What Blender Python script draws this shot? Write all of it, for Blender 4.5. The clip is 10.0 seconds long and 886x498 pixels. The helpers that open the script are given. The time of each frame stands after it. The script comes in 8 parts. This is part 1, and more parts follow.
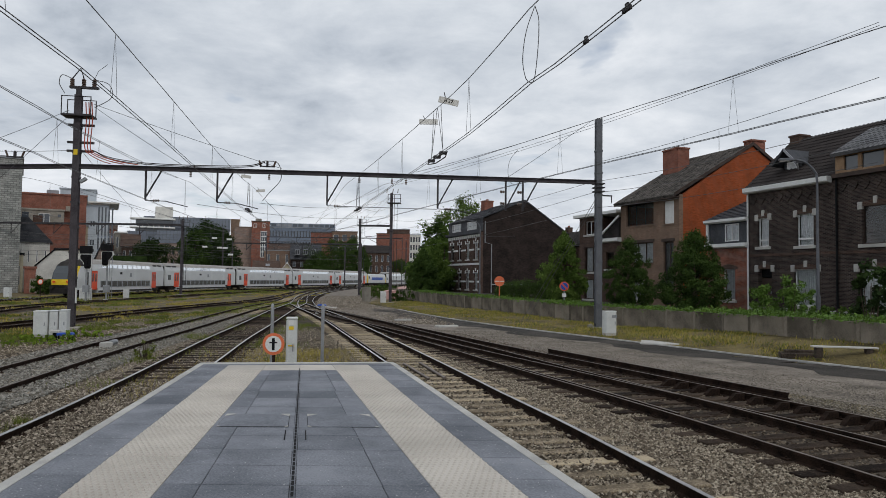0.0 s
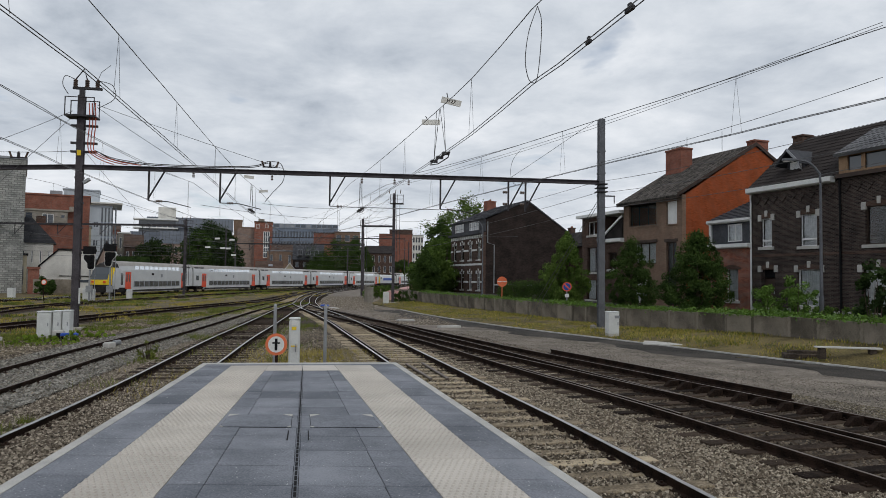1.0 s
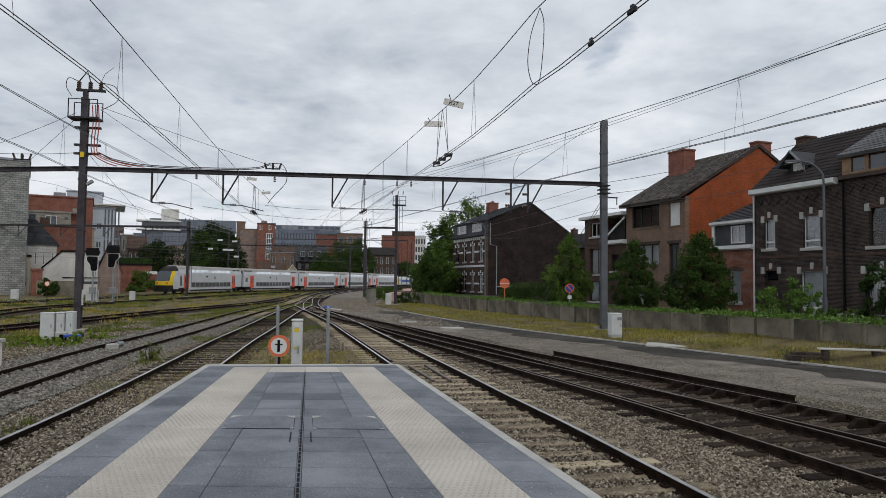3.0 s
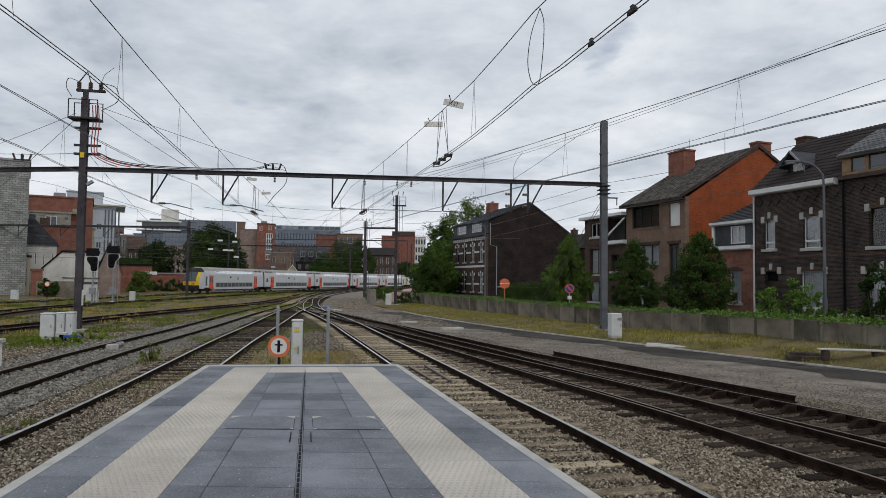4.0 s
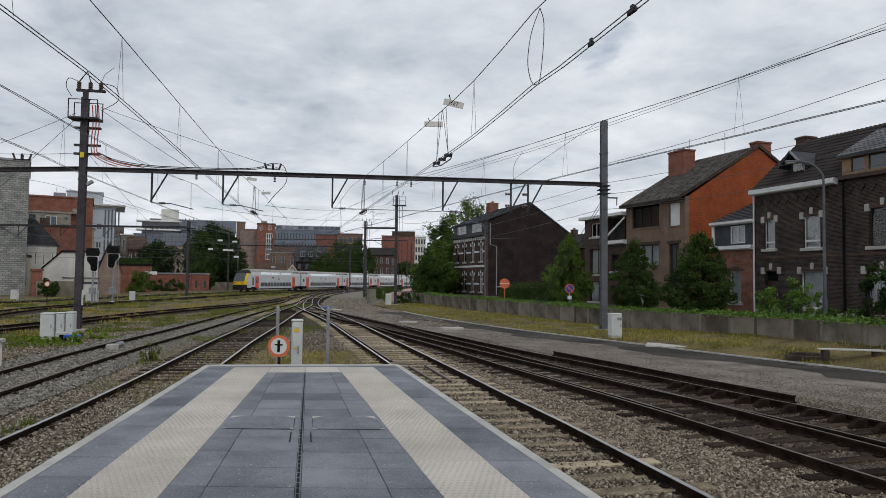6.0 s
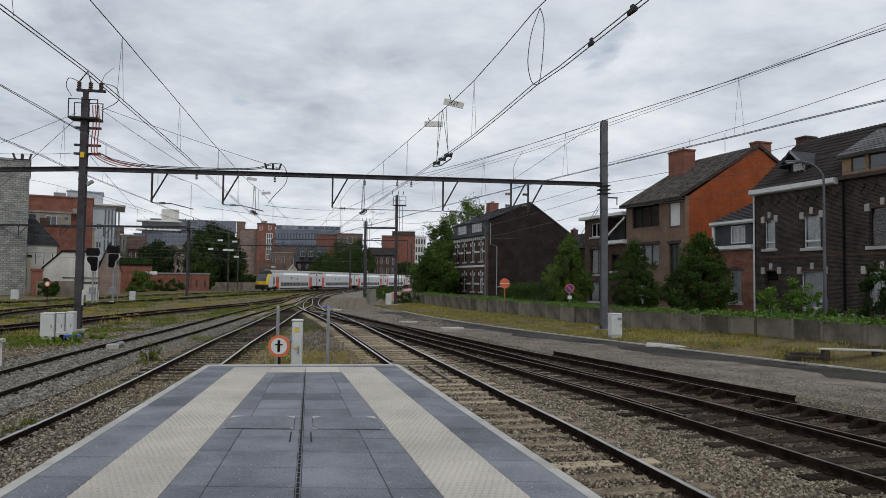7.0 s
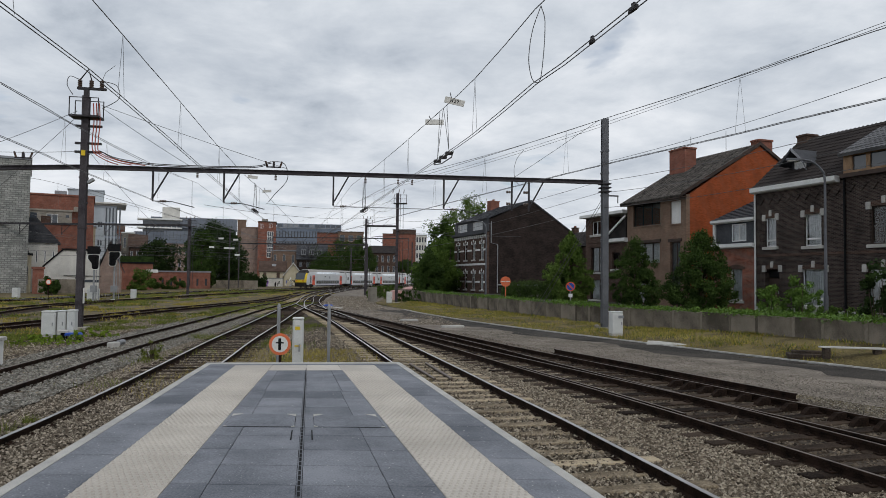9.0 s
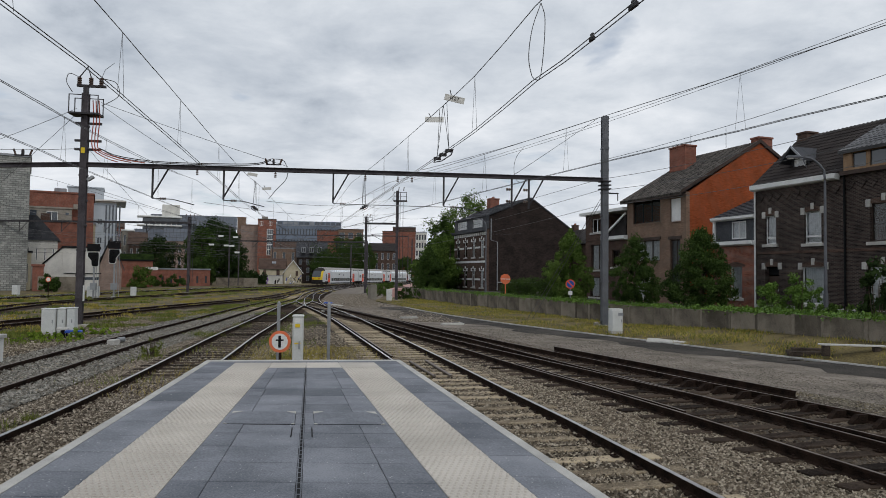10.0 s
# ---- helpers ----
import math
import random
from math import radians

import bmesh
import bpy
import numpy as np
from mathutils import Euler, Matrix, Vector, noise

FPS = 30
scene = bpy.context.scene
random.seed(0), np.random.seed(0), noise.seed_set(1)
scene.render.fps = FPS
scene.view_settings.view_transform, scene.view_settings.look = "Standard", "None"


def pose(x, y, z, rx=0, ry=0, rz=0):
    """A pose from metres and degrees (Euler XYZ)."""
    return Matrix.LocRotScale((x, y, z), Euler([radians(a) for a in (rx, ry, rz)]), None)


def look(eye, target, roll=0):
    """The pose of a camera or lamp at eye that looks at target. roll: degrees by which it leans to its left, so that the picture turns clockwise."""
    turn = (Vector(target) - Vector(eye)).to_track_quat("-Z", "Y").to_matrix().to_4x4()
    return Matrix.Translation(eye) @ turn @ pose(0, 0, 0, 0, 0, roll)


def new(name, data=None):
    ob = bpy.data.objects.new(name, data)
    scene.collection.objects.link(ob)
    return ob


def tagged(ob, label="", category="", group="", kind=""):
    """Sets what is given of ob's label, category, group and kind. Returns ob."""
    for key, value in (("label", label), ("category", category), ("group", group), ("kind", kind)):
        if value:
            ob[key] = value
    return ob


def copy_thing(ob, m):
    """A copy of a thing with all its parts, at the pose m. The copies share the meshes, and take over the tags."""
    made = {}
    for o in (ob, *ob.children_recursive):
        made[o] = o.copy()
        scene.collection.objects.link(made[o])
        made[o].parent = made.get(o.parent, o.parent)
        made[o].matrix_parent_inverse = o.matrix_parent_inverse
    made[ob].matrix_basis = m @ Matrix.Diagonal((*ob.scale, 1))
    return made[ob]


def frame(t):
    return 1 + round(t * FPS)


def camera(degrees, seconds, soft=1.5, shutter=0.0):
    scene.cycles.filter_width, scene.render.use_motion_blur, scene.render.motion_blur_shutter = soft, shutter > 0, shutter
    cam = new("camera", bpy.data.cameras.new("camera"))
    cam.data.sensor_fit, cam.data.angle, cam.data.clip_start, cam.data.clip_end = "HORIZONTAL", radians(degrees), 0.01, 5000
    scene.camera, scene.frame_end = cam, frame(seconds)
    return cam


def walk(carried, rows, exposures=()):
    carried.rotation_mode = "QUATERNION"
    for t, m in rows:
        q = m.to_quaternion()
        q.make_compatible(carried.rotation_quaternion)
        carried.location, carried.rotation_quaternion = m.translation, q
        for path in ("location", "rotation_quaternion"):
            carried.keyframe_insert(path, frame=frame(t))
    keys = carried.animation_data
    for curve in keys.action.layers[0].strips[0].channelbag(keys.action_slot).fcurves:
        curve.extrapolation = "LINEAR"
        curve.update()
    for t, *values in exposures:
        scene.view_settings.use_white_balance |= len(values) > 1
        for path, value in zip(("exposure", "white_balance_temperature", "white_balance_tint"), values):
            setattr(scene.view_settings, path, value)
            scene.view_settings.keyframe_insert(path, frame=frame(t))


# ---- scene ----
# ---------------- camera ----------------
cam = camera(65, 10.0, soft=0.6)
EYE = (0.0, 0.0, 2.52)
# seconds, heading to the right and tilt up in degrees
AIM = [(0.0, 0.425, 2.421), (0.5, 0.306, 2.397), (1.0, 0.208, 2.454), (1.5, 0.095, 2.457), (2.0, 0.026, 2.513),
       (2.5, -0.003, 2.555), (3.25, 0.0, 2.59), (4.0, -0.003, 2.608), (4.5, 0.0, 2.60), (5.0, 0.0, 2.60), (5.5, 0.0, 2.60),
       (6.2, 0.0, 2.60), (7.0, -0.009, 2.594), (7.5, -0.054, 2.549), (8.0, -0.071, 2.528), (8.5, -0.048, 2.507),
       (9.0, -0.074, 2.439), (9.5, -0.048, 2.341), (10.0, -0.062, 2.231)]


def aim(yaw, tilt):
    a, b = radians(yaw), radians(tilt)
    way = Vector((math.sin(a) * math.cos(b), math.cos(a) * math.cos(b), math.sin(b)))
    return look(EYE, Vector(EYE) + way * 10, 0.7)


walk(cam, [(t, aim(y, p)) for t, y, p in AIM])

# ---------------- world and sun ----------------
world = bpy.data.worlds.new("overcast_sky")
scene.world = world
world.use_nodes = True
wn, wl = world.node_tree.nodes, world.node_tree.links
wn.clear()
w_out = wn.new("ShaderNodeOutputWorld")
sky = wn.new("ShaderNodeTexSky")
sky.sky_type, sky.sun_disc = "NISHITA", False
sky.sun_elevation, sky.sun_rotation = radians(52), radians(130)
bg_sky = wn.new("ShaderNodeBackground")
bg_sky.inputs["Strength"].default_value = 0.1
wl.new(sky.outputs[0], bg_sky.inputs["Color"])
tc = wn.new("ShaderNodeTexCoord")
sep = wn.new("ShaderNodeSeparateXYZ")
wl.new(tc.outputs["Generated"], sep.inputs[0])


def wmath(op, a, b):
    n = wn.new("ShaderNodeMath")
    n.operation = op
    for i, v in enumerate((a, b)):
        if isinstance(v, (int, float)):
            n.inputs[i].default_value = v
        else:
            wl.new(v, n.inputs[i])
    return n.outputs[0]


up = wmath("MAXIMUM", sep.outputs["Z"], 0.0)
den = wmath("ADD", up, 0.16)
comb = wn.new("ShaderNodeCombineXYZ")
wl.new(wmath("DIVIDE", sep.outputs["X"], den), comb.inputs[0])
wl.new(wmath("DIVIDE", sep.outputs["Y"], den), comb.inputs[1])


def wnoise(scale, detail, rough, seed, distort=0.0):
    n = wn.new("ShaderNodeTexNoise")
    n.noise_dimensions = "4D"
    n.inputs["W"].default_value = seed
    n.inputs["Scale"].default_value, n.inputs["Detail"].default_value = scale, detail
    n.inputs["Roughness"].default_value, n.inputs["Distortion"].default_value = rough, distort
    wl.new(comb.outputs[0], n.inputs["Vector"])
    return n.outputs["Fac"]


def wramp(fac, stops):
    n = wn.new("ShaderNodeValToRGB")
    while len(n.color_ramp.elements) < len(stops):
        n.color_ramp.elements.new(0.5)
    for e, (p, c) in zip(n.color_ramp.elements, stops):
        e.position, e.color = p, (*c, 1)
    wl.new(fac, n.inputs[0])
    return n.outputs[0]


big, small = wnoise(0.8, 4, 0.5, 3.1, 0.5), wnoise(2.6, 8, 0.6, 8.4, 0.25)
low = wmath("MAXIMUM", wmath("SUBTRACT", 1.0, wmath("MULTIPLY", up, 3.6)), 0.0)
mixed = wmath("ADD", wmath("ADD", wmath("MULTIPLY", big, 0.5), wmath("MULTIPLY", small, 0.5)), wmath("MULTIPLY", low, 0.11))
cloud = wramp(mixed, [(0.37, (0.35, 0.40, 0.47)), (0.45, (0.52, 0.57, 0.64)), (0.53, (0.655, 0.70, 0.76)), (0.635, (0.83, 0.86, 0.905))])
cover = wramp(wnoise(2.0, 5, 0.5, 5.7, 0.3), [(0.27, (0.35, 0.35, 0.35)), (0.36, (1, 1, 1))])
bg_cloud = wn.new("ShaderNodeBackground")
bg_cloud.inputs["Strength"].default_value = 1.0
wl.new(cloud, bg_cloud.inputs["Color"])
w_mix = wn.new("ShaderNodeMixShader")
wl.new(cover, w_mix.inputs[0])
wl.new(bg_sky.outputs[0], w_mix.inputs[1])
wl.new(bg_cloud.outputs[0], w_mix.inputs[2])
wl.new(w_mix.outputs[0], w_out.inputs["Surface"])

sun = new("sun", bpy.data.lights.new("sun", "SUN"))
sun.data.energy, sun.data.angle, sun.data.color = 0.8, radians(14), (1.0, 0.96, 0.9)
sun.matrix_world = look((20, -30, 45), (0, 10, 0))


# ---------------- materials ----------------
def surf(name, dark, light, scale=6.0, rough=0.8, metal=0.0, bump=0.2, fine=60.0, vary=0.0, spec=0.2):
    """Two-scale mottled surface: large stains between dark and light, fine grain, bump; vary: difference from piece to piece."""
    m = bpy.data.materials.new(name)
    m.use_nodes = True
    n, l = m.node_tree.nodes, m.node_tree.links
    b = n["Principled BSDF"]
    b.inputs["Roughness"].default_value, b.inputs["Metallic"].default_value = rough, metal
    b.inputs["Specular IOR Level"].default_value = spec
    co = n.new("ShaderNodeTexCoord")
    a, f = n.new("ShaderNodeTexNoise"), n.new("ShaderNodeTexNoise")
    for t, s, d in ((a, scale, 5), (f, fine, 3)):
        t.inputs["Scale"].default_value, t.inputs["Detail"].default_value, t.inputs["Roughness"].default_value = s, d, 0.6
        l.new(co.outputs["Object"], t.inputs["Vector"])
    mix = n.new("ShaderNodeMath")
    mix.operation = "MULTIPLY_ADD"
    l.new(f.outputs["Fac"], mix.inputs[0])
    mix.inputs[1].default_value = 1.1
    half = n.new("ShaderNodeMath")
    half.operation = "MULTIPLY_ADD"
    l.new(a.outputs["Fac"], half.inputs[0])
    half.inputs[1].default_value, half.inputs[2].default_value = 1.3, -0.7
    l.new(half.outputs[0], mix.inputs[2])
    r = n.new("ShaderNodeValToRGB")
    r.color_ramp.elements[0].position, r.color_ramp.elements[1].position = 0.2, 0.8
    r.color_ramp.elements[0].color, r.color_ramp.elements[1].color = (*dark, 1), (*light, 1)
    if vary:
        info = n.new("ShaderNodeObjectInfo")
        v = n.new("ShaderNodeMath")
        v.operation = "MULTIPLY_ADD"
        l.new(info.outputs["Random"], v.inputs[0])
        v.inputs[1].default_value = vary
        l.new(mix.outputs[0], v.inputs[2])
        sh = n.new("ShaderNodeMath")
        sh.operation = "SUBTRACT"
        l.new(v.outputs[0], sh.inputs[0])
        sh.inputs[1].default_value = vary / 2
        l.new(sh.outputs[0], r.inputs[0])
    else:
        l.new(mix.outputs[0], r.inputs[0])
    l.new(r.outputs[0], b.inputs["Base Color"])
    if bump:
        bp = n.new("ShaderNodeBump")
        bp.inputs["Strength"].default_value, bp.inputs["Distance"].default_value = bump, 0.02
        l.new(f.outputs["Fac"], bp.inputs["Height"])
        l.new(bp.outputs[0], b.inputs["Normal"])
    return m


def brickwork(name, c1, c2, mortar, stain=0.5, w=0.21, h=0.065, joint=0.012, bump=0.35):
    """Courses in the local x (or y) and z directions at true size, with stains."""
    m = bpy.data.materials.new(name)
    m.use_nodes = True
    n, l = m.node_tree.nodes, m.node_tree.links
    b = n["Principled BSDF"]
    b.inputs["Roughness"].default_value, b.inputs["Specular IOR Level"].default_value = 0.92, 0.12
    co, sp, add, cb = (n.new(k) for k in ("ShaderNodeTexCoord", "ShaderNodeSeparateXYZ", "ShaderNodeMath", "ShaderNodeCombineXYZ"))
    l.new(co.outputs["Object"], sp.inputs[0])
    l.new(sp.outputs["X"], add.inputs[0])
    l.new(sp.outputs["Y"], add.inputs[1])
    l.new(add.outputs[0], cb.inputs[0])
    l.new(sp.outputs["Z"], cb.inputs[1])
    t = n.new("ShaderNodeTexBrick")
    t.inputs["Scale"].default_value = 1.0
    t.inputs["Brick Width"].default_value, t.inputs["Row Height"].default_value = w, h
    t.inputs["Mortar Size"].default_value, t.inputs["Mortar Smooth"].default_value = joint, 0.3
    t.inputs["Color1"].default_value, t.inputs["Color2"].default_value, t.inputs["Mortar"].default_value = (*c1, 1), (*c2, 1), (*mortar, 1)
    l.new(cb.outputs[0], t.inputs["Vector"])
    no = n.new("ShaderNodeTexNoise")
    no.inputs["Scale"].default_value, no.inputs["Detail"].default_value, no.inputs["Roughness"].default_value = 0.9, 7, 0.65
    l.new(co.outputs["Object"], no.inputs["Vector"])
    r = n.new("ShaderNodeValToRGB")
    r.color_ramp.elements[0].position, r.color_ramp.elements[1].position = 0.3, 0.7
    k = 1 - stain
    r.color_ramp.elements[0].color, r.color_ramp.elements[1].color = (k, k, k, 1), (1.15, 1.12, 1.1, 1)
    l.new(no.outputs["Fac"], r.inputs[0])
    mx = n.new("ShaderNodeMix")
    mx.data_type, mx.blend_type = "RGBA", "MULTIPLY"
    mx.inputs["Factor"].default_value = 1.0
    l.new(t.outputs["Color"], mx.inputs["A"])
    l.new(r.outputs[0], mx.inputs["B"])
    l.new(mx.outputs["Result"], b.inputs["Base Color"])
    bp = n.new("ShaderNodeBump")
    bp.invert = True
    bp.inputs["Strength"].default_value, bp.inputs["Distance"].default_value = bump, 0.01
    l.new(t.outputs["Fac"], bp.inputs["Height"])
    l.new(bp.outputs[0], b.inputs["Normal"])
    return m


def glassy(name, tint, rough=0.06):
    """Dark window glass seen from outside: a glossy coat over a dim interior."""
    m = bpy.data.materials.new(name)
    m.use_nodes = True
    b = m.node_tree.nodes["Principled BSDF"]
    b.inputs["Base Color"].default_value = (*tint, 1)
    b.inputs["Roughness"].default_value, b.inputs["Specular IOR Level"].default_value = rough, 0.7
    b.inputs["Coat Weight"].default_value = 0.5
    return m


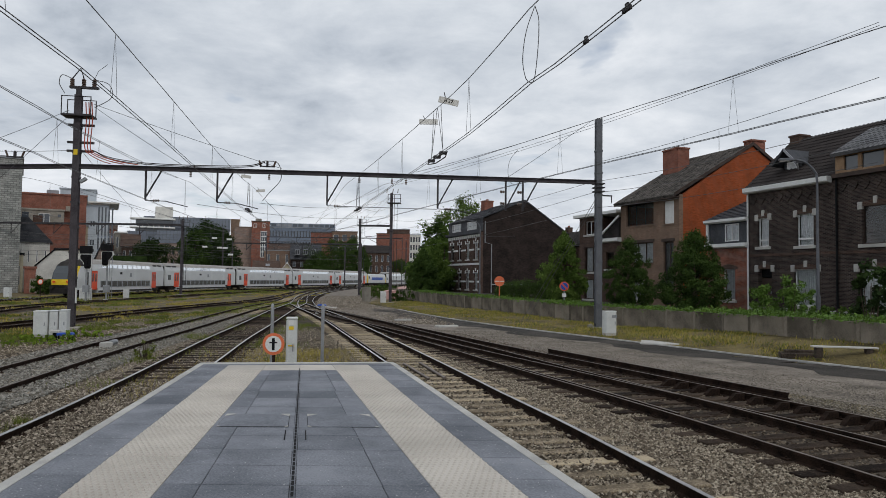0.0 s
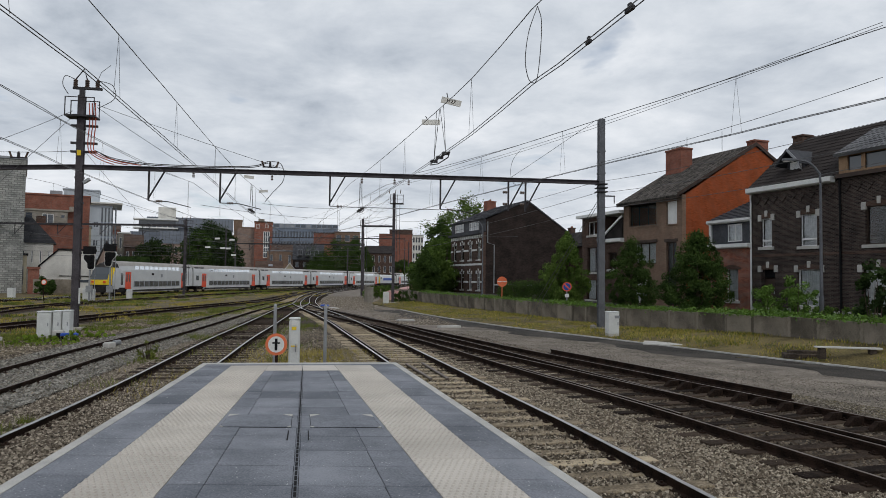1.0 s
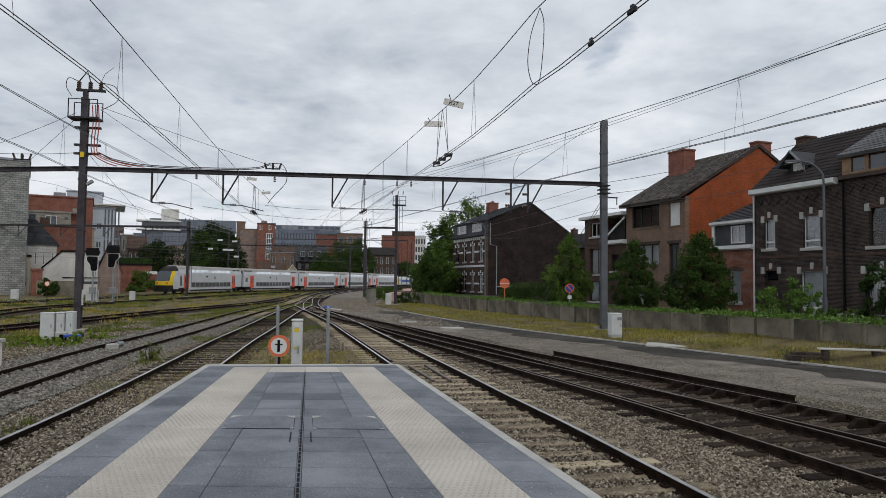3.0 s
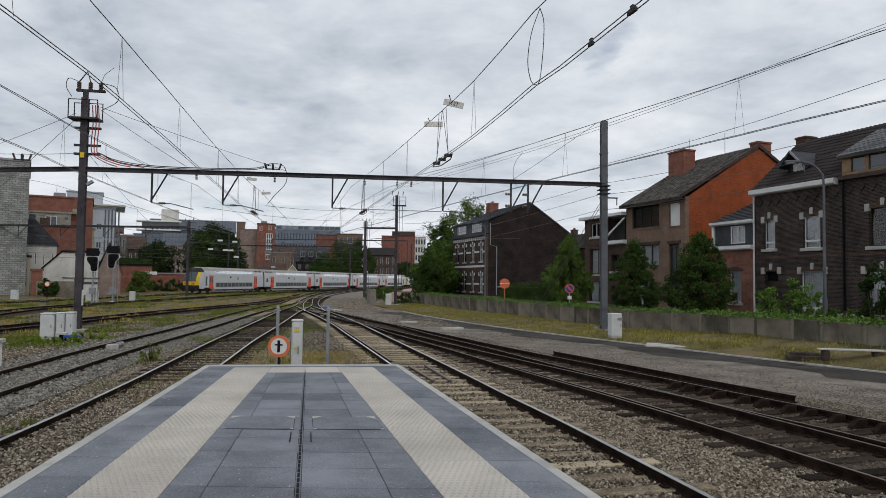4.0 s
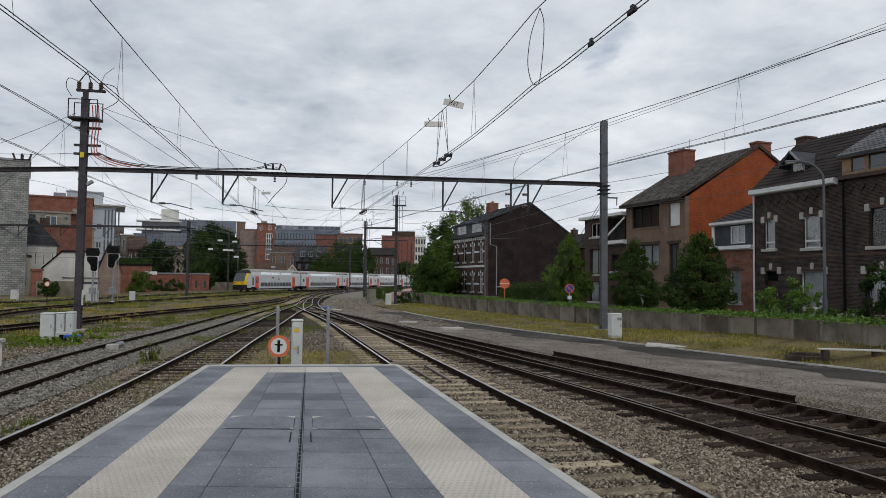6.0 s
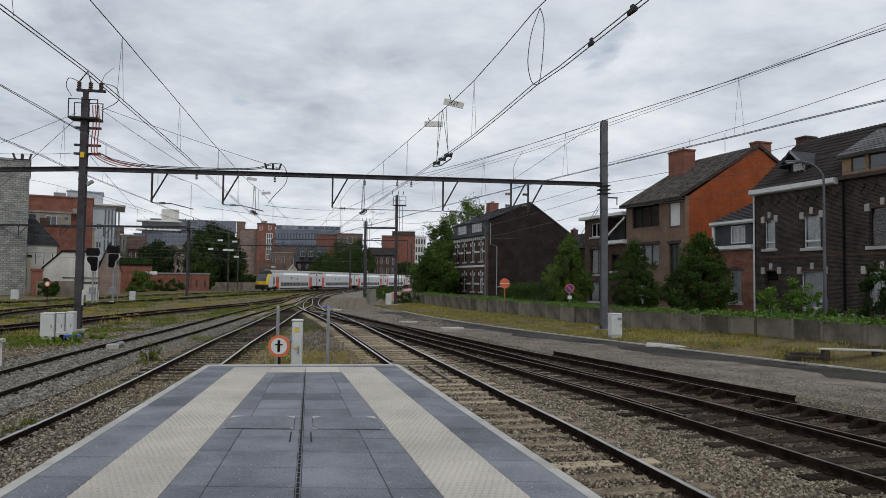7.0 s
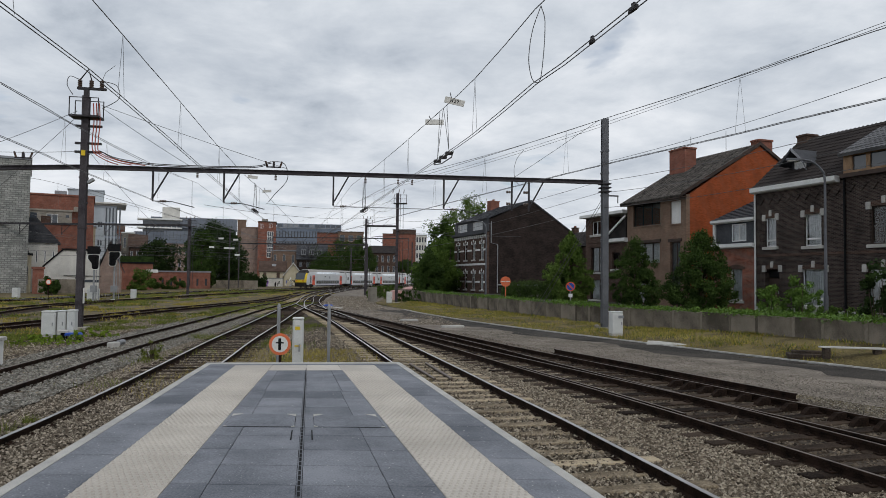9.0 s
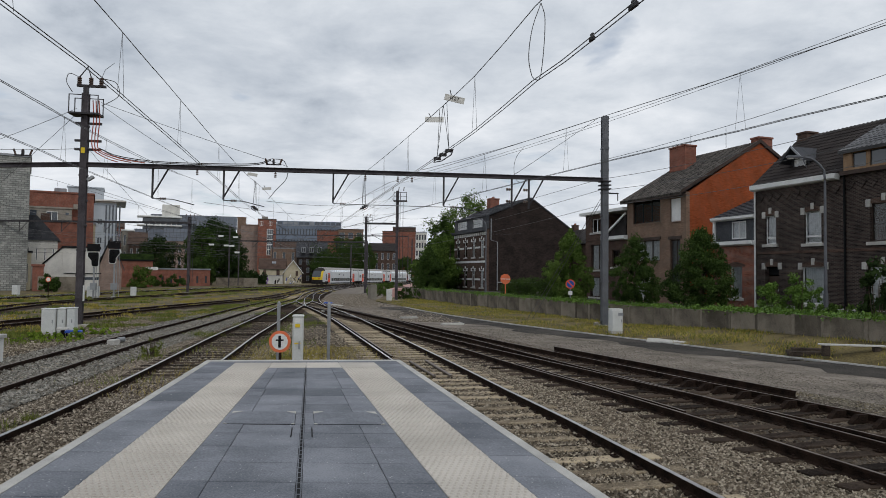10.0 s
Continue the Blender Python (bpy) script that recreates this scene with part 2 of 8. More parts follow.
M = dict(
    # bed darker than the stones on it; the gaps' shade is in this colour
    ballast=surf("ballast_bed", (0.016, 0.013, 0.010), (0.115, 0.094, 0.075), 1.3, 0.95, bump=1.0, fine=17, spec=0.06),
    asphalt=surf("worn_asphalt", (0.012, 0.011, 0.010), (0.08, 0.07, 0.06), 0.45, 0.9, bump=0.5, fine=45),
    gravel=surf("grey_gravel", (0.075, 0.063, 0.052), (0.29, 0.25, 0.21), 0.7, 0.95, bump=0.8, fine=16),
    soil=surf("grassy_soil", (0.048, 0.043, 0.02), (0.20, 0.155, 0.085), 0.7, 0.95, bump=0.7, fine=14),
    grass=surf("grass_blades", (0.05, 0.075, 0.010), (0.20, 0.22, 0.045), 0.7, 0.8, bump=0, fine=9),
    weed=surf("bright_green_weed", (0.085, 0.15, 0.014), (0.26, 0.36, 0.05), 0.9, 0.8, bump=0, fine=9, spec=.1),
    drygrass=surf("dry_grass_blades", (0.17, 0.135, 0.022), (0.46, 0.38, 0.10), 0.5, 0.85, bump=0, fine=9),
    slab=surf("blue_grey_paving_slab", (0.098, 0.107, 0.125), (0.24, 0.25, 0.278), 1.4, 0.7, bump=0.2, fine=55, vary=0.3),
    speck=surf("pale_stone_chip", (0.4, 0.4, 0.4), (0.6, 0.6, 0.58), 5, 0.8, bump=0),
    # dots a little darker than their tile: the shading is put into the colour
    shadeddot=surf("shaded_cream_tactile_dot", (0.375, 0.34, 0.30), (0.53, 0.485, 0.43), 1.1, 0.75, bump=0.1, fine=60),
    tactile=surf("cream_tactile_tile", (0.41, 0.375, 0.33), (0.575, 0.528, 0.47), 1.1, 0.75, bump=0.15, fine=60, vary=0.35),
    kerb=surf("pale_concrete_kerb", (0.35, 0.34, 0.32), (0.54, 0.525, 0.49), 2.2, 0.85, bump=0.25, fine=90, vary=0.3),
    concrete=surf("weathered_concrete", (0.17, 0.155, 0.13), (0.36, 0.335, 0.29), 0.9, 0.92, bump=0.35, fine=40, vary=0.5),
    oldconcrete=surf("stained_concrete_panel", (0.075, 0.064, 0.05), (0.26, 0.225, 0.18), 1.0, 0.95, bump=0.4, fine=30, vary=0.5),
    rail=surf("rusty_rail_steel", (0.007, 0.0055, 0.0045), (0.042, 0.026, 0.019), 4, 0.9, bump=0.3, fine=70, spec=0.06),
    railtop=surf("polished_rail_head", (0.30, 0.295, 0.29), (0.52, 0.51, 0.50), 1.5, 0.30, metal=1.0, bump=0.05, fine=80),
    railold=surf("dull_rail_head", (0.10, 0.078, 0.065), (0.21, 0.175, 0.15), 2.0, 0.5, metal=0.6, bump=0.1, fine=60),
    wood=surf("weathered_sleeper_wood", (0.14, 0.11, 0.075), (0.47, 0.385, 0.265), 2.5, 0.9, bump=0.6, fine=35, vary=0.5),
    darkwood=surf("dark_sleeper_wood", (0.014, 0.010, 0.008), (0.07, 0.051, 0.038), 2.5, 0.95, bump=0.6, fine=35, vary=0.8, spec=0.08),
    steel=surf("dark_painted_steel", (0.025, 0.023, 0.026), (0.07, 0.066, 0.07), 1.8, 0.6, metal=0.3, bump=0.15, fine=40),
    mast=surf("grey_brown_steel", (0.035, 0.03, 0.034), (0.10, 0.09, 0.098), 1.2, 0.65, metal=0.2, bump=0.2, fine=30),
    mastgrey=surf("blue_grey_mast_paint", (0.085, 0.09, 0.10), (0.16, 0.165, 0.18), 1.2, 0.6, metal=0.2, bump=0.1, fine=30),
    oldsleeper=surf("rotten_sleeper_wood", (0.018, 0.014, 0.011), (0.085, 0.066, 0.052), 4, 0.95, bump=0.8, fine=22),
    dryverge=surf("dry_verge_soil", (0.05, 0.040, 0.018), (0.21, 0.165, 0.07), 0.7, 0.95, bump=0.8, fine=18),
    galv=surf("galvanised_steel", (0.22, 0.23, 0.24), (0.38, 0.39, 0.40), 2, 0.5, metal=0.5, bump=0.1, fine=50),
    wire=surf("copper_grey_wire", (0.07, 0.07, 0.072), (0.16, 0.16, 0.16), 3, 0.5, metal=0.5, bump=0),
    redcable=surf("red_brown_cable", (0.30, 0.06, 0.04), (0.45, 0.11, 0.07), 3, 0.6, bump=0),
    porcelain=surf("brown_insulator", (0.05, 0.03, 0.025), (0.11, 0.07, 0.05), 5, 0.3, bump=0),
    cabinet=surf("pale_grey_cabinet", (0.50, 0.51, 0.50), (0.68, 0.69, 0.67), 1.6, 0.55, bump=0.06, fine=40),
    pinewood=surf("varnished_attic_timber", (0.20, 0.12, 0.065), (0.34, 0.22, 0.13), 2, 0.6, bump=0.1, fine=25),
    white=surf("white_paint", (0.62, 0.62, 0.60), (0.80, 0.80, 0.78), 1.2, 0.6, bump=0.08, fine=30),
    offwhite=surf("dirty_white_render", (0.45, 0.44, 0.41), (0.70, 0.68, 0.63), 0.5, 0.85, bump=0.15, fine=20),
    red=surf("red_sign_paint", (0.62, 0.09, 0.04), (0.74, 0.13, 0.06), 2, 0.45, bump=0.03),
    orange=surf("faded_orange_red_paint", (0.62, 0.14, 0.06), (0.75, 0.20, 0.09), 3, 0.55, bump=0.03),
    black=surf("black_paint", (0.004, 0.004, 0.005), (0.014, 0.014, 0.015), 3, 0.8, bump=0.05, spec=0.15),
    blue=surf("blue_paint", (0.02, 0.06, 0.30), (0.04, 0.10, 0.42), 3, 0.45, bump=0.03),
    violet=surf("violet_spray_paint", (0.16, 0.06, 0.32), (0.24, 0.10, 0.42), 3, 0.5, bump=0.03),
    yellow=surf("yellow_paint", (0.66, 0.46, 0.02), (0.80, 0.58, 0.04), 2, 0.45, bump=0.03),
    ivy=surf("ivy_leaf", (0.04, 0.085, 0.012), (0.15, 0.26, 0.04), 1.8, 0.55, bump=0, fine=11),
    leaf=surf("dark_green_leaf", (0.009, 0.019, 0.006), (0.042, 0.072, 0.018), 1.1, 0.8, spec=0.1, bump=0, fine=8),
    leaf2=surf("mid_green_leaf", (0.014, 0.031, 0.007), (0.072, 0.118, 0.026), 1.1, 0.8, spec=0.1, bump=0, fine=8),
    leaf3=surf("fresh_green_leaf", (0.03, 0.062, 0.011), (0.135, 0.205, 0.042), 1.1, 0.8, spec=0.1, bump=0, fine=8),
    bark=surf("tree_bark", (0.05, 0.038, 0.028), (0.14, 0.11, 0.08), 5, 0.95, bump=0.7, fine=30),
    brickdark=brickwork("dark_brown_brick", (0.022, 0.017, 0.016), (0.078, 0.055, 0.047), (0.115, 0.10, 0.09), stain=.55, joint=.012),
    brickblack=brickwork("sooty_black_brick", (0.022, 0.017, 0.016), (0.052, 0.037, 0.033), (0.042, 0.034, 0.031), stain=0.5),
    brickred=brickwork("red_brown_brick", (0.21, 0.065, 0.04), (0.36, 0.13, 0.08), (0.27, 0.20, 0.17)),
    brickorange=brickwork("bright_orange_brick", (0.28, 0.062, 0.020), (0.38, 0.092, 0.032), (0.26, 0.09, 0.045), stain=0.3),
    bricktan=brickwork("tan_brown_brick", (0.19, 0.122, 0.088), (0.26, 0.17, 0.125), (0.20, 0.155, 0.12), stain=0.3),
    brickbrown=brickwork("brown_brick", (0.055, 0.034, 0.027), (0.115, 0.068, 0.052), (0.13, 0.10, 0.085), stain=0.4),
    brickfar=brickwork("far_red_brick", (0.22, 0.08, 0.055), (0.32, 0.12, 0.082), (0.26, 0.15, 0.12), stain=0.4),
    brickpink=brickwork("pale_pink_brick", (0.26, 0.18, 0.15), (0.34, 0.25, 0.21), (0.31, 0.26, 0.23), stain=0.35),
    greyblock=brickwork("grey_painted_block", (0.27, 0.285, 0.275), (0.42, 0.43, 0.41), (0.20, 0.205, 0.195), stain=0.45, w=0.7, h=0.3, joint=0.05),
    tile=surf("dark_roof_tile", (0.011, 0.010, 0.010), (0.046, 0.039, 0.037), 1.0, 0.8, bump=0.3, fine=20, vary=0.4, spec=0.12),
    oldtile=surf("lichen_spotted_roof_tile", (0.022, 0.02, 0.02), (0.15, 0.135, 0.12), 2.4, 0.85, bump=0.3, fine=9, vary=0.3, spec=.12),
    slate=surf("grey_slate", (0.022, 0.024, 0.029), (0.075, 0.077, 0.086), 1.0, 0.6, bump=0.25, fine=20),
    wet=surf("wet_asphalt", (0.012, 0.012, 0.012), (0.03, 0.028, 0.026), 2, 0.06, bump=0.01, fine=8, spec=0.8),
    zinc=surf("grey_zinc", (0.20, 0.21, 0.225), (0.33, 0.34, 0.36), 0.6, 0.5, metal=0.3, bump=0.05, fine=20),
    stone=surf("pale_lintel_stone", (0.33, 0.32, 0.30), (0.52, 0.50, 0.46), 2, 0.85, bump=0.2, fine=30),
    frame=surf("white_window_frame", (0.66, 0.66, 0.65), (0.80, 0.80, 0.79), 2, 0.4, bump=0.02),
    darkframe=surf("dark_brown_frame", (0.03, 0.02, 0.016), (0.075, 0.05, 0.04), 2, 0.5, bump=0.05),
    glass=glassy("window_glass", (0.035, 0.04, 0.045)),
    curtain=surf("net_curtain", (0.52, 0.53, 0.54), (0.80, 0.81, 0.82), 4, 0.7, bump=0.1, fine=18),
    farglass=glassy("far_window_glass", (0.05, 0.06, 0.075), 0.2),
    bluefacade=surf("blue_grey_cladding", (0.13, 0.16, 0.21), (0.22, 0.26, 0.32), 0.2, 0.5, bump=0.05, fine=4),
    coachgrey=surf("light_grey_coach_paint", (0.50, 0.51, 0.52), (0.60, 0.61, 0.615), 0.6, 0.42, bump=0.03, fine=12),
    roofgrey=surf("dusty_coach_roof", (0.25, 0.235, 0.215), (0.36, 0.34, 0.315), 0.5, 0.6, bump=0.05, fine=12),
    doorred=surf("red_coach_door", (0.62, 0.06, 0.02), (0.75, 0.09, 0.03), 0.8, 0.4, bump=0.02),
    under=surf("black_underframe", (0.012, 0.011, 0.011), (0.04, 0.035, 0.032), 1.2, 0.8, bump=0.2),
    coachglass=glassy("coach_window_glass", (0.028, 0.036, 0.042), 0.12),
    upperglass=surf("upper_deck_glass", (0.72, 0.76, 0.79), (0.86, 0.89, 0.91), 1.0, 0.1, metal=0.85, bump=0),
    pink=surf("pink_paving", (0.46, 0.26, 0.24), (0.58, 0.36, 0.33), 0.7, 0.85, bump=0.1),
    paleblue=surf("pale_blue_grey_cladding", (0.36, 0.40, 0.44), (0.50, 0.54, 0.58), 0.4, 0.7, bump=0.06, fine=12),
    seamroof=surf("standing_seam_roof", (0.075, 0.085, 0.105), (0.13, 0.145, 0.17), 0.25, 0.5, metal=0.2, bump=0.05, fine=6),
    browntile=surf("brown_roof_tile", (0.055, 0.035, 0.028), (0.12, 0.08, 0.062), 0.8, 0.85, bump=0.3, fine=12),
    greytile=surf("grey_glazed_tile", (0.07, 0.07, 0.075), (0.16, 0.16, 0.165), 1.0, 0.45, bump=0.3, fine=20),
    cream=surf("cream_render", (0.42, 0.37, 0.26), (0.56, 0.50, 0.37), 0.7, 0.85, bump=0.1),
)


# ---------------- builders ----------------
class Shape:
    """Vertices and faces gathered into one mesh."""

    def __init__(self):
        self.v, self.f, self.m = [], [], []

    def add(self, verts, faces, m=0):
        o = len(self.v)
        self.v += [tuple(p) for p in verts]
        self.f += [tuple(i + o for i in q) for q in faces]
        self.m += [m] * len(faces)
        return self

    def box(self, x0, x1, y0, y1, z0, z1, m=0):
        v = [(x, y, z) for z in (z0, z1) for y in (y0, y1) for x in (x0, x1)]
        return self.add(v, [(0, 2, 3, 1), (4, 5, 7, 6), (0, 1, 5, 4), (2, 6, 7, 3), (0, 4, 6, 2), (1, 3, 7, 5)], m)

    def bevel_box(self, x0, x1, y0, y1, z0, z1, c=0.02, m=0):
        """A box with chamfered upright and top edges."""
        def ring(i, z):
            a, b, d, e = x0 + i, x1 - i, y0 + i, y1 - i
            return [(a + c, d, z), (b - c, d, z), (b, d + c, z), (b, e - c, z), (b - c, e, z), (a + c, e, z), (a, e - c, z), (a, d + c, z)]
        v = ring(0, z0) + ring(0, z1 - c) + ring(c, z1)
        f = [tuple(reversed(range(8))), tuple(range(16, 24))]
        f += [(k * 8 + i, k * 8 + (i + 1) % 8, k * 8 + 8 + (i + 1) % 8, k * 8 + 8 + i) for k in (0, 1) for i in range(8)]
        return self.add(v, f, m)

    def extrude(self, poly, axis, a, b, m=0):
        """A closed outline pushed from a to b along axis ('x': outline in y,z; 'y': in x,z; 'z': in x,y)."""
        put = {"x": lambda p, k: (k, p[0], p[1]), "y": lambda p, k: (p[0], k, p[1]), "z": lambda p, k: (p[0], p[1], k)}[axis]
        n = len(poly)
        v = [put(p, a) for p in poly] + [put(p, b) for p in poly]
        f = [(i, (i + 1) % n, n + (i + 1) % n, n + i) for i in range(n)] + [tuple(reversed(range(n))), tuple(range(n, 2 * n))]
        return self.add(v, f, m)

    def tube(self, pts, r, n=6, m=0, r2=None):
        pts = [Vector(p) for p in pts]
        v, f = [], []
        for i, p in enumerate(pts):
            d = (pts[min(i + 1, len(pts) - 1)] - pts[max(i - 1, 0)]).normalized()
            a = d.cross(Vector((0, 0, 1)))
            if a.length < 0.05:
                a = d.cross(Vector((0, 1, 0)))
            a.normalize()
            b = d.cross(a)
            k = r if r2 is None else r + (r2 - r) * i / (len(pts) - 1)
            v += [p + (a * math.cos(t) + b * math.sin(t)) * k for t in (2 * math.pi * j / n for j in range(n))]
        for i in range(len(pts) - 1):
            f += [(i * n + j, i * n + (j + 1) % n, (i + 1) * n + (j + 1) % n, (i + 1) * n + j) for j in range(n)]
        f += [tuple(reversed(range(n))), tuple(range(len(v) - n, len(v)))]
        return self.add(v, f, m)

    def sweep(self, line, profile, m=0, mats=None):
        """A profile (across, up) carried along a line in plan with heights."""
        v, f, ms = [], [], []
        n = len(profile)
        for i, p in enumerate(line):
            q, s = line[min(i + 1, len(line) - 1)], line[max(i - 1, 0)]
            dx, dy = q[0] - s[0], q[1] - s[1]
            k = math.hypot(dx, dy)
            nx, ny = dy / k, -dx / k
            v += [(p[0] + nx * a, p[1] + ny * a, p[2] + b) for a, b in profile]
        for i in range(len(line) - 1):
            for j in range(n):
                f.append((i * n + j, (i + 1) * n + j, (i + 1) * n + (j + 1) % n, i * n + (j + 1) % n))
                ms.append(mats[j] if mats else m)
        f += [tuple(range(n)), tuple(reversed(range(len(v) - n, len(v))))]
        ms += [m, m]
        o = len(self.m)
        self.add(v, f, m)
        self.m[o:] = ms
        return self

    def moved(self, dx=0, dy=0, dz=0):
        self.v = [(x + dx, y + dy, z + dz) for x, y, z in self.v]
        return self

    def mesh(self, name, mats):
        me = bpy.data.meshes.new(name)
        me.from_pydata(self.v, [], self.f)
        for m in mats if isinstance(mats, (list, tuple)) else [mats]:
            me.materials.append(m)
        me.polygons.foreach_set("material_index", self.m)
        me.update()
        return me


def dip(x, y):
    """The yard falls slightly away from the street, beyond the junction."""
    f = min(max((y - 45) / 40, 0), 1)
    return -0.3 * f * f * (3 - 2 * f) * min(max((-x - 3) / 6, 0), 1)


def thing(name, at=(0, 0, 0), rz=0.0, label="", category="", group="", kind=""):
    ob = new(name)
    at = (at[0], at[1], at[2] + (dip(at[0], at[1]) if at[2] < 2 else 0))
    ob.empty_display_size = 0.2
    ob.matrix_basis = pose(*at, 0, 0, rz)
    return tagged(ob, label, category, group, kind)


def part(name, g, mats, parent, label=""):
    ob = new(name, g if isinstance(g, bpy.types.Mesh) else g.mesh(name, mats))
    ob.parent = parent
    return tagged(ob, label)


def solo(name, g, mats, label, category, kind="", group=""):
    return tagged(new(name, g.mesh(name, mats)), label, category, group, kind)


def spline(pts, step=1.0):
    """A smooth line through points in plan, sampled about every step metres."""
    pts = [Vector((p[0], p[1], p[2] if len(p) > 2 else 0.0)) for p in pts]
    ext = [2 * pts[0] - pts[1]] + pts + [2 * pts[-1] - pts[-2]]
    out = []
    for a, b, c, d in zip(ext, ext[1:], ext[2:], ext[3:]):
        n = max(2, int((c - b).length / step))
        for i in range(n):
            t = i / n
            out.append(0.5 * (2 * b + (c - a) * t + (2 * a - 5 * b + 4 * c - d) * t * t + (3 * b - a - 3 * c + d) * t ** 3))
    return out + [pts[-1]]


def shifted(line, off):
    out = []
    for i, p in enumerate(line):
        d = line[min(i + 1, len(line) - 1)] - line[max(i - 1, 0)]
        k = math.hypot(d.x, d.y)
        out.append(Vector((p.x + d.y / k * off, p.y - d.x / k * off, p.z)))
    return out


rng = random.Random(7)

# ---------------- ground ----------------
def build_ground():
    g = Shape()
    xs = [-3000, -300, -100, -60, -40, -30, -20, -14, -11, -9, -8, -7, -6, -5, -4, -3, 3000]
    ys = [-2500, -60, 20, 45, 50, 55, 60, 65, 70, 75, 80, 85, 120, 200, 500, 4000]
    g.v = [(x, y, dip(x, y)) for y in ys for x in xs]
    n = len(xs)
    g.f = [(j * n + i, j * n + i + 1, (j + 1) * n + i + 1, (j + 1) * n + i) for j in range(len(ys) - 1) for i in range(n - 1)]
    g.m = [0] * len(g.f)
    solo("ground", g, M["soil"], "bare earth and thin grass beside the railway", "ground", "structure")


build_ground()

# heading of the main line along its length, in radians to the right of north
HEADING = ([-30, 0, 30, 60, 90, 130, 180], [-.095, .066, .19, .22, .226, .232, .239])


def line_table():
    """Plan points of the main line at every half metre of its length, from -90 to 320."""
    ks = np.arange(-90, 320, .5)
    th = np.interp(ks + .25, *HEADING)
    x, y = np.cumsum(np.sin(th)) * .5, np.cumsum(np.cos(th)) * .5
    i = int(np.argmin(abs(ks + .5)))
    return ks + .5, x - x[i] - 43.51, y - y[i] + 106.98


LINE_S, LINE_X, LINE_Y = line_table()

# centre lines of the tracks in plan
TRACK = dict(
    right=[(8.6, -20), (5.6, -7), (2.27, 7.6), (1.33, 11.7), (0.66, 14.3), (-0.46, 18.9), (-3.27, 30), (-5.75, 39.6), (-10.2, 55), (-13.2, 66)],
    left=[(-2.6, -20), (-4.2, -5), (-5.5, 9.5), (-6.15, 14.9), (-6.87, 19.7), (-7.94, 26.8), (-9.05, 35.4), (-11.0, 49.6), (-13.2, 66),
          (-15.5, 79), (-18.3, 95), (-22.0, 125), (-24.0, 155), (-24.0, 185), (-22.5, 212), (-17.3, 240), (-6, 300), (13, 400)],
    second=[(-5.8, -20), (-8.0, 0), (-9.4, 12), (-9.85, 15.5), (-10.62, 21), (-11.08, 25), (-11.75, 32), (-13.3, 45.5), (-14.4, 55), (-16.8, 75), (-20.0, 98), (-24.0, 130), (-26, 160), (-25.4, 185), (-23.5, 207)],
    third=[(-21.5, -10), (-20.6, 15), (-20.0, 32), (-19.6, 45), (-19.5, 60), (-20.3, 80), (-22.0, 100), (-25.5, 130)],
    fourth=[(-12, -20), (-18, 8), (-25, 34), (-28.3, 44.2), (-31.0, 56), (-32.9, 70), (-33.8, 85), (-33.2, 110), (-31.0, 140), (-27.5, 175), (-23.8, 205)],
    train=[(-42.3, -10), (-42.1, 20)] + [(float(x), float(y)) for x, y in zip(LINE_X[60::40], LINE_Y[60::40])],
    outer=[(-9.6, 52.5), (-12.4, 66), (-15.0, 80), (-17.6, 98), (-20.0, 125), (-20.8, 155), (-20.0, 185), (-17.6, 212), (-9.5, 255), (5, 330)],
    goods=[(12.0, -12), (8.7, 0), (5.75, 10), (4.25, 14.7), (2.62, 19.3), (0.9, 24.5), (-1.25, 30.5), (-4.2, 39.5), (-9.0, 52), (-11.6, 60)],
    siding=[(15.6, -12), (11.3, 0.5), (7.75, 10), (6.9, 12.2), (5.62, 15.2), (4.1, 18.9), (2.8, 22), (1.58, 24.94), (-0.86, 31.2), (-3.0, 36.5), (-5.2, 41.5), (-9.4, 53)],
)
LINES = {k: spline(v, 1.0) for k, v in TRACK.items()}
RAIL = [(-0.07, 0), (0.07, 0), (0.07, 0.02), (0.012, 0.04), (0.012, 0.115), (0.036, 0.125), (0.034, 0.158), (0.026, 0.165), (-0.026, 0.165), (-0.034, 0.158), (-0.036, 0.125), (-0.012, 0.115), (-0.012, 0.04), (-0.07, 0.02)]
RAILMAT = [0, 0, 0, 0, 0, 0, 0, 1, 0, 0, 0, 0, 0, 0]
SHINY = [0, 0, 0, 0, 0, 0, 1, 1, 1, 0, 0, 0, 0, 0]


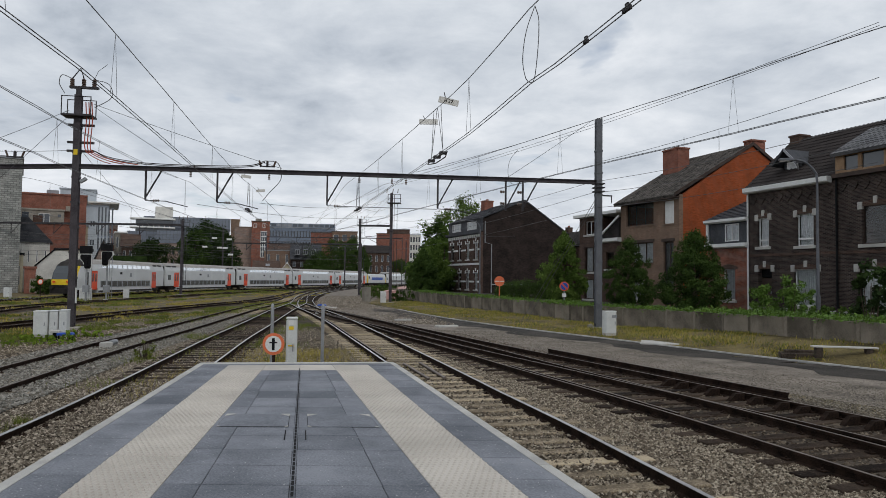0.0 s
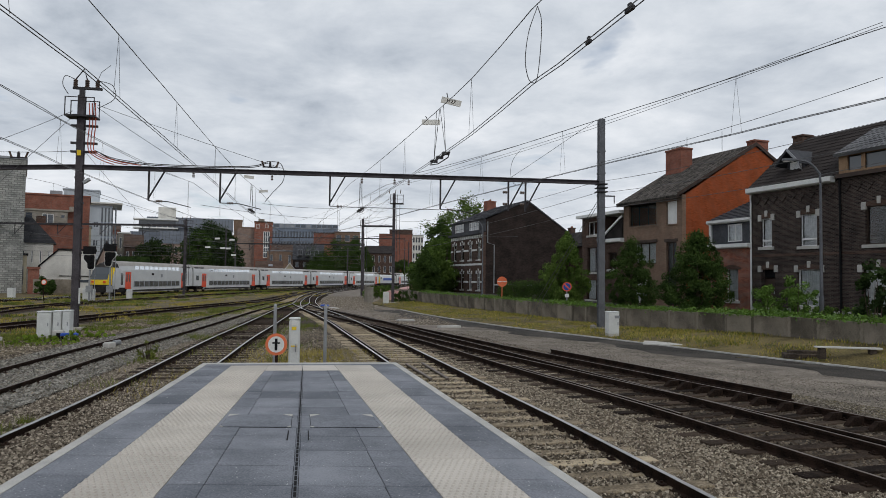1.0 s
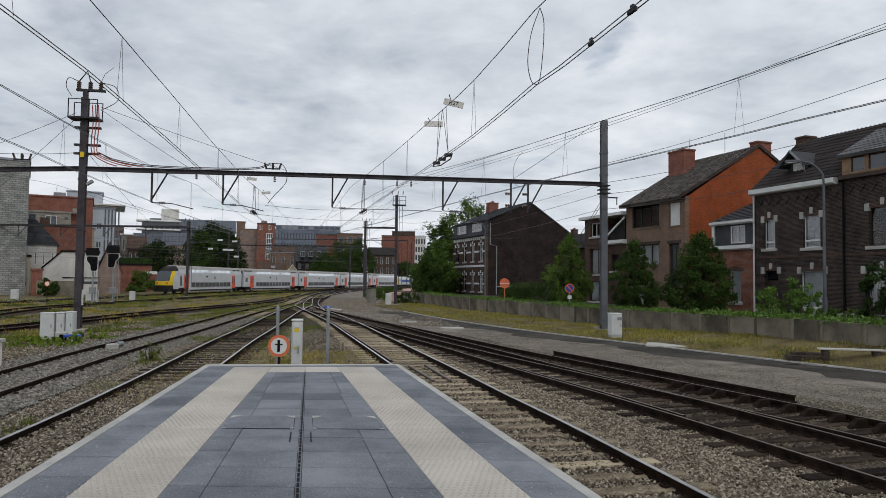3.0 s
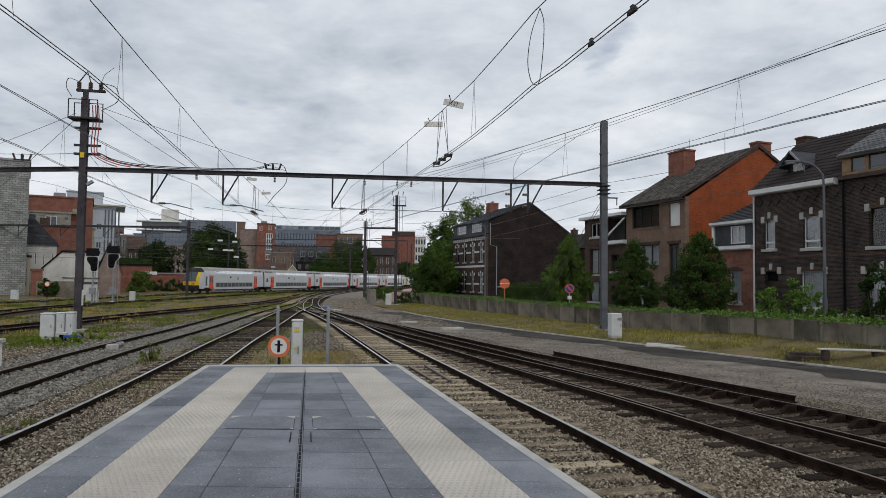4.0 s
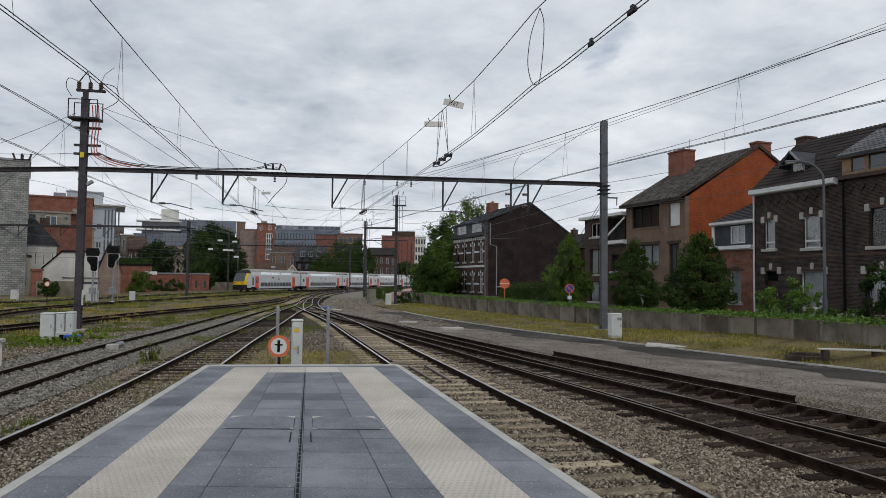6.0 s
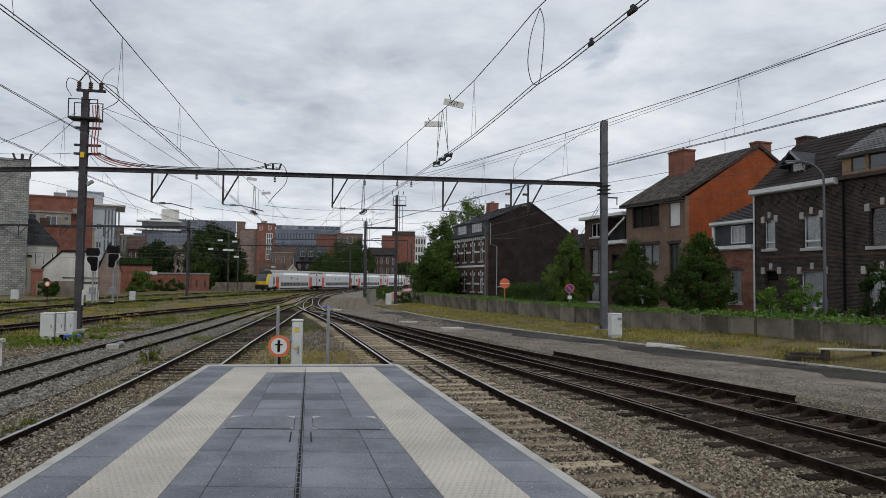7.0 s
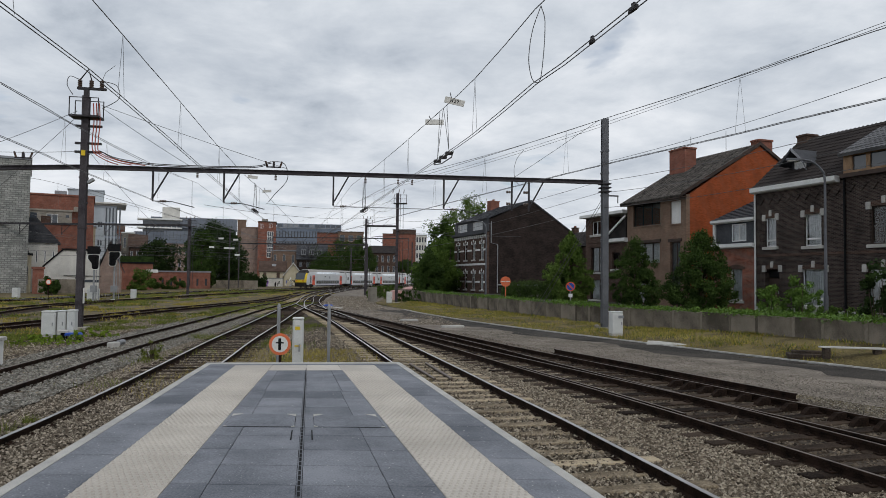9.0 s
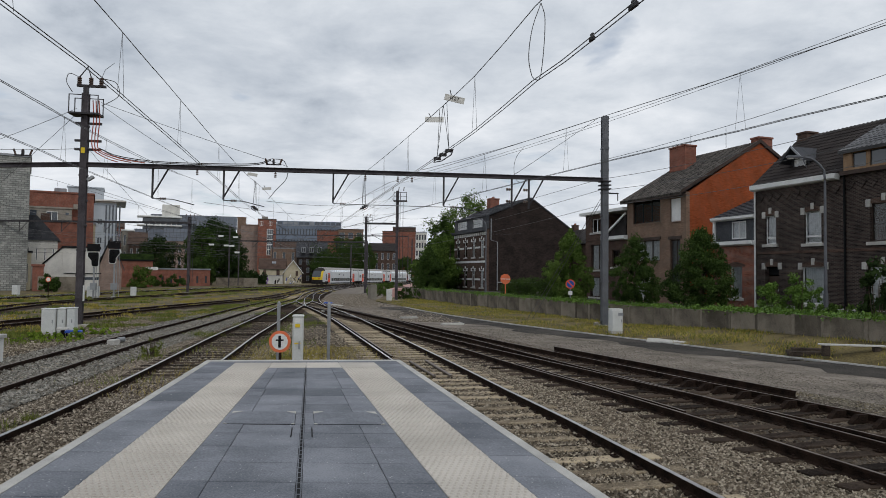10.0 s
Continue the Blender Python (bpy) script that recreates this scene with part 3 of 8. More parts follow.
def build_track(key, label, wood, shiny, ymax_piece, ybed=70):
    line = LINES[key]
    top = thing("railway_track", label=label, category="railway track", kind="structure")
    for side in (-0.7525, 0.7525):
        g = Shape()
        g.sweep([(p.x, p.y, (0.002 if key == "siding" else 0.005) + dip(p.x, p.y)) for p in shifted(line, side)], RAIL, mats=SHINY if shiny else RAILMAT)
        part("rail", g, [M["rail"], M["railtop"] if shiny else M["railold"]], top, "worn steel rail with rusty web")
    sl = Shape().bevel_box(-1.3, 1.3, -0.125, 0.125, -0.10, 0.04, 0.012)
    me = sl.mesh("sleeper", M[wood])
    fas = Shape()
    for x in (-0.7525, 0.7525):
        for s in (-1, 1):
            fas.box(x + s * 0.11 - 0.045, x + s * 0.11 + 0.045, -0.06, 0.06, 0.05, 0.068)
            fas.tube([(x + s * 0.11, 0, 0.068), (x + s * 0.11, 0, 0.095)], 0.018, 6)
    fm = fas.mesh("rail_fastening", M["rail"])
    far, acc, prev, i = Shape(), 0.0, line[0], 0
    for p in line[1:]:
        seg = p - prev
        k = seg.length
        while acc < k:
            q = prev + seg * (acc / k)
            ang = math.degrees(math.atan2(seg.y, seg.x)) - 90 + rng.uniform(-1.2, 1.2)
            if 1 < q.y < ymax_piece:
                ob = new("sleeper", me)
                ob.parent = top
                ob.matrix_basis = pose(q.x + rng.uniform(-.03, .03), q.y, rng.uniform(-.012, .008) + dip(q.x, q.y), 0, 0, ang)
                fo = new("rail_fastening", fm)
                fo.parent = ob
            elif q.y >= ymax_piece and q.y < 110:
                m = pose(q.x, q.y, dip(q.x, q.y), 0, 0, ang)
                far.add([m @ Vector(v) for v in sl.v], sl.f)
            acc += 0.62
        acc -= k
        prev = p
    if far.v:
        tagged(part("far_sleepers", far, M[wood], top), kind="stuff")
    # ballast shoulder, slightly mounded between and beside the rails
    b = Shape()
    prof = [(-2.3, -0.03), (2.3, -0.03), (1.55, 0.006), (-1.55, 0.006)]
    b.sweep([(p.x, p.y, rng.uniform(-.002, .002) + dip(p.x, p.y)) for p in line], prof)
    part("ballast_bed", b, M["ballast"], top, "grey-brown crushed stone ballast")


build_track("right", "straight railway track with pale worn timber sleepers", "wood", True, 55)
build_track("left", "railway track with brown timber sleepers", "darkwood", True, 60)
build_track("second", "railway track in pale grey ballast", "wood", False, 45)
build_track("third", "rusty railway track between grassy strips", "darkwood", False, 30)
build_track("fourth", "rusty railway track curving away in grass", "darkwood", False, 30)
build_track("train", "main line track curving towards the town", "darkwood", True, 30)
build_track("outer", "railway track curving towards the town beside the main line", "darkwood", True, 30)
build_track("goods", "turnout track with dark oily timbers", "darkwood", False, 45)
build_track("siding", "disused siding with rusty guard rails", "darkwood", False, 40)


def build_yard():
    # asphalt service road and its gravel shoulder, kerb and verge
    edge = spline([(18.5, 8), (15.3, 15.5), (12.76, 20.1), (10.15, 24.4), (7.55, 29.3), (4.83, 34.3), (2.0, 40.3), (-1.4, 49.5), (-5.0, 62), (-7.0, 70)], 1.0)
    full, edge = edge, [p for p in edge if p.y < 56]
    inner = shifted(edge, -1.9)
    g = Shape()
    n = len(edge)
    v = [(p.x, p.y, 0.016) for p in edge] + [(p.x + .5 * math.sin(i * .9) + .25 * math.sin(i * 2.3), p.y, 0.016) for i, p in enumerate(inner)]
    g.add(v, [(i, i + 1, n + i + 1, n + i) for i in range(n - 1)])
    solo("service_road", g, M["asphalt"], "worn dark asphalt service road with damp patches", "road", "structure")
    sh = shifted(edge, -6.2)
    g = Shape()
    v = [(p.x, p.y, 0.009) for p in inner] + [(p.x, p.y, 0.009) for p in sh]
    g.add([(x + (0 if i >= n else 1.6), y, z) for i, (x, y, z) in enumerate(v)], [(i, i + 1, n + i + 1, n + i) for i in range(n - 1)])
    solo("gravel_shoulder", g, M["gravel"], "loose grey gravel between siding and road", "gravel", "structure")
    top = thing("road_edging", label="thin grey concrete edging beside the verge", category="kerb", kind="structure")
    for i in range(2, len(edge) - 1):
        p, q = edge[i], edge[i + 1]
        s = Shape().sweep([(p.x + .06, p.y, 0), (q.x + .06, q.y - .03, 0)], [(-0.06, -0.05), (0.06, -0.05), (0.06, 0.05), (0.045, 0.06), (-0.06, 0.06)])
        part("edging_stone", s, M["kerb"], top)
    return full


def ballast_field():
    """Old ballast that fills the ground between the near tracks."""
    left = spline([(-11.5, -18), (-12.6, 8), (-13.2, 20), (-14.2, 32), (-16.2, 48), (-17.0, 60)], 2)
    right = spline([(15, -18), (9.5, 6), (8.2, 14), (6.0, 20), (3.6, 27), (0.0, 36), (-5.5, 46), (-10.0, 60)], 2)
    n = min(len(left), len(right))
    v = []
    for k in range(n):
        a, b = left[int(k * (len(left) - 1) / (n - 1))], right[int(k * (len(right) - 1) / (n - 1))]
        v += [(a.x + (b.x - a.x) * j / 8, a.y + (b.y - a.y) * j / 8) for j in range(9)]
    f = [(k * 9 + j, k * 9 + j + 1, k * 9 + j + 10, k * 9 + j + 9) for k in range(n - 1) for j in range(8)]
    solo("ballast_field", Shape().add([(x, y, .003 + dip(x, y)) for x, y in v], f), M["ballast"], "brown-grey ballast and dirt between the tracks", "ballast", "structure")


ballast_field()


def gravel_yard():
    right = spline([(0.6, 44), (-1.6, 51), (-5.2, 63), (-7.2, 74), (-8.6, 100), (-15, 150), (-19, 190)], 3)
    left = spline([(-7.2, 43), (-9.5, 52), (-13, 68), (-17.5, 95), (-21.5, 130), (-22.4, 160), (-22, 190)], 3)
    n = min(len(left), len(right))
    fine = []
    for k in range(n):
        a, b = left[int(k * (len(left) - 1) / (n - 1))], right[int(k * (len(right) - 1) / (n - 1))]
        fine += [(a.x + (b.x - a.x) * j / 6, a.y + (b.y - a.y) * j / 6) for j in range(7)]
    faces = [(k * 7 + j, k * 7 + j + 1, k * 7 + j + 8, k * 7 + j + 7) for k in range(n - 1) for j in range(6)]
    solo("gravel_yard", Shape().add([(x, y, .012 + dip(x, y)) for x, y in fine], faces), M["gravel"], "open grey gravel beside the junction", "gravel", "structure")


gravel_yard()
ROAD_EDGE = build_yard()

# retaining wall of concrete panels, and the street behind it on the higher level
WALL = spline([(17.2, 8), (15.6, 15), (14.3, 22.2), (12.6, 30.5), (9.3, 40), (6.5, 47.5), (3.3, 56.5), (0.6, 64), (-2.6, 76), (-5.5, 90), (-7.2, 100)], 0.5)


def wall_top(y):
    return float(np.interp(y, [16, 23, 30, 36, 44, 60, 80], [1.36, 1.27, 1.17, 1.06, 1.03, 1.09, 1.12]))


def bank(y):
    """Height of the grassy bank at the foot of the wall."""
    return float(np.interp(y, [10, 16, 23.4, 29.8, 37], [0.75, 0.7, 0.56, 0.34, 0.03]))


def build_wall():
    top = thing("retaining_wall", label="stained grey concrete panel wall with posts along the street", category="wall", kind="structure")
    length, nxt, last = 0.0, 0.0, None
    for p, q in zip(WALL, WALL[1:]):
        if length >= nxt:
            if last is not None:
                d = p - last
                ang = math.degrees(math.atan2(d.y, d.x))
                z = wall_top(p.y) + rng.uniform(-.02, .02)
                w = d.length - 0.14
                g = Shape().bevel_box(0.07, w + 0.07, -0.06, 0.06, -0.1, z, 0.012)
                ob = part("concrete_panel", g, M["oldconcrete"], top)
                ob.matrix_basis = pose(last.x, last.y, 0, 0, 0, ang + rng.uniform(-.6, .6))
            po = part("wall_post", Shape().bevel_box(-0.09, 0.09, -0.1, 0.09, -0.1, wall_top(p.y) + 0.03, 0.02), M["oldconcrete"], top)
            d = q - p
            po.matrix_basis = pose(p.x, p.y, 0, 0, 0, math.degrees(math.atan2(d.y, d.x)))
            last = p.copy()
            nxt += 1.9 if p.y < 66 else 2.2
        length += (q - p).length
    # grassy bank between the road's edging and the wall
    g = Shape()
    ys = [9 + .5 * k for k in range(130)]
    ex, ey = [p.x for p in ROAD_EDGE], [p.y for p in ROAD_EDGE]
    wx_, wy_ = [p.x for p in WALL], [p.y for p in WALL]
    for y in ys:
        a, b = float(np.interp(y, ey, ex)) + .12, float(np.interp(y, wy_, wx_)) + .02
        for k in range(7):
            f = k / 6
            g.v.append((a + (b - a) * f, y, .02 + bank(y) * f ** 1.3 + .03 * noise.noise(Vector((a + (b - a) * f, y, 0)) * 1.3) * (f > 0)))
    g.f = [(i * 7 + k, i * 7 + k + 1, i * 7 + k + 8, i * 7 + k + 7) for i in range(len(ys) - 1) for k in range(6)]
    g.m = [0] * len(g.f)
    solo("verge", g, M["dryverge"], "grassy bank below the concrete wall", "verge", "structure")
    g = Shape()
    n = len(WALL)
    v = [(p.x + 0.1, p.y, wall_top(p.y) - 0.2) for p in WALL] + [(p.x + 60, p.y + 20, 0.92) for p in WALL]
    g.add(v, [(i + 1, i, n + i, n + i + 1) for i in range(n - 1)])
    solo("street", g, M["asphalt"], "asphalt street on a higher level behind the wall", "street", "structure")


build_wall()


# ---------------- island platform ----------------
def build_platform():
    Z = 0.93
    le, re = ((-3.27, 5.25), (-4.31, 12.79)), ((1.19, 5.24), (-0.81, 13.23))

    FS = [0, 0.032, 0.152, 0.312, 0.5, 0.688, 0.848, 0.968, 1.0]

    def across(f, y0):
        """Point at share f of the way from the left to the right edge, at station y0 along the drain."""
        s = (y0 - 5.25) / 7.54
        lx, ly = le[0][0] + s * (le[1][0] - le[0][0]), le[0][1] + s * (le[1][1] - le[0][1])
        rx, ry = re[0][0] + s * (re[1][0] - re[0][0]), re[0][1] + s * (re[1][1] - re[0][1])
        w = rx - lx
        k = np.interp(f, FS, [0, 0.10, 0.56, 1.21, w / 2 - 0.02 + 0.05 * s, w - 1.18, w - 0.53, w - 0.10, w]) / w
        return lx + k * w, ly + k * (ry - ly)

    top = thing("platform", label="island platform end paved with grey slabs and cream tactile strips", category="platform", kind="structure")
    # body down to the ballast
    Y0, Y1 = -14.0, 12.79
    a, b, c, d = across(0, Y0), across(1, Y0), across(1, Y1), across(0, Y1)
    g = Shape().extrude([a, b, c, d], "z", -0.05, Z - 0.012)
    part("platform_body", g, M["concrete"], top, "rough concrete platform wall")
    part("joint_bed", Shape().extrude([a, b, c, d], "z", Z - .0118, Z - .0085), M["under"], top, "dark dirt in the joints")
    # stations along, in metres: cuts of the slab rows
    def cell(f0, f1, s0, s1, mat, name, z=Z, gap=0.0042, thick=0.088, h=0.0):
        pts = [Vector((*across(f, s), 0)) for f, s in ((f0, s0), (f1, s0), (f1, s1), (f0, s1))]
        mid = sum(pts, Vector()) / 4
        pts = [p + Vector((math.copysign(gap * .5, mid.x - p.x), math.copysign(gap * 1.6, mid.y - p.y), 0)) for p in pts]
        gg = Shape()
        dz = z + h
        low = [(p.x, p.y, z - thick) for p in pts]
        hi = [(p.x, p.y, dz - 0.004) for p in pts]
        inn = [p + Vector((math.copysign(.002, mid.x - p.x), math.copysign(.004, mid.y - p.y), 0)) for p in pts]
        rim = [(p.x, p.y, dz) for p in inn]
        gg.add(low + hi + rim, [(i, (i + 1) % 4, 4 + (i + 1) % 4, 4 + i) for i in range(4)] + [(4 + i, 4 + (i + 1) % 4, 8 + (i + 1) % 4, 8 + i) for i in range(4)] + [(8, 9, 10, 11)])
        return part(name, gg, mat, top)

    # shares across (left to right): kerb, slab, tactile, slabs, drain, slabs, tactile, slab, kerb
    yk = -13.0
    while yk < 12.7:
        y2 = min(yk + 1.0, 12.6)
        for f0, f1 in ((0, 0.032), (0.968, 1.0)):
            cell(f0, f1, yk, y2, M["kerb"], "kerb_stone", h=0.003)
        yk = y2 + 1e-6 if y2 < 12.6 else 13
    cell(0, 1, 12.6, 12.79, M["kerb"], "kerb_stone", h=0.003)
    yk, odd = -13.0, 0
    while yk < 12.29:
        y2 = min(yk + 0.62, 12.3)
        for f0, f1 in ((0.032, 0.152), (0.848, 0.968)):
            cell(f0, f1, yk, y2, M["slab"], "edge_slab", h=rng.uniform(-.001, .001))
        yk = y2
    # tactile strips with raised dots
    dots = Shape()
    yk = -13.0
    while yk < 11.74:
        y2 = min(yk + 1.2, 11.75)
        for f0, f1 in ((0.152, 0.312), (0.688, 0.848)):
            cell(f0, f1, yk, y2, M["tactile"], "tactile_tile", h=0.001)
            if yk > 3:
                nx, ny = 12, int((y2 - yk) / 0.062)
                for i in range(nx):
                    for j in range(ny):
                        x, y = across(f0 + (f1 - f0) * (i + (.25 if j % 2 else .75)) / nx, yk + (y2 - yk) * (j + .5) / ny)
                        r = 0.012
                        dots.add([(x - r, y - r, Z + .001), (x + r, y - r, Z + .001), (x + r, y + r, Z + .001), (x - r, y + r, Z + .001),
                                  (x - r * .5, y - r * .5, Z + .009), (x + r * .5, y - r * .5, Z + .009), (x + r * .5, y + r * .5, Z + .009), (x - r * .5, y + r * .5, Z + .009)],
                                 [(0, 1, 5, 4), (1, 2, 6, 5), (2, 3, 7, 6), (3, 0, 4, 7), (4, 5, 6, 7)])
        yk = y2
    tagged(part("tactile_dots", dots, M["shadeddot"], top, "rows of small raised dots"), kind="stuff")
    for f0, f1 in ((0.032, 0.152), (0.152, 0.312), (0.312, 0.5), (0.5, 0.688), (0.688, 0.848), (0.848, 0.968)):
        mat = M["slab"] if f0 < 0.1 or f1 > 0.9 else M["tactile"]
        if 0.152 <= f0 and f1 <= 0.848:
            cell(f0, f1, 11.75, 12.42, M["tactile"], "tactile_tile", h=0.001)
            cell(f0, f1, 12.42, 12.6, M["slab"], "edge_slab")
        else:
            cell(f0, f1, 12.3, 12.6, mat, "edge_slab")
    # middle field of large slabs on both sides of the drain
    cuts = [-12.97 + .54 * k for k in range(34)] + [5.39, 5.93, 6.45, 7.0, 7.38, 8.01, 8.5, 9.1, 9.63, 10.57, 11.2, 11.75]
    for k, (y0, y1) in enumerate(zip(cuts, cuts[1:])):
        o = -0.006 if y0 > 9.6 else 0.0
        for a0, a1 in ((0.312, 0.368 + o), (0.368 + o, 0.4958), (0.5042, 0.622 - o), (0.622 - o, 0.688)):
            cell(a0, a1, y0, y1, M["slab"], "paving_slab", h=rng.uniform(-.002, .002))
    for k in range(26):
        y0 = -13 + k * 0.97
        cell(0.4962, 0.5038, y0, y0 + 0.965, M["slab"], "drain_channel", h=0.0)
    gr = Shape()
    y = 2.0
    while y < 11.9:
        (x0, ya), (x1, yb) = across(0.498, y), across(0.502, y + .11)
        dx = across(0.5, y + .11)[0] - across(0.5, y)[0]
        w = x1 - x0 - dx
        gr.add([(x0, ya, Z + .004), (x0 + w, ya, Z + .004), (x0 + w + dx, yb, Z + .004), (x0 + dx, yb, Z + .004)], [(0, 1, 2, 3)])
        y += 0.135
    tagged(part("drain_slots", gr, M["black"], top, "row of narrow black drain slots"), kind="stuff")
    sp = Shape()
    for _ in range(1500):
        f, y = rng.choice([rng.uniform(.04, .15), rng.uniform(.32, .49), rng.uniform(.51, .68), rng.uniform(.86, .96)]), rng.uniform(3.5, 12)
        x, yy = across(f, y)
        r = rng.uniform(.002, .006)
        sp.add([(x - r, yy - r, Z + .0035), (x + r, yy - r * .6, Z + .0035), (x + r * .7, yy + r, Z + .0035), (x - r, yy + r * .8, Z + .0035)], [(0, 1, 2, 3)])
    tagged(part("stone_chips", sp, M["speck"], top, "scattered pale stone chips"), kind="stuff")
    # access covers on both sides of the drain, with metal corner plates
    for f0, f1 in ((0.322, 0.482), (0.525, 0.678)):
        cell(f0 - .0010, f1 + .0010, 7.368, 8.042, M["black"], "cover_rim", h=0.0035)
        cv = cell(f0, f1, 7.38, 8.03, M["slab"], "access_cover", h=0.006)
        tagged(cv, "paved access cover in a thin metal rim")
        for f, s, df, ds in ((f0, 7.38, .008, .04), (f1, 7.38, -.008, .04), (f0, 8.03, .024, -.12), (f1, 8.03, -.024, -.12)):
            q = [across(f, s), across(f + df, s), across(f, s + ds)]
            part("corner_plate", Shape().extrude(q, "z", Z, Z + 0.010), M["stone"], top)
    for f in (0.478, 0.52):
        x0, ya = across(f, 6.82)
        x1, yb = across(f, 7.22)
        part("cover_slot", Shape().extrude([(x0 - .006, ya), (x0 + .006, ya), (x1 + .006, yb), (x1 - .006, yb)], "z", Z - .01, Z + 0.005), M["black"], top)
    return across


PLAT = build_platform()


# ---------------- train ----------------
def train_path(s):
    """Plan position at the distance s along the main line."""
    return float(np.interp(s, LINE_S, LINE_X)), float(np.interp(s, LINE_S, LINE_Y))


def run(t):
    return 1.15 + 8.9 * t + 0.0487 * t * t


SIDE = [(1.38, 0.95), (1.40, 1.4), (1.40, 3.3), (1.27, 3.9), (0.95, 4.28), (0.5, 4.46), (0, 4.5)]
FULL = SIDE + [(-y, z) for y, z in reversed(SIDE[:-1])]


def bogie(parent, x):
    g = Shape().box(x - 1.7, x + 1.7, -1.1, 1.1, 0.35, 0.95)
    g.box(x - 1.2, x + 1.2, -1.25, 1.25, 0.5, 0.75)
    b = part("bogie", g, M["under"], parent, "black bogie frame")
    for dx in (-1.25, 1.25):
        for s in (-0.75, 0.75):
            part("wheel", Shape().tube([(x + dx, s - .07, 0.46), (x + dx, s + .07, 0.46)], 0.46, 18), M["under"], b)


def coach(cab=False):
    """A double-deck coach, x from -13.2 to 13.2; the cab end, if any, at -x."""
    top = thing("control_coach" if cab else "double_deck_coach",
                label="light grey double-deck control coach with yellow cab front and red doors" if cab else "light grey double-deck coach with red doors",
                category="train coach", group="coaches of the passenger train")
    x0, x1 = (-11.0, 13.05) if cab else (-13.05, 13.05)
    g = Shape().extrude(FULL, "x", x0, x1)
    part("body", g, M["coachgrey"], top)
    roof = [(1.29, 3.9), (0.97, 4.30), (0.5, 4.49), (0, 4.53), (-0.5, 4.49), (-0.97, 4.30), (-1.29, 3.9), (-1.23, 3.9), (0, 4.4), (1.23, 3.9)]
    part("roof", Shape().extrude(roof, "x", x0 + .02, x1 - .02), M["roofgrey"], top, "dusty grey curved roof")
    sk = Shape().box(x0 + 3.5, x1 - 4.2, -1.36, 1.36, 0.32, 0.95)
    part("underframe", sk, M["coachgrey"], top, "low-slung grey lower deck skirt")
    sk = Shape().box(x0 + 0.1, x1 - 0.1, -1.2, 1.2, 0.75, 0.97)
    part("sole_bar", sk, M["under"], top)
    bogie(top, -9.9)
    bogie(top, 10.2)
    for s in (-1, 1):
        # the side strips are set a little proud
        part("lower_stripe", Shape().box(x0 + 3.6, x1 - 4.3, min(s * 1.36, s * 1.37), max(s * 1.36, s * 1.37), 0.36, 0.62), M["under"], top)
        for dx in ((-8.6, 9.4) if cab else (-9.6, 10.4)):
            d = part("door", Shape().box(dx - 0.75, dx + 0.75, min(s * 1.39, s * 1.425), max(s * 1.39, s * 1.425), 0.75, 3.05), M["doorred"], top, "bright red double door")
            for k in (-0.36, 0.36):
                part("door_window", Shape().box(dx + k - .17, dx + k + .17, min(s * 1.42, s * 1.432), max(s * 1.42, s * 1.432), 1.75, 2.75), M["coachglass"], d)
        w0, w1, n = (-6.9, 8.0, 10) if cab else (-7.8, 8.6, 11)
        st = (w1 - w0) / n
        part("lower_band", Shape().box(w0 - .1, w1 + .1, min(s * 1.395, s * 1.408), max(s * 1.395, s * 1.408), 1.02, 1.83), M["zinc"], top, "darker grey band round the lower windows")
        for i in range(n):
            xa = w0 + i * st
            part("lower_window", Shape().box(xa + .12, xa + st - .12, min(s * 1.40, s * 1.416), max(s * 1.40, s * 1.416), 1.08, 1.77), M["coachglass"], top)
            pts = [(xa + .12, s * 1.385, 3.42), (xa + st - .12, s * 1.385, 3.42), (xa + st - .12, s * 1.285, 3.92), (xa + .12, s * 1.285, 3.92)]
            out = [(x, y + s * .022, z + .008) for x, y, z in pts]
            gg = Shape().add(pts + out, [(0, 1, 2, 3), (7, 6, 5, 4), (0, 4, 5, 1), (1, 5, 6, 2), (2, 6, 7, 3), (3, 7, 4, 0)])
            part("upper_window", gg, M["upperglass"], top, "slanted pane mirroring the pale sky")
        part("badge", Shape().box(1.3, 1.9, min(s * 1.40, s * 1.412), max(s * 1.40, s * 1.412), 2.35, 2.85), M["zinc"], top)
        part("display", Shape().box(-1.7, -1.0, min(s * 1.40, s * 1.412), max(s * 1.40, s * 1.412), 2.65, 2.95), M["black"], top)
        if not cab:
            part("small_window", Shape().box(-12.3, -11.4, min(s * 1.40, s * 1.412), max(s * 1.40, s * 1.412), 1.9, 2.7), M["coachglass"], top)
        for xv in ((9.3, 10.5), (11.0, 12.2)) if cab else ((-12.6, -11.3), (-10.9, -9.6), (9.3, 10.5), (11.0, 12.2)):
            part("roof_vent", Shape().box(*xv, min(s * 1.16, s * 1.28), max(s * 1.16, s * 1.28), 3.86, 4.1), M["steel"], top, "dark louvred vent")
    if cab:
        # raked nose in level slices: black apron, yellow band, screen between yellow pillars, dark cowl
        cuts = [(.75, -13.3, 1.34), (1.35, -13.5, 1.37), (2.0, -13.5, 1.40), (2.75, -13.2, 1.39), (3.6, -12.6, 1.33), (4.05, -12.0, 1.12), (4.38, -11.0, .78)]

        def slice_ring(z, xf, w):
            xk = min(xf + .75, -11.0)
            return [(-10.95, w, z), (xk, w, z), (xf, w * .82, z), (xf, -w * .82, z), (xk, -w, z), (-10.95, -w, z)]
        rings = [slice_ring(*c) for c in cuts]
        v = [p for r in rings for p in r]
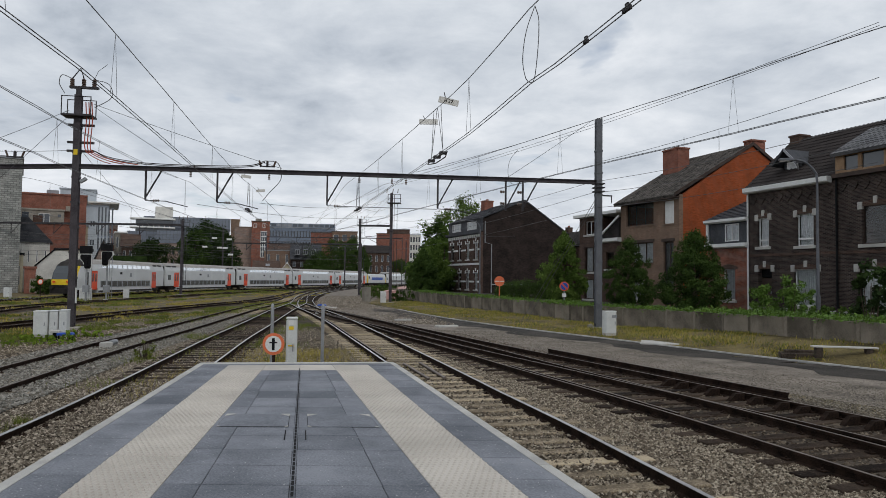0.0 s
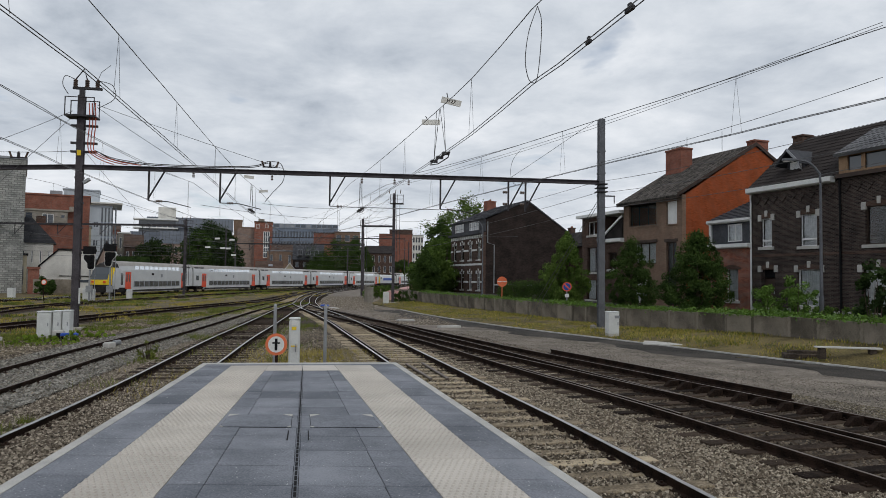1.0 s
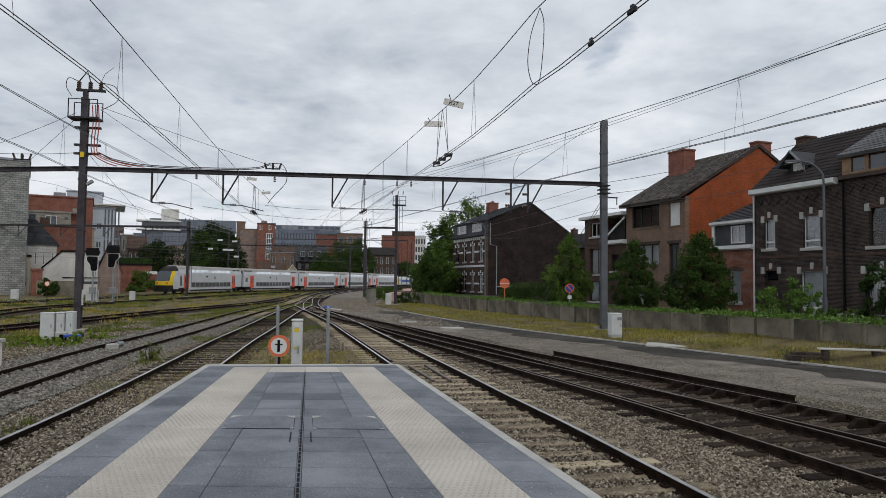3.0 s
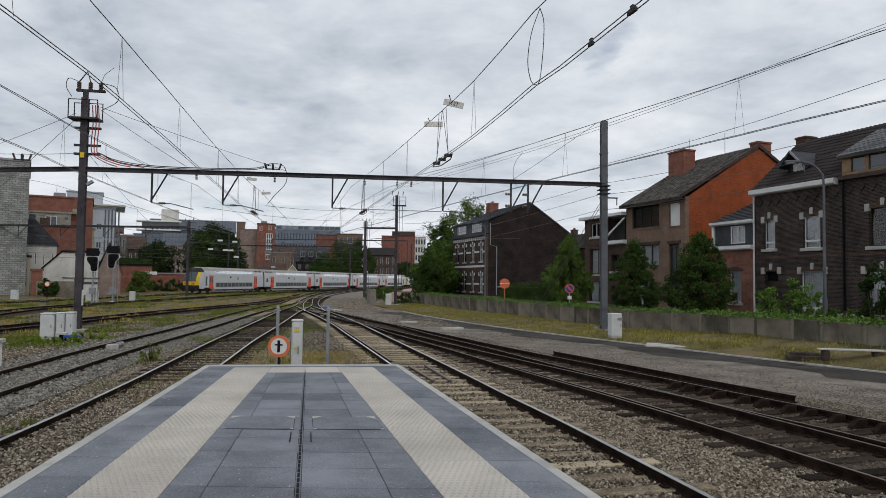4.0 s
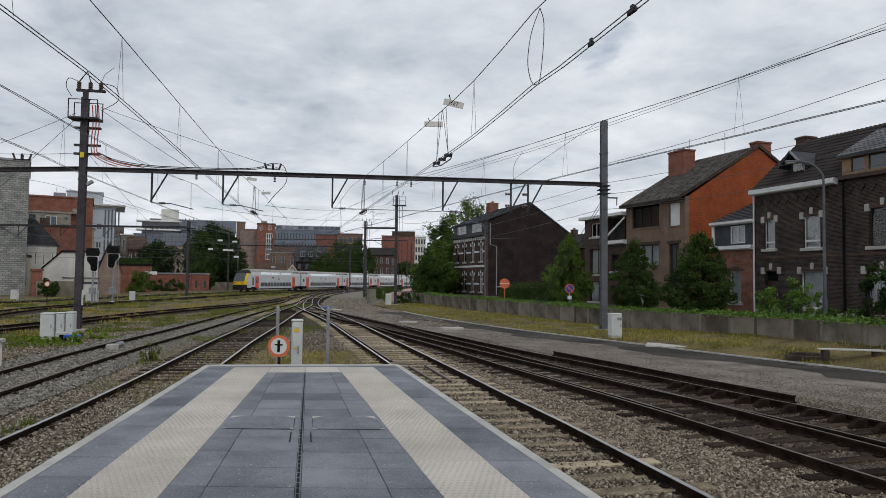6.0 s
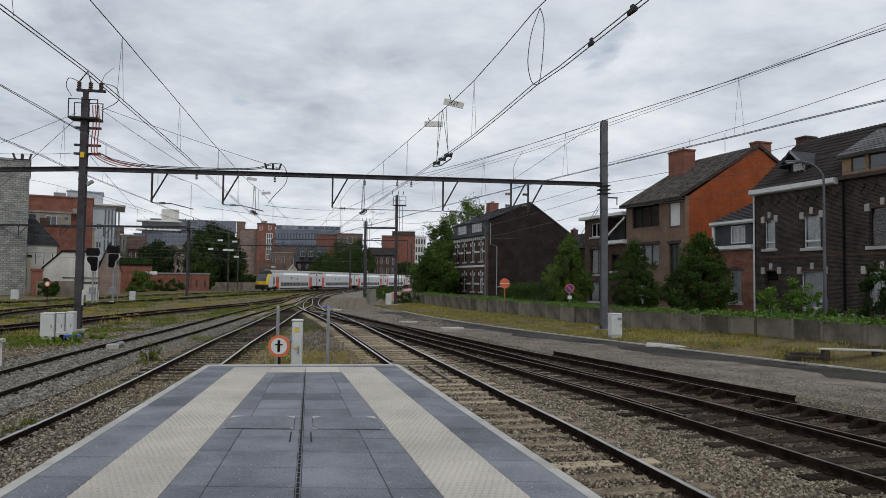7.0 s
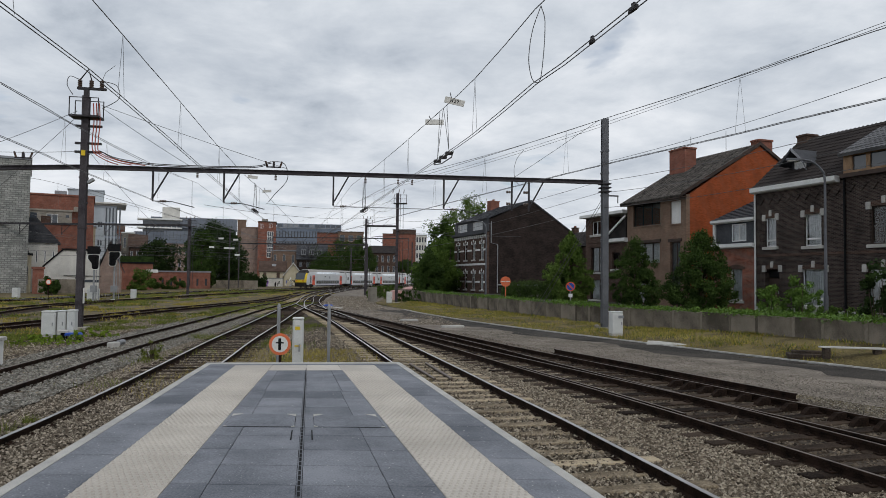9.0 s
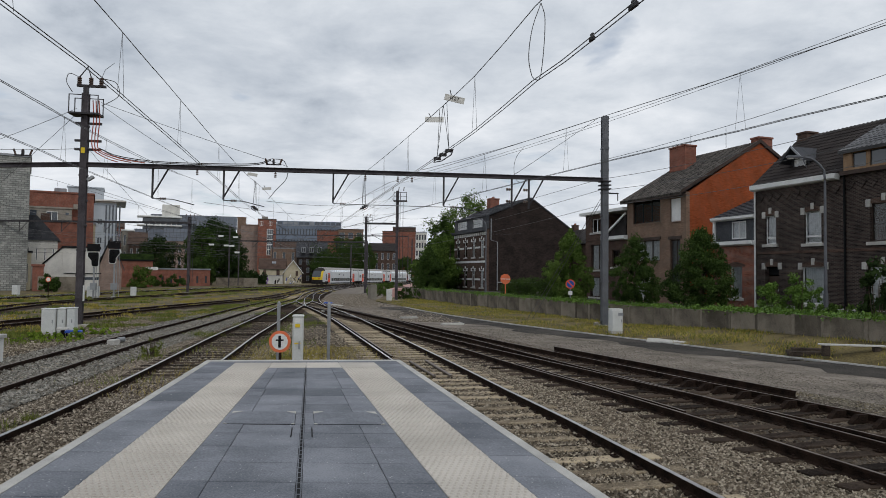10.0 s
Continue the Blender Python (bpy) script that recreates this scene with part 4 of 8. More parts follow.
        kinds = {key: [] for key in ("side_a", "side_b", "front_apron", "nose", "windscreen", "cowl")}
        for k in range(6):
            for i in range(5):
                q = (k * 6 + i, k * 6 + i + 1, k * 6 + 7 + i, k * 6 + 6 + i)
                if i in (0, 4):
                    kinds[("side_a" if i == 0 else "side_b") if k < 4 else "cowl"].append(q)
                elif k == 0:
                    kinds["front_apron"].append(q)
                elif k == 1:
                    kinds["nose"].append(q)
                elif k in (2, 3):
                    kinds["windscreen" if i == 2 else "nose"].append(q)
                else:
                    kinds["cowl"].append(q)
        kinds["cowl"].append(tuple(range(36, 42)))
        for key, nm, mt, lb in (("side_a", "cab_side", "coachgrey", ""), ("side_b", "cab_side", "coachgrey", ""), ("front_apron", "front_apron", "under", "black front apron"), ("nose", "nose", "yellow", "yellow cab front and pillars"), ("windscreen", "windscreen", "coachglass", "large dark raked windscreen"), ("cowl", "cowl", "under", "dark rounded roof cowl")):
            used = sorted({i for q in kinds[key] for i in q})
            at = {i: j for j, i in enumerate(used)}
            part(nm, Shape().add([v[i] for i in used], [tuple(at[i] for i in q) for q in kinds[key]]), M[mt], top, lb)
        part("bumper", Shape().box(-13.75, -12.2, -1.15, 1.15, 0.35, 0.95), M["under"], top, "black buffer beam and plough")
        for s in (-1, 1):
            part("buffer", Shape().tube([(-13.6, s * .87, 1.05), (-14.05, s * .87, 1.05)], 0.2, 12), M["under"], top)
            part("headlight", Shape().box(-13.66, -13.58, s * .8 - .15, s * .8 + .15, 1.62, 1.82), M["doorred"], top, "red tail light")
            part("cab_door", Shape().box(-10.6, -10.0, min(s * 1.39, s * 1.415), max(s * 1.39, s * 1.415), 1.3, 2.9), M["coachglass"], top)
    else:
        part("gangway", Shape().box(-13.38, -13.1, -1.15, 1.15, 0.8, 4.0), M["black"], top, "black rubber gangway")
    part("gangway", Shape().box(13.1, 13.38, -1.15, 1.15, 0.8, 4.0), M["black"], top, "black rubber gangway")
    return top


def locomotive():
    top = thing("locomotive", label="grey and blue electric locomotive with yellow ends within the train", category="locomotive")
    body = [(1.4, 1.0), (1.45, 2.6), (1.25, 3.5), (0.9, 3.75), (-0.9, 3.75), (-1.25, 3.5), (-1.45, 2.6), (-1.4, 1.0)]
    part("body", Shape().extrude(body, "x", -8.6, 8.6), M["coachgrey"], top)
    for s in (-1, 1):
        end = Shape().extrude([(-1.35, 1.0), (1.35, 1.0), (1.3, 2.6), (1.05, 3.5), (-1.05, 3.5), (-1.3, 2.6)], "x", min(s * 8.6, s * 9.3), max(s * 8.6, s * 9.3))
        part("cab_end", end, M["yellow"], top, "yellow cab end")
        part("side_panel", Shape().box(-5.5, 5.5, min(s * 1.44, s * 1.47), max(s * 1.44, s * 1.47), 1.9, 2.7), M["blue"], top, "blue band with grilles")
        part("side_window", Shape().box(-8.2, -7.3, min(s * 1.38, s * 1.47), max(s * 1.38, s * 1.47), 2.3, 3.0), M["coachglass"], top)
        bogie(top, s * 5.2)
    part("underframe", Shape().box(-8.4, 8.4, -1.25, 1.25, 0.6, 1.0), M["under"], top)
    part("pantograph", Shape().tube([(-5.5, 0, 3.75), (-4.0, 0, 4.6), (-5.5, 0, 5.4)], 0.05, 6), M["steel"], top)
    return top


CARS = []
control = coach(True)
CARS.append((control, -13.4))
first = coach(False)
CARS.append((first, 13.4))
for k in (1, 2, 3):
    CARS.append((copy_thing(first, pose(0, 0, 0)), 13.4 + 26.8 * k))
CARS.append((locomotive(), 116.9))
for k in (0, 1):
    CARS.append((copy_thing(first, pose(0, 0, 0)), 140.0 + 26.8 * k))


def motions():
    times = [0.0, 1.0, 2.0, 3.0, 4.0, 5.0, 6.0, 7.0, 8.0, 9.0, 10.0]
    for car, off in CARS:
        rows = []
        for t in times:
            s = run(t) + off
            xa, ya = train_path(s - 9)
            xb, yb = train_path(s + 9)
            rows.append((t, pose((xa + xb) / 2, (ya + yb) / 2, 0.17 + dip(xa, ya), 0, 0, math.degrees(math.atan2(yb - ya, xb - xa)))))
        walk(car, rows)

# ---------------- houses ----------------
FACADE = math.degrees(math.atan2(-0.943, 0.332))
STREET = 0.92


def on_row(u, y=0.0):
    """Point on the building line of the row; u grows towards the platform, y into the plots."""
    return (17.95 + 0.332 * u + 0.943 * y, 40.0 - 0.943 * u + 0.332 * y, 0.0)


def pane_material():
    m = bpy.data.materials.new("clear_window_pane")
    m.use_nodes = True
    n, l = m.node_tree.nodes, m.node_tree.links
    t, g, mx = n.new("ShaderNodeBsdfTransparent"), n.new("ShaderNodeBsdfGlossy"), n.new("ShaderNodeMixShader")
    t.inputs[0].default_value = (0.9, 0.92, 0.93, 1)
    g.inputs["Roughness"].default_value = 0.04
    fr = n.new("ShaderNodeFresnel")
    fr.inputs[0].default_value = 1.75
    l.new(fr.outputs[0], mx.inputs[0])
    l.new(t.outputs[0], mx.inputs[1])
    l.new(g.outputs[0], mx.inputs[2])
    l.new(mx.outputs[0], n["Material Output"].inputs["Surface"])
    return m


M["pane"] = pane_material()


def holed(g, x0, x1, z0, z1, holes, y0, y1, m=0):
    """A wall slab from x0 to x1 with rectangular openings (xa, xb, za, zb) through it, as one connected piece."""
    xs = sorted({x0, x1, *[v for h in holes for v in h[:2] if x0 < v < x1]})
    zs = sorted({z0, z1, *[v for h in holes for v in h[2:] if z0 < v < z1]})
    solid = {}
    for i, (a, b) in enumerate(zip(xs, xs[1:])):
        for k, (c, d) in enumerate(zip(zs, zs[1:])):
            mx, mz = (a + b) / 2, (c + d) / 2
            if not any(h[0] < mx < h[1] and h[2] < mz < h[3] for h in holes):
                solid[i, k] = True
    verts, index, faces = [], {}, []

    def vert(i, k, j):
        if (i, k, j) not in index:
            index[i, k, j] = len(verts)
            verts.append((xs[i], (y0, y1)[j], zs[k]))
        return index[i, k, j]
    for i, k in solid:
        faces.append([vert(i, k, 0), vert(i + 1, k, 0), vert(i + 1, k + 1, 0), vert(i, k + 1, 0)])
        faces.append([vert(i, k + 1, 1), vert(i + 1, k + 1, 1), vert(i + 1, k, 1), vert(i, k, 1)])
        for di, dk, p, q in ((-1, 0, (0, 0), (0, 1)), (1, 0, (1, 1), (1, 0)), (0, -1, (1, 0), (0, 0)), (0, 1, (0, 1), (1, 1))):
            if (i + di, k + dk) not in solid:
                faces.append([vert(i + p[0], k + p[1], 0), vert(i + q[0], k + q[1], 0), vert(i + q[0], k + q[1], 1), vert(i + p[0], k + p[1], 1)])
    return g.add(verts, faces, m)


def window(parent, h, y=0.12, frame="frame", bars=(), curtain=True, sill=True, transom=None):
    x0, x1, z0, z1 = h
    t = 0.06
    xs = [x0 + t] + [v for b in bars for v in (x0 + (x1 - x0) * b - .03, x0 + (x1 - x0) * b + .03)] + [x1 - t]
    zt = z0 + (z1 - z0) * (transom or 0)
    zs = [z0 + t, zt - .05, zt + .05, z1 - t] if transom else [z0 + t, z1 - t]
    g = holed(Shape(), x0, x1, z0, z1, [(xa, xb, za, zb) for xa, xb in zip(xs[::2], xs[1::2]) for za, zb in zip(zs[::2], zs[1::2])], y, y + .06)
    w = part("window", g, M[frame], parent)
    pn = part("pane", Shape().add([(x0 + t, y + .03, z0 + t), (x1 - t, y + .03, z0 + t), (x1 - t, y + .03, z1 - t), (x0 + t, y + .03, z1 - t)], [(0, 1, 2, 3)]), M["pane"], w)
    pn.visible_shadow = False
    if curtain:
        n = max(6, int((x1 - x0) / 0.07))
        top = [(x0 + t + (x1 - x0 - 2 * t) * i / n, y + .11 + (0.022 if i % 2 else 0.0)) for i in range(n + 1)]
        v = [(a, b, z0 + t) for a, b in top] + [(a, b, z1 - t) for a, b in top]
        part("curtain", Shape().add(v, [(i, i + 1, n + 2 + i, n + 1 + i) for i in range(n)]), M["curtain"], w, "pale net curtain in soft folds")
    if sill:
        part("sill", Shape().bevel_box(x0 - .15, x1 + .15, -0.10, 0.14, z0 - .16, z0 - .002, 0.015), M["stone"], w, "pale stone sill")
    return w


def lintel(parent, h, ornate=True, block="stone"):
    """Brick arch with pale key and corner stones above an opening."""
    x0, x1, z0, z1 = h
    xm = (x0 + x1) / 2
    arch = [(x0 - .2, z1 - .02)] + [(x0 - .2 + (x1 - x0 + .4) * i / 8, z1 + .10 + .16 * math.sin(math.pi * i / 8)) for i in range(9)] + [(x1 + .2, z1 - .02)]
    part("arch", Shape().extrude(arch, "y", -0.025, 0.1), M["brickbrown"], parent, "flat brick arch")
    if ornate:
        for xa, w, za, hh in ((x0 - .2, .26, z1 - .16, .36), (xm - .1, .2, z1 + .08, .34), (x1 - .06, .26, z1 - .16, .36)):
            part("keystone", Shape().bevel_box(xa, xa + w, -0.06, 0.08, za, za + hh, .02), M[block], parent, "pale stone block")


def tiled_roof(parent, x0, x1, ya, za, yb, zb, mat="tile", row=0.32, pieces=False):
    """A sloping roof slab with overlapping tile courses, from the eave (ya, za) to the ridge (yb, zb)."""
    L = math.hypot(yb - ya, zb - za)
    dy, dz = (yb - ya) / L, (zb - za) / L
    ny, nz = -dz, dy
    if nz < 0:
        ny, nz = -ny, -nz
    g = Shape()
    n = max(1, int(L / row))
    prof = []
    for i in range(n):
        a, b = L * i / n, L * (i + 1) / n
        prof += [(ya + dy * a + ny * .05, za + dz * a + nz * .05), (ya + dy * b + ny * .012, za + dz * b + nz * .012)]
    poly = prof + [(yb - ny * .1, zb - nz * .1), (ya - ny * .1, za - nz * .1)]
    if not pieces:
        g.extrude(poly, "x", x0, x1)
        return part("roof", g, M[mat], parent)
    # courses cut into rolls so that the tile columns show
    m = int((x1 - x0) / 0.25)
    w = (x1 - x0) / m
    for k in range(m):
        a = x0 + k * w
        for i in range(n):
            s0, s1 = L * i / n, L * (i + 1) / n + .03
            pts = []
            for xx, lift in ((a, .03), (a + w * .35, .075), (a + w * .7, .03), (a + w, .02)):
                for s, h in ((s0, lift + .02), (s1, lift - .015)):
                    pts.append((xx, ya + dy * s + ny * h, za + dz * s + nz * h))
            g.add(pts, [(0, 2, 3, 1), (2, 4, 5, 3), (4, 6, 7, 5), (0, 1, 1, 0)][:3])
            low = [(x, y - ny * .06, z - nz * .06) for x, y, z in (pts[0], pts[2], pts[4], pts[6])]
            g.add([pts[0], pts[2], pts[4], pts[6]] + low, [(0, 4, 5, 1), (1, 5, 6, 2), (2, 6, 7, 3)])
    base = [(ya, za), (yb, zb), (yb - ny * .12, zb - nz * .12), (ya - ny * .12, za - nz * .12)]
    g.extrude(base, "x", x0, x1)
    return part("roof", g, M[mat], parent)


def chimney(parent, x0, x1, y0, y1, z0, z1, mat, pots=2):
    c = part("chimney", Shape().box(x0, x1, y0, y1, z0, z1 - .12).bevel_box(x0 - .06, x1 + .06, y0 - .06, y1 + .06, z1 - .12, z1, .02), M[mat], parent)
    for k in range(pots):
        xx = x0 + (x1 - x0) * (0.3 + 0.4 * k)
        part("chimney_pot", Shape().tube([(xx, (y0 + y1) / 2, z1), (xx, (y0 + y1) / 2, z1 + .22)], .09, 8), M["brickfar"], c)


def shell(tp, w, depth, z1, mat, holes, gable=None, side=None, z0=0.3):
    """Front wall with openings, two sides and the back; gable: (ridge depth, ridge height, back height)."""
    part("front_wall", holed(Shape(), 0, w, z0, z1, holes, 0, 0.3), M[mat], tp)
    gy, gz, gb = gable or (depth / 2, z1, z1)
    outline = [(0.302, z0), (depth, z0), (depth, gb), (gy, gz), (0.302, z1)]
    for xa, nm in ((0.002, "side_wall"), (w - .302, "side_wall")):
        part(nm, Shape().extrude(outline, "x", xa, xa + .3), M[side or mat], tp)
    part("back_wall", Shape().box(.31, w - .31, depth - .3, depth - .01, z0, gb - .1), M[side or mat], tp)
    # added dark slabs above and behind the rooms keep the windows dark
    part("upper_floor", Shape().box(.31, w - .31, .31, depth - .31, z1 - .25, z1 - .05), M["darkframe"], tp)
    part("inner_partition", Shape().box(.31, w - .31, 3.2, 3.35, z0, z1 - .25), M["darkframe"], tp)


def frieze(tp, w, z, mat="brickdark"):
    """Corbelled brick frieze below the gutter."""
    n = int(w / .62)
    for i in range(n):
        a = .1 + i * (w - .2) / n
        b = (w - .2) / n
        part("corbel", Shape().extrude([(a + .06, z), (a + b * .5, z - .28), (a + b - .06, z), (a + b - .06, z + .1), (a + .06, z + .1)], "y", -.05, .02), M[mat], tp)


def gutter(tp, x0, x1, z, out=0.35, mat="white", h=0.3):
    part("gutter", Shape().extrude([(-out, z + h), (-out, z + .06), (-out + .08, z), (.0, z - .03), (.0, z + h)], "x", x0, x1), M[mat], tp, "white boxed gutter cornice")


def house_ornate():
    tp = thing("terraced_house", on_row(0), FACADE, "dark brown brick terraced house with pale stone lintels", "house")
    door = (0.68, 1.71, 0.95, 3.28)
    wins = [(0.71, 1.51, 4.53, 6.16), (3.41, 4.49, 4.47, 6.17), (3.22, 4.71, 1.3, 3.26)]
    shell(tp, 5.79, 9.0, 7.68, "brickdark", wins + [door], (3.5, 10.9, 7.6))
    for h in wins:
        window(tp, h, transom=0.22 if h[2] > 4 else 0.2)
        lintel(tp, h)
    lintel(tp, door)
    d = part("door", Shape().box(.74, 1.65, .24, .3, .95, 2.75), M["darkframe"], tp, "dark wooden front door")
    part("fanlight", Shape().box(.74, 1.65, .26, .28, 2.82, 3.2), M["black"], d)
    part("door_handle", Shape().bevel_box(1.5, 1.56, .09, .14, 1.9, 2.05, .01), M["galv"], d)
    part("string_course", Shape().box(0, 5.79, -.03, .0, 3.98, 4.12), M["brickbrown"], tp)
    part("plinth", Shape().box(0, 5.79, -.05, 0, .3, 1.15), M["stone"], tp, "grey stone plinth")
    frieze(tp, 5.79, 7.2)
    gutter(tp, -.1, 5.6, 7.62)
    tiled_roof(tp, -.12, 5.79, -.1, 7.95, 3.5, 11.0, pieces=True)
    tiled_roof(tp, -.12, 5.79, 9.2, 7.6, 3.5, 11.0)
    chimney(tp, .05, .75, 3.1, 3.9, 10.4, 11.25, "brickbrown", 0)
    # zinc dormer with a flared flat roof
    dm = part("dormer", Shape().extrude([(1.75, 8.2), (2.95, 8.2), (2.95, 9.15), (2.35, 9.72), (1.75, 9.15)], "y", .9, 3.0), M["slate"], tp, "small slate dormer with an open gable")
    for a, b in ((1.55, 2.35), (3.15, 2.35)):
        part("dormer_roof", Shape().extrude([(a, 8.98), (b, 9.76), (b, 9.86), (a, 9.06)], "y", .25, 3.1), M["slate"], dm)
        part("dormer_verge", Shape().extrude([(a, 8.95), (b, 9.74), (b, 9.9), (a, 9.1)], "y", .2, .25), M["slate" if a < 2 else "zinc"], dm, "thin roof edge")
    part("dormer_strut", Shape().tube([(2.9, .9, 8.4), (3.1, .3, 8.98)], .03, 5), M["zinc"], dm)
    part("dormer_frame", holed(Shape(), 2.0, 2.75, 8.4, 9.2, [(2.08, 2.67, 8.48, 9.12)], .84, .9), M["frame"], dm)
    part("dormer_pane", Shape().box(2.08, 2.67, .86, .895, 8.48, 9.12), M["curtain"], dm)
    part("downpipe", Shape().tube([(.03, -.08, 7.6), (.03, -.08, .95)], .05, 8), M["white"], tp)
    return tp


def house_ornate_end():
    tp = thing("terraced_house", on_row(5.8), FACADE, "dark brown brick terraced house with attic bay and tiled roof", "house")
    wins = [(1.44, 2.9, 4.4, 6.25), (1.2, 3.0, 1.38, 3.25), (4.3, 5.3, 4.4, 6.2), (4.2, 5.5, 1.38, 3.25)]
    shell(tp, 7.0, 9.0, 7.9, "brickdark", wins, (4.5, 11.6, 7.9))
    for i, h in enumerate(wins):
        window(tp, h, frame="darkframe", curtain=i in (1, 3), transom=None)
        lintel(tp, h)
    part("string_course", Shape().box(.004, 7, -.03, .0, 3.98, 4.12), M["brickbrown"], tp)
    part("plinth", Shape().box(.004, 7, -.05, 0, .3, 1.15), M["stone"], tp)
    frieze(tp, 7.0, 7.3)
    part("gutter", Shape().box(.0, 7.0, -.25, .0, 7.75, 7.95), M["darkframe"], tp)
    # attic bay of timber windows
    bay = part("attic_bay", holed(Shape(), .0, 7.0, 7.97, 8.95, [(.5, 1.25, 8.1, 8.82), (1.45, 2.6, 8.1, 8.82), (2.8, 3.9, 8.1, 8.82), (4.1, 5.2, 8.1, 8.82)], .02, .2), M["pinewood"], tp, "row of attic windows in a pale timber front")
    for a, b in ((.5, 1.25), (1.45, 2.6), (2.8, 3.9), (4.1, 5.2)):
        part("attic_pane", Shape().box(a, b, .1, .12, 8.1, 8.82), M["glass"], bay)
    tiled_roof(tp, -.1, 7.1, -.25, 8.93, 2.6, 10.5, "greytile", pieces=True)
    tiled_roof(tp, -.0, 7.1, 2.6, 10.5, 4.5, 11.6)
    tiled_roof(tp, -.0, 7.1, 9.2, 7.9, 4.5, 11.6)
    chimney(tp, 2.2, 3.2, 4.1, 5.0, 11, 12.5, "brickbrown")
    part("downpipe", Shape().tube([(.12, -.08, 7.8), (.12, -.08, .95)], .055, 8), M["black"], tp)
    return tp


def house_annex():
    tp = thing("small_brick_house", on_row(-3.43), FACADE, "low red brick house with slate mansard and white trim", "house")
    wins = [(1.36, 2.36, 1.44, 3.31)]
    shell(tp, 3.42, 7.0, 4.6, "brickred", wins, (3.5, 4.8, 4.6))
    window(tp, wins[0])
    lintel(tp, wins[0], False)
    gutter(tp, -.1, 3.42, 4.55, .3, h=.26)
    man = part("mansard", holed(Shape(), .0, 3.42, 4.82, 6.1, [(1.38, 2.57, 4.95, 6.0)], .12, .4), M["slate"], tp, "dark slate mansard")
    part("side_cheek", Shape().box(.002, .3, .401, 6.9, 4.8, 6.1), M["slate"], man)
    window(tp, (1.38, 2.57, 4.95, 6.0), y=.14, bars=(.5,), sill=False)
    gutter(tp, -.15, 3.42, 6.1, .2, h=.2)
    part("corner_trim", Shape().box(-.12, .06, .0, .2, 4.82, 6.1), M["white"], tp, "white corner board")
    tiled_roof(tp, -.15, 3.42, -.1, 6.28, 4.2, 8.1, "slate")
    part("back_roof", Shape().extrude([(4.2, 8.1), (7.2, 6.2), (7.2, 6.05), (4.2, 7.9)], "x", 0, 3.42), M["slate"], tp)
    chimney(tp, 2.4, 3.2, 3.6, 4.3, 7.6, 8.9, "brickbrown")
    return tp


def house_orange():
    tp = thing("gabled_house", on_row(-12.75), FACADE, "tan brick house with a bright orange brick gable", "house")
    wins = [(0.72, 3.95, 6.5, 8.15), (5.04, 6.15, 6.4, 7.95), (1.2, 3.9, 3.76, 5.25), (0.9, 2.9, 1.1, 2.9)]
    door = (5.03, 6.1, 0.95, 5.2)
    shell(tp, 6.68, 12.3, 8.3, "bricktan", wins + [door], (6.15, 12.0, 8.3), side="brickorange")
    window(tp, wins[0], frame="darkframe", bars=(.33, .66), curtain=False, sill=False)
    window(tp, wins[1], frame="frame", curtain=False, sill=False)
    for h in wins[:3]:
        part("sill", Shape().box(h[0] - .08, h[1] + .08, -.06, -.004, h[2] - .09, h[2] - .01), M["bricktan"], tp, "thin tan brick sill")
    part("roller_shutter", Shape().box(5.1, 6.09, .09, .115, 6.46, 7.9), M["white"], tp, "closed white roller shutter")
    window(tp, wins[2], frame="darkframe", bars=(.3, .65), sill=False)
    window(tp, wins[3], frame="frame")
    for h in (wins[0], wins[2], door):
        part("lintel", Shape().box(h[0] - .15, h[1] + .15, -.05, .05, h[3] + .003, h[3] + .2), M["darkframe"], tp, "dark timber lintel")
    part("stair_window", holed(Shape(), 5.03, 6.1, .95, 5.2, [(5.12, 5.6, 3.2, 5.1), (5.66, 6.02, 3.2, 5.1), (5.12, 6.02, 1.0, 3.0)], .12, .18), M["darkframe"], tp)
    part("stair_pane", Shape().box(5.1, 6.04, .15, .16, 1.0, 5.1), M["glass"], tp)
    part("fascia", Shape().box(-.25, 6.75, -.45, -.4, 8.05, 8.3), M["darkframe"], tp, "dark timber eave board")
    part("soffit", Shape().box(-.25, 6.75, -.4, -.004, 8.08, 8.14), M["darkframe"], tp)
    tiled_roof(tp, -.2, 6.72, -.5, 8.2, 6.15, 12.08, "oldtile", row=.3, pieces=True)
    tiled_roof(tp, -.2, 6.72, 12.6, 8.2, 6.15, 12.08)
    part("verge", Shape().extrude([(-.45, 8.16), (6.15, 12.0), (12.5, 8.2), (12.5, 8.4), (6.15, 12.24), (-.45, 8.4)], "x", 6.725, 6.80), M["darkframe"], tp, "dark verge board on the gable")
    # chimneys of the gable's orange brick, their shade painted by a darker brick
    chimney(tp, 5.95, 6.67, 6.1, 7.3, 11.5, 12.45, "brickfar", 0)
    chimney(tp, .4, 2.2, 3.5, 4.5, 10.0, 12.5, "brickfar", 0)
    for x, h in ((.5, .8), (4.3, .5)):
        part("aerial", Shape().tube([(x, 5.4, 12.0), (x, 5.4, 12.9 + h)], .02, 5), M["galv"], tp)
    return tp


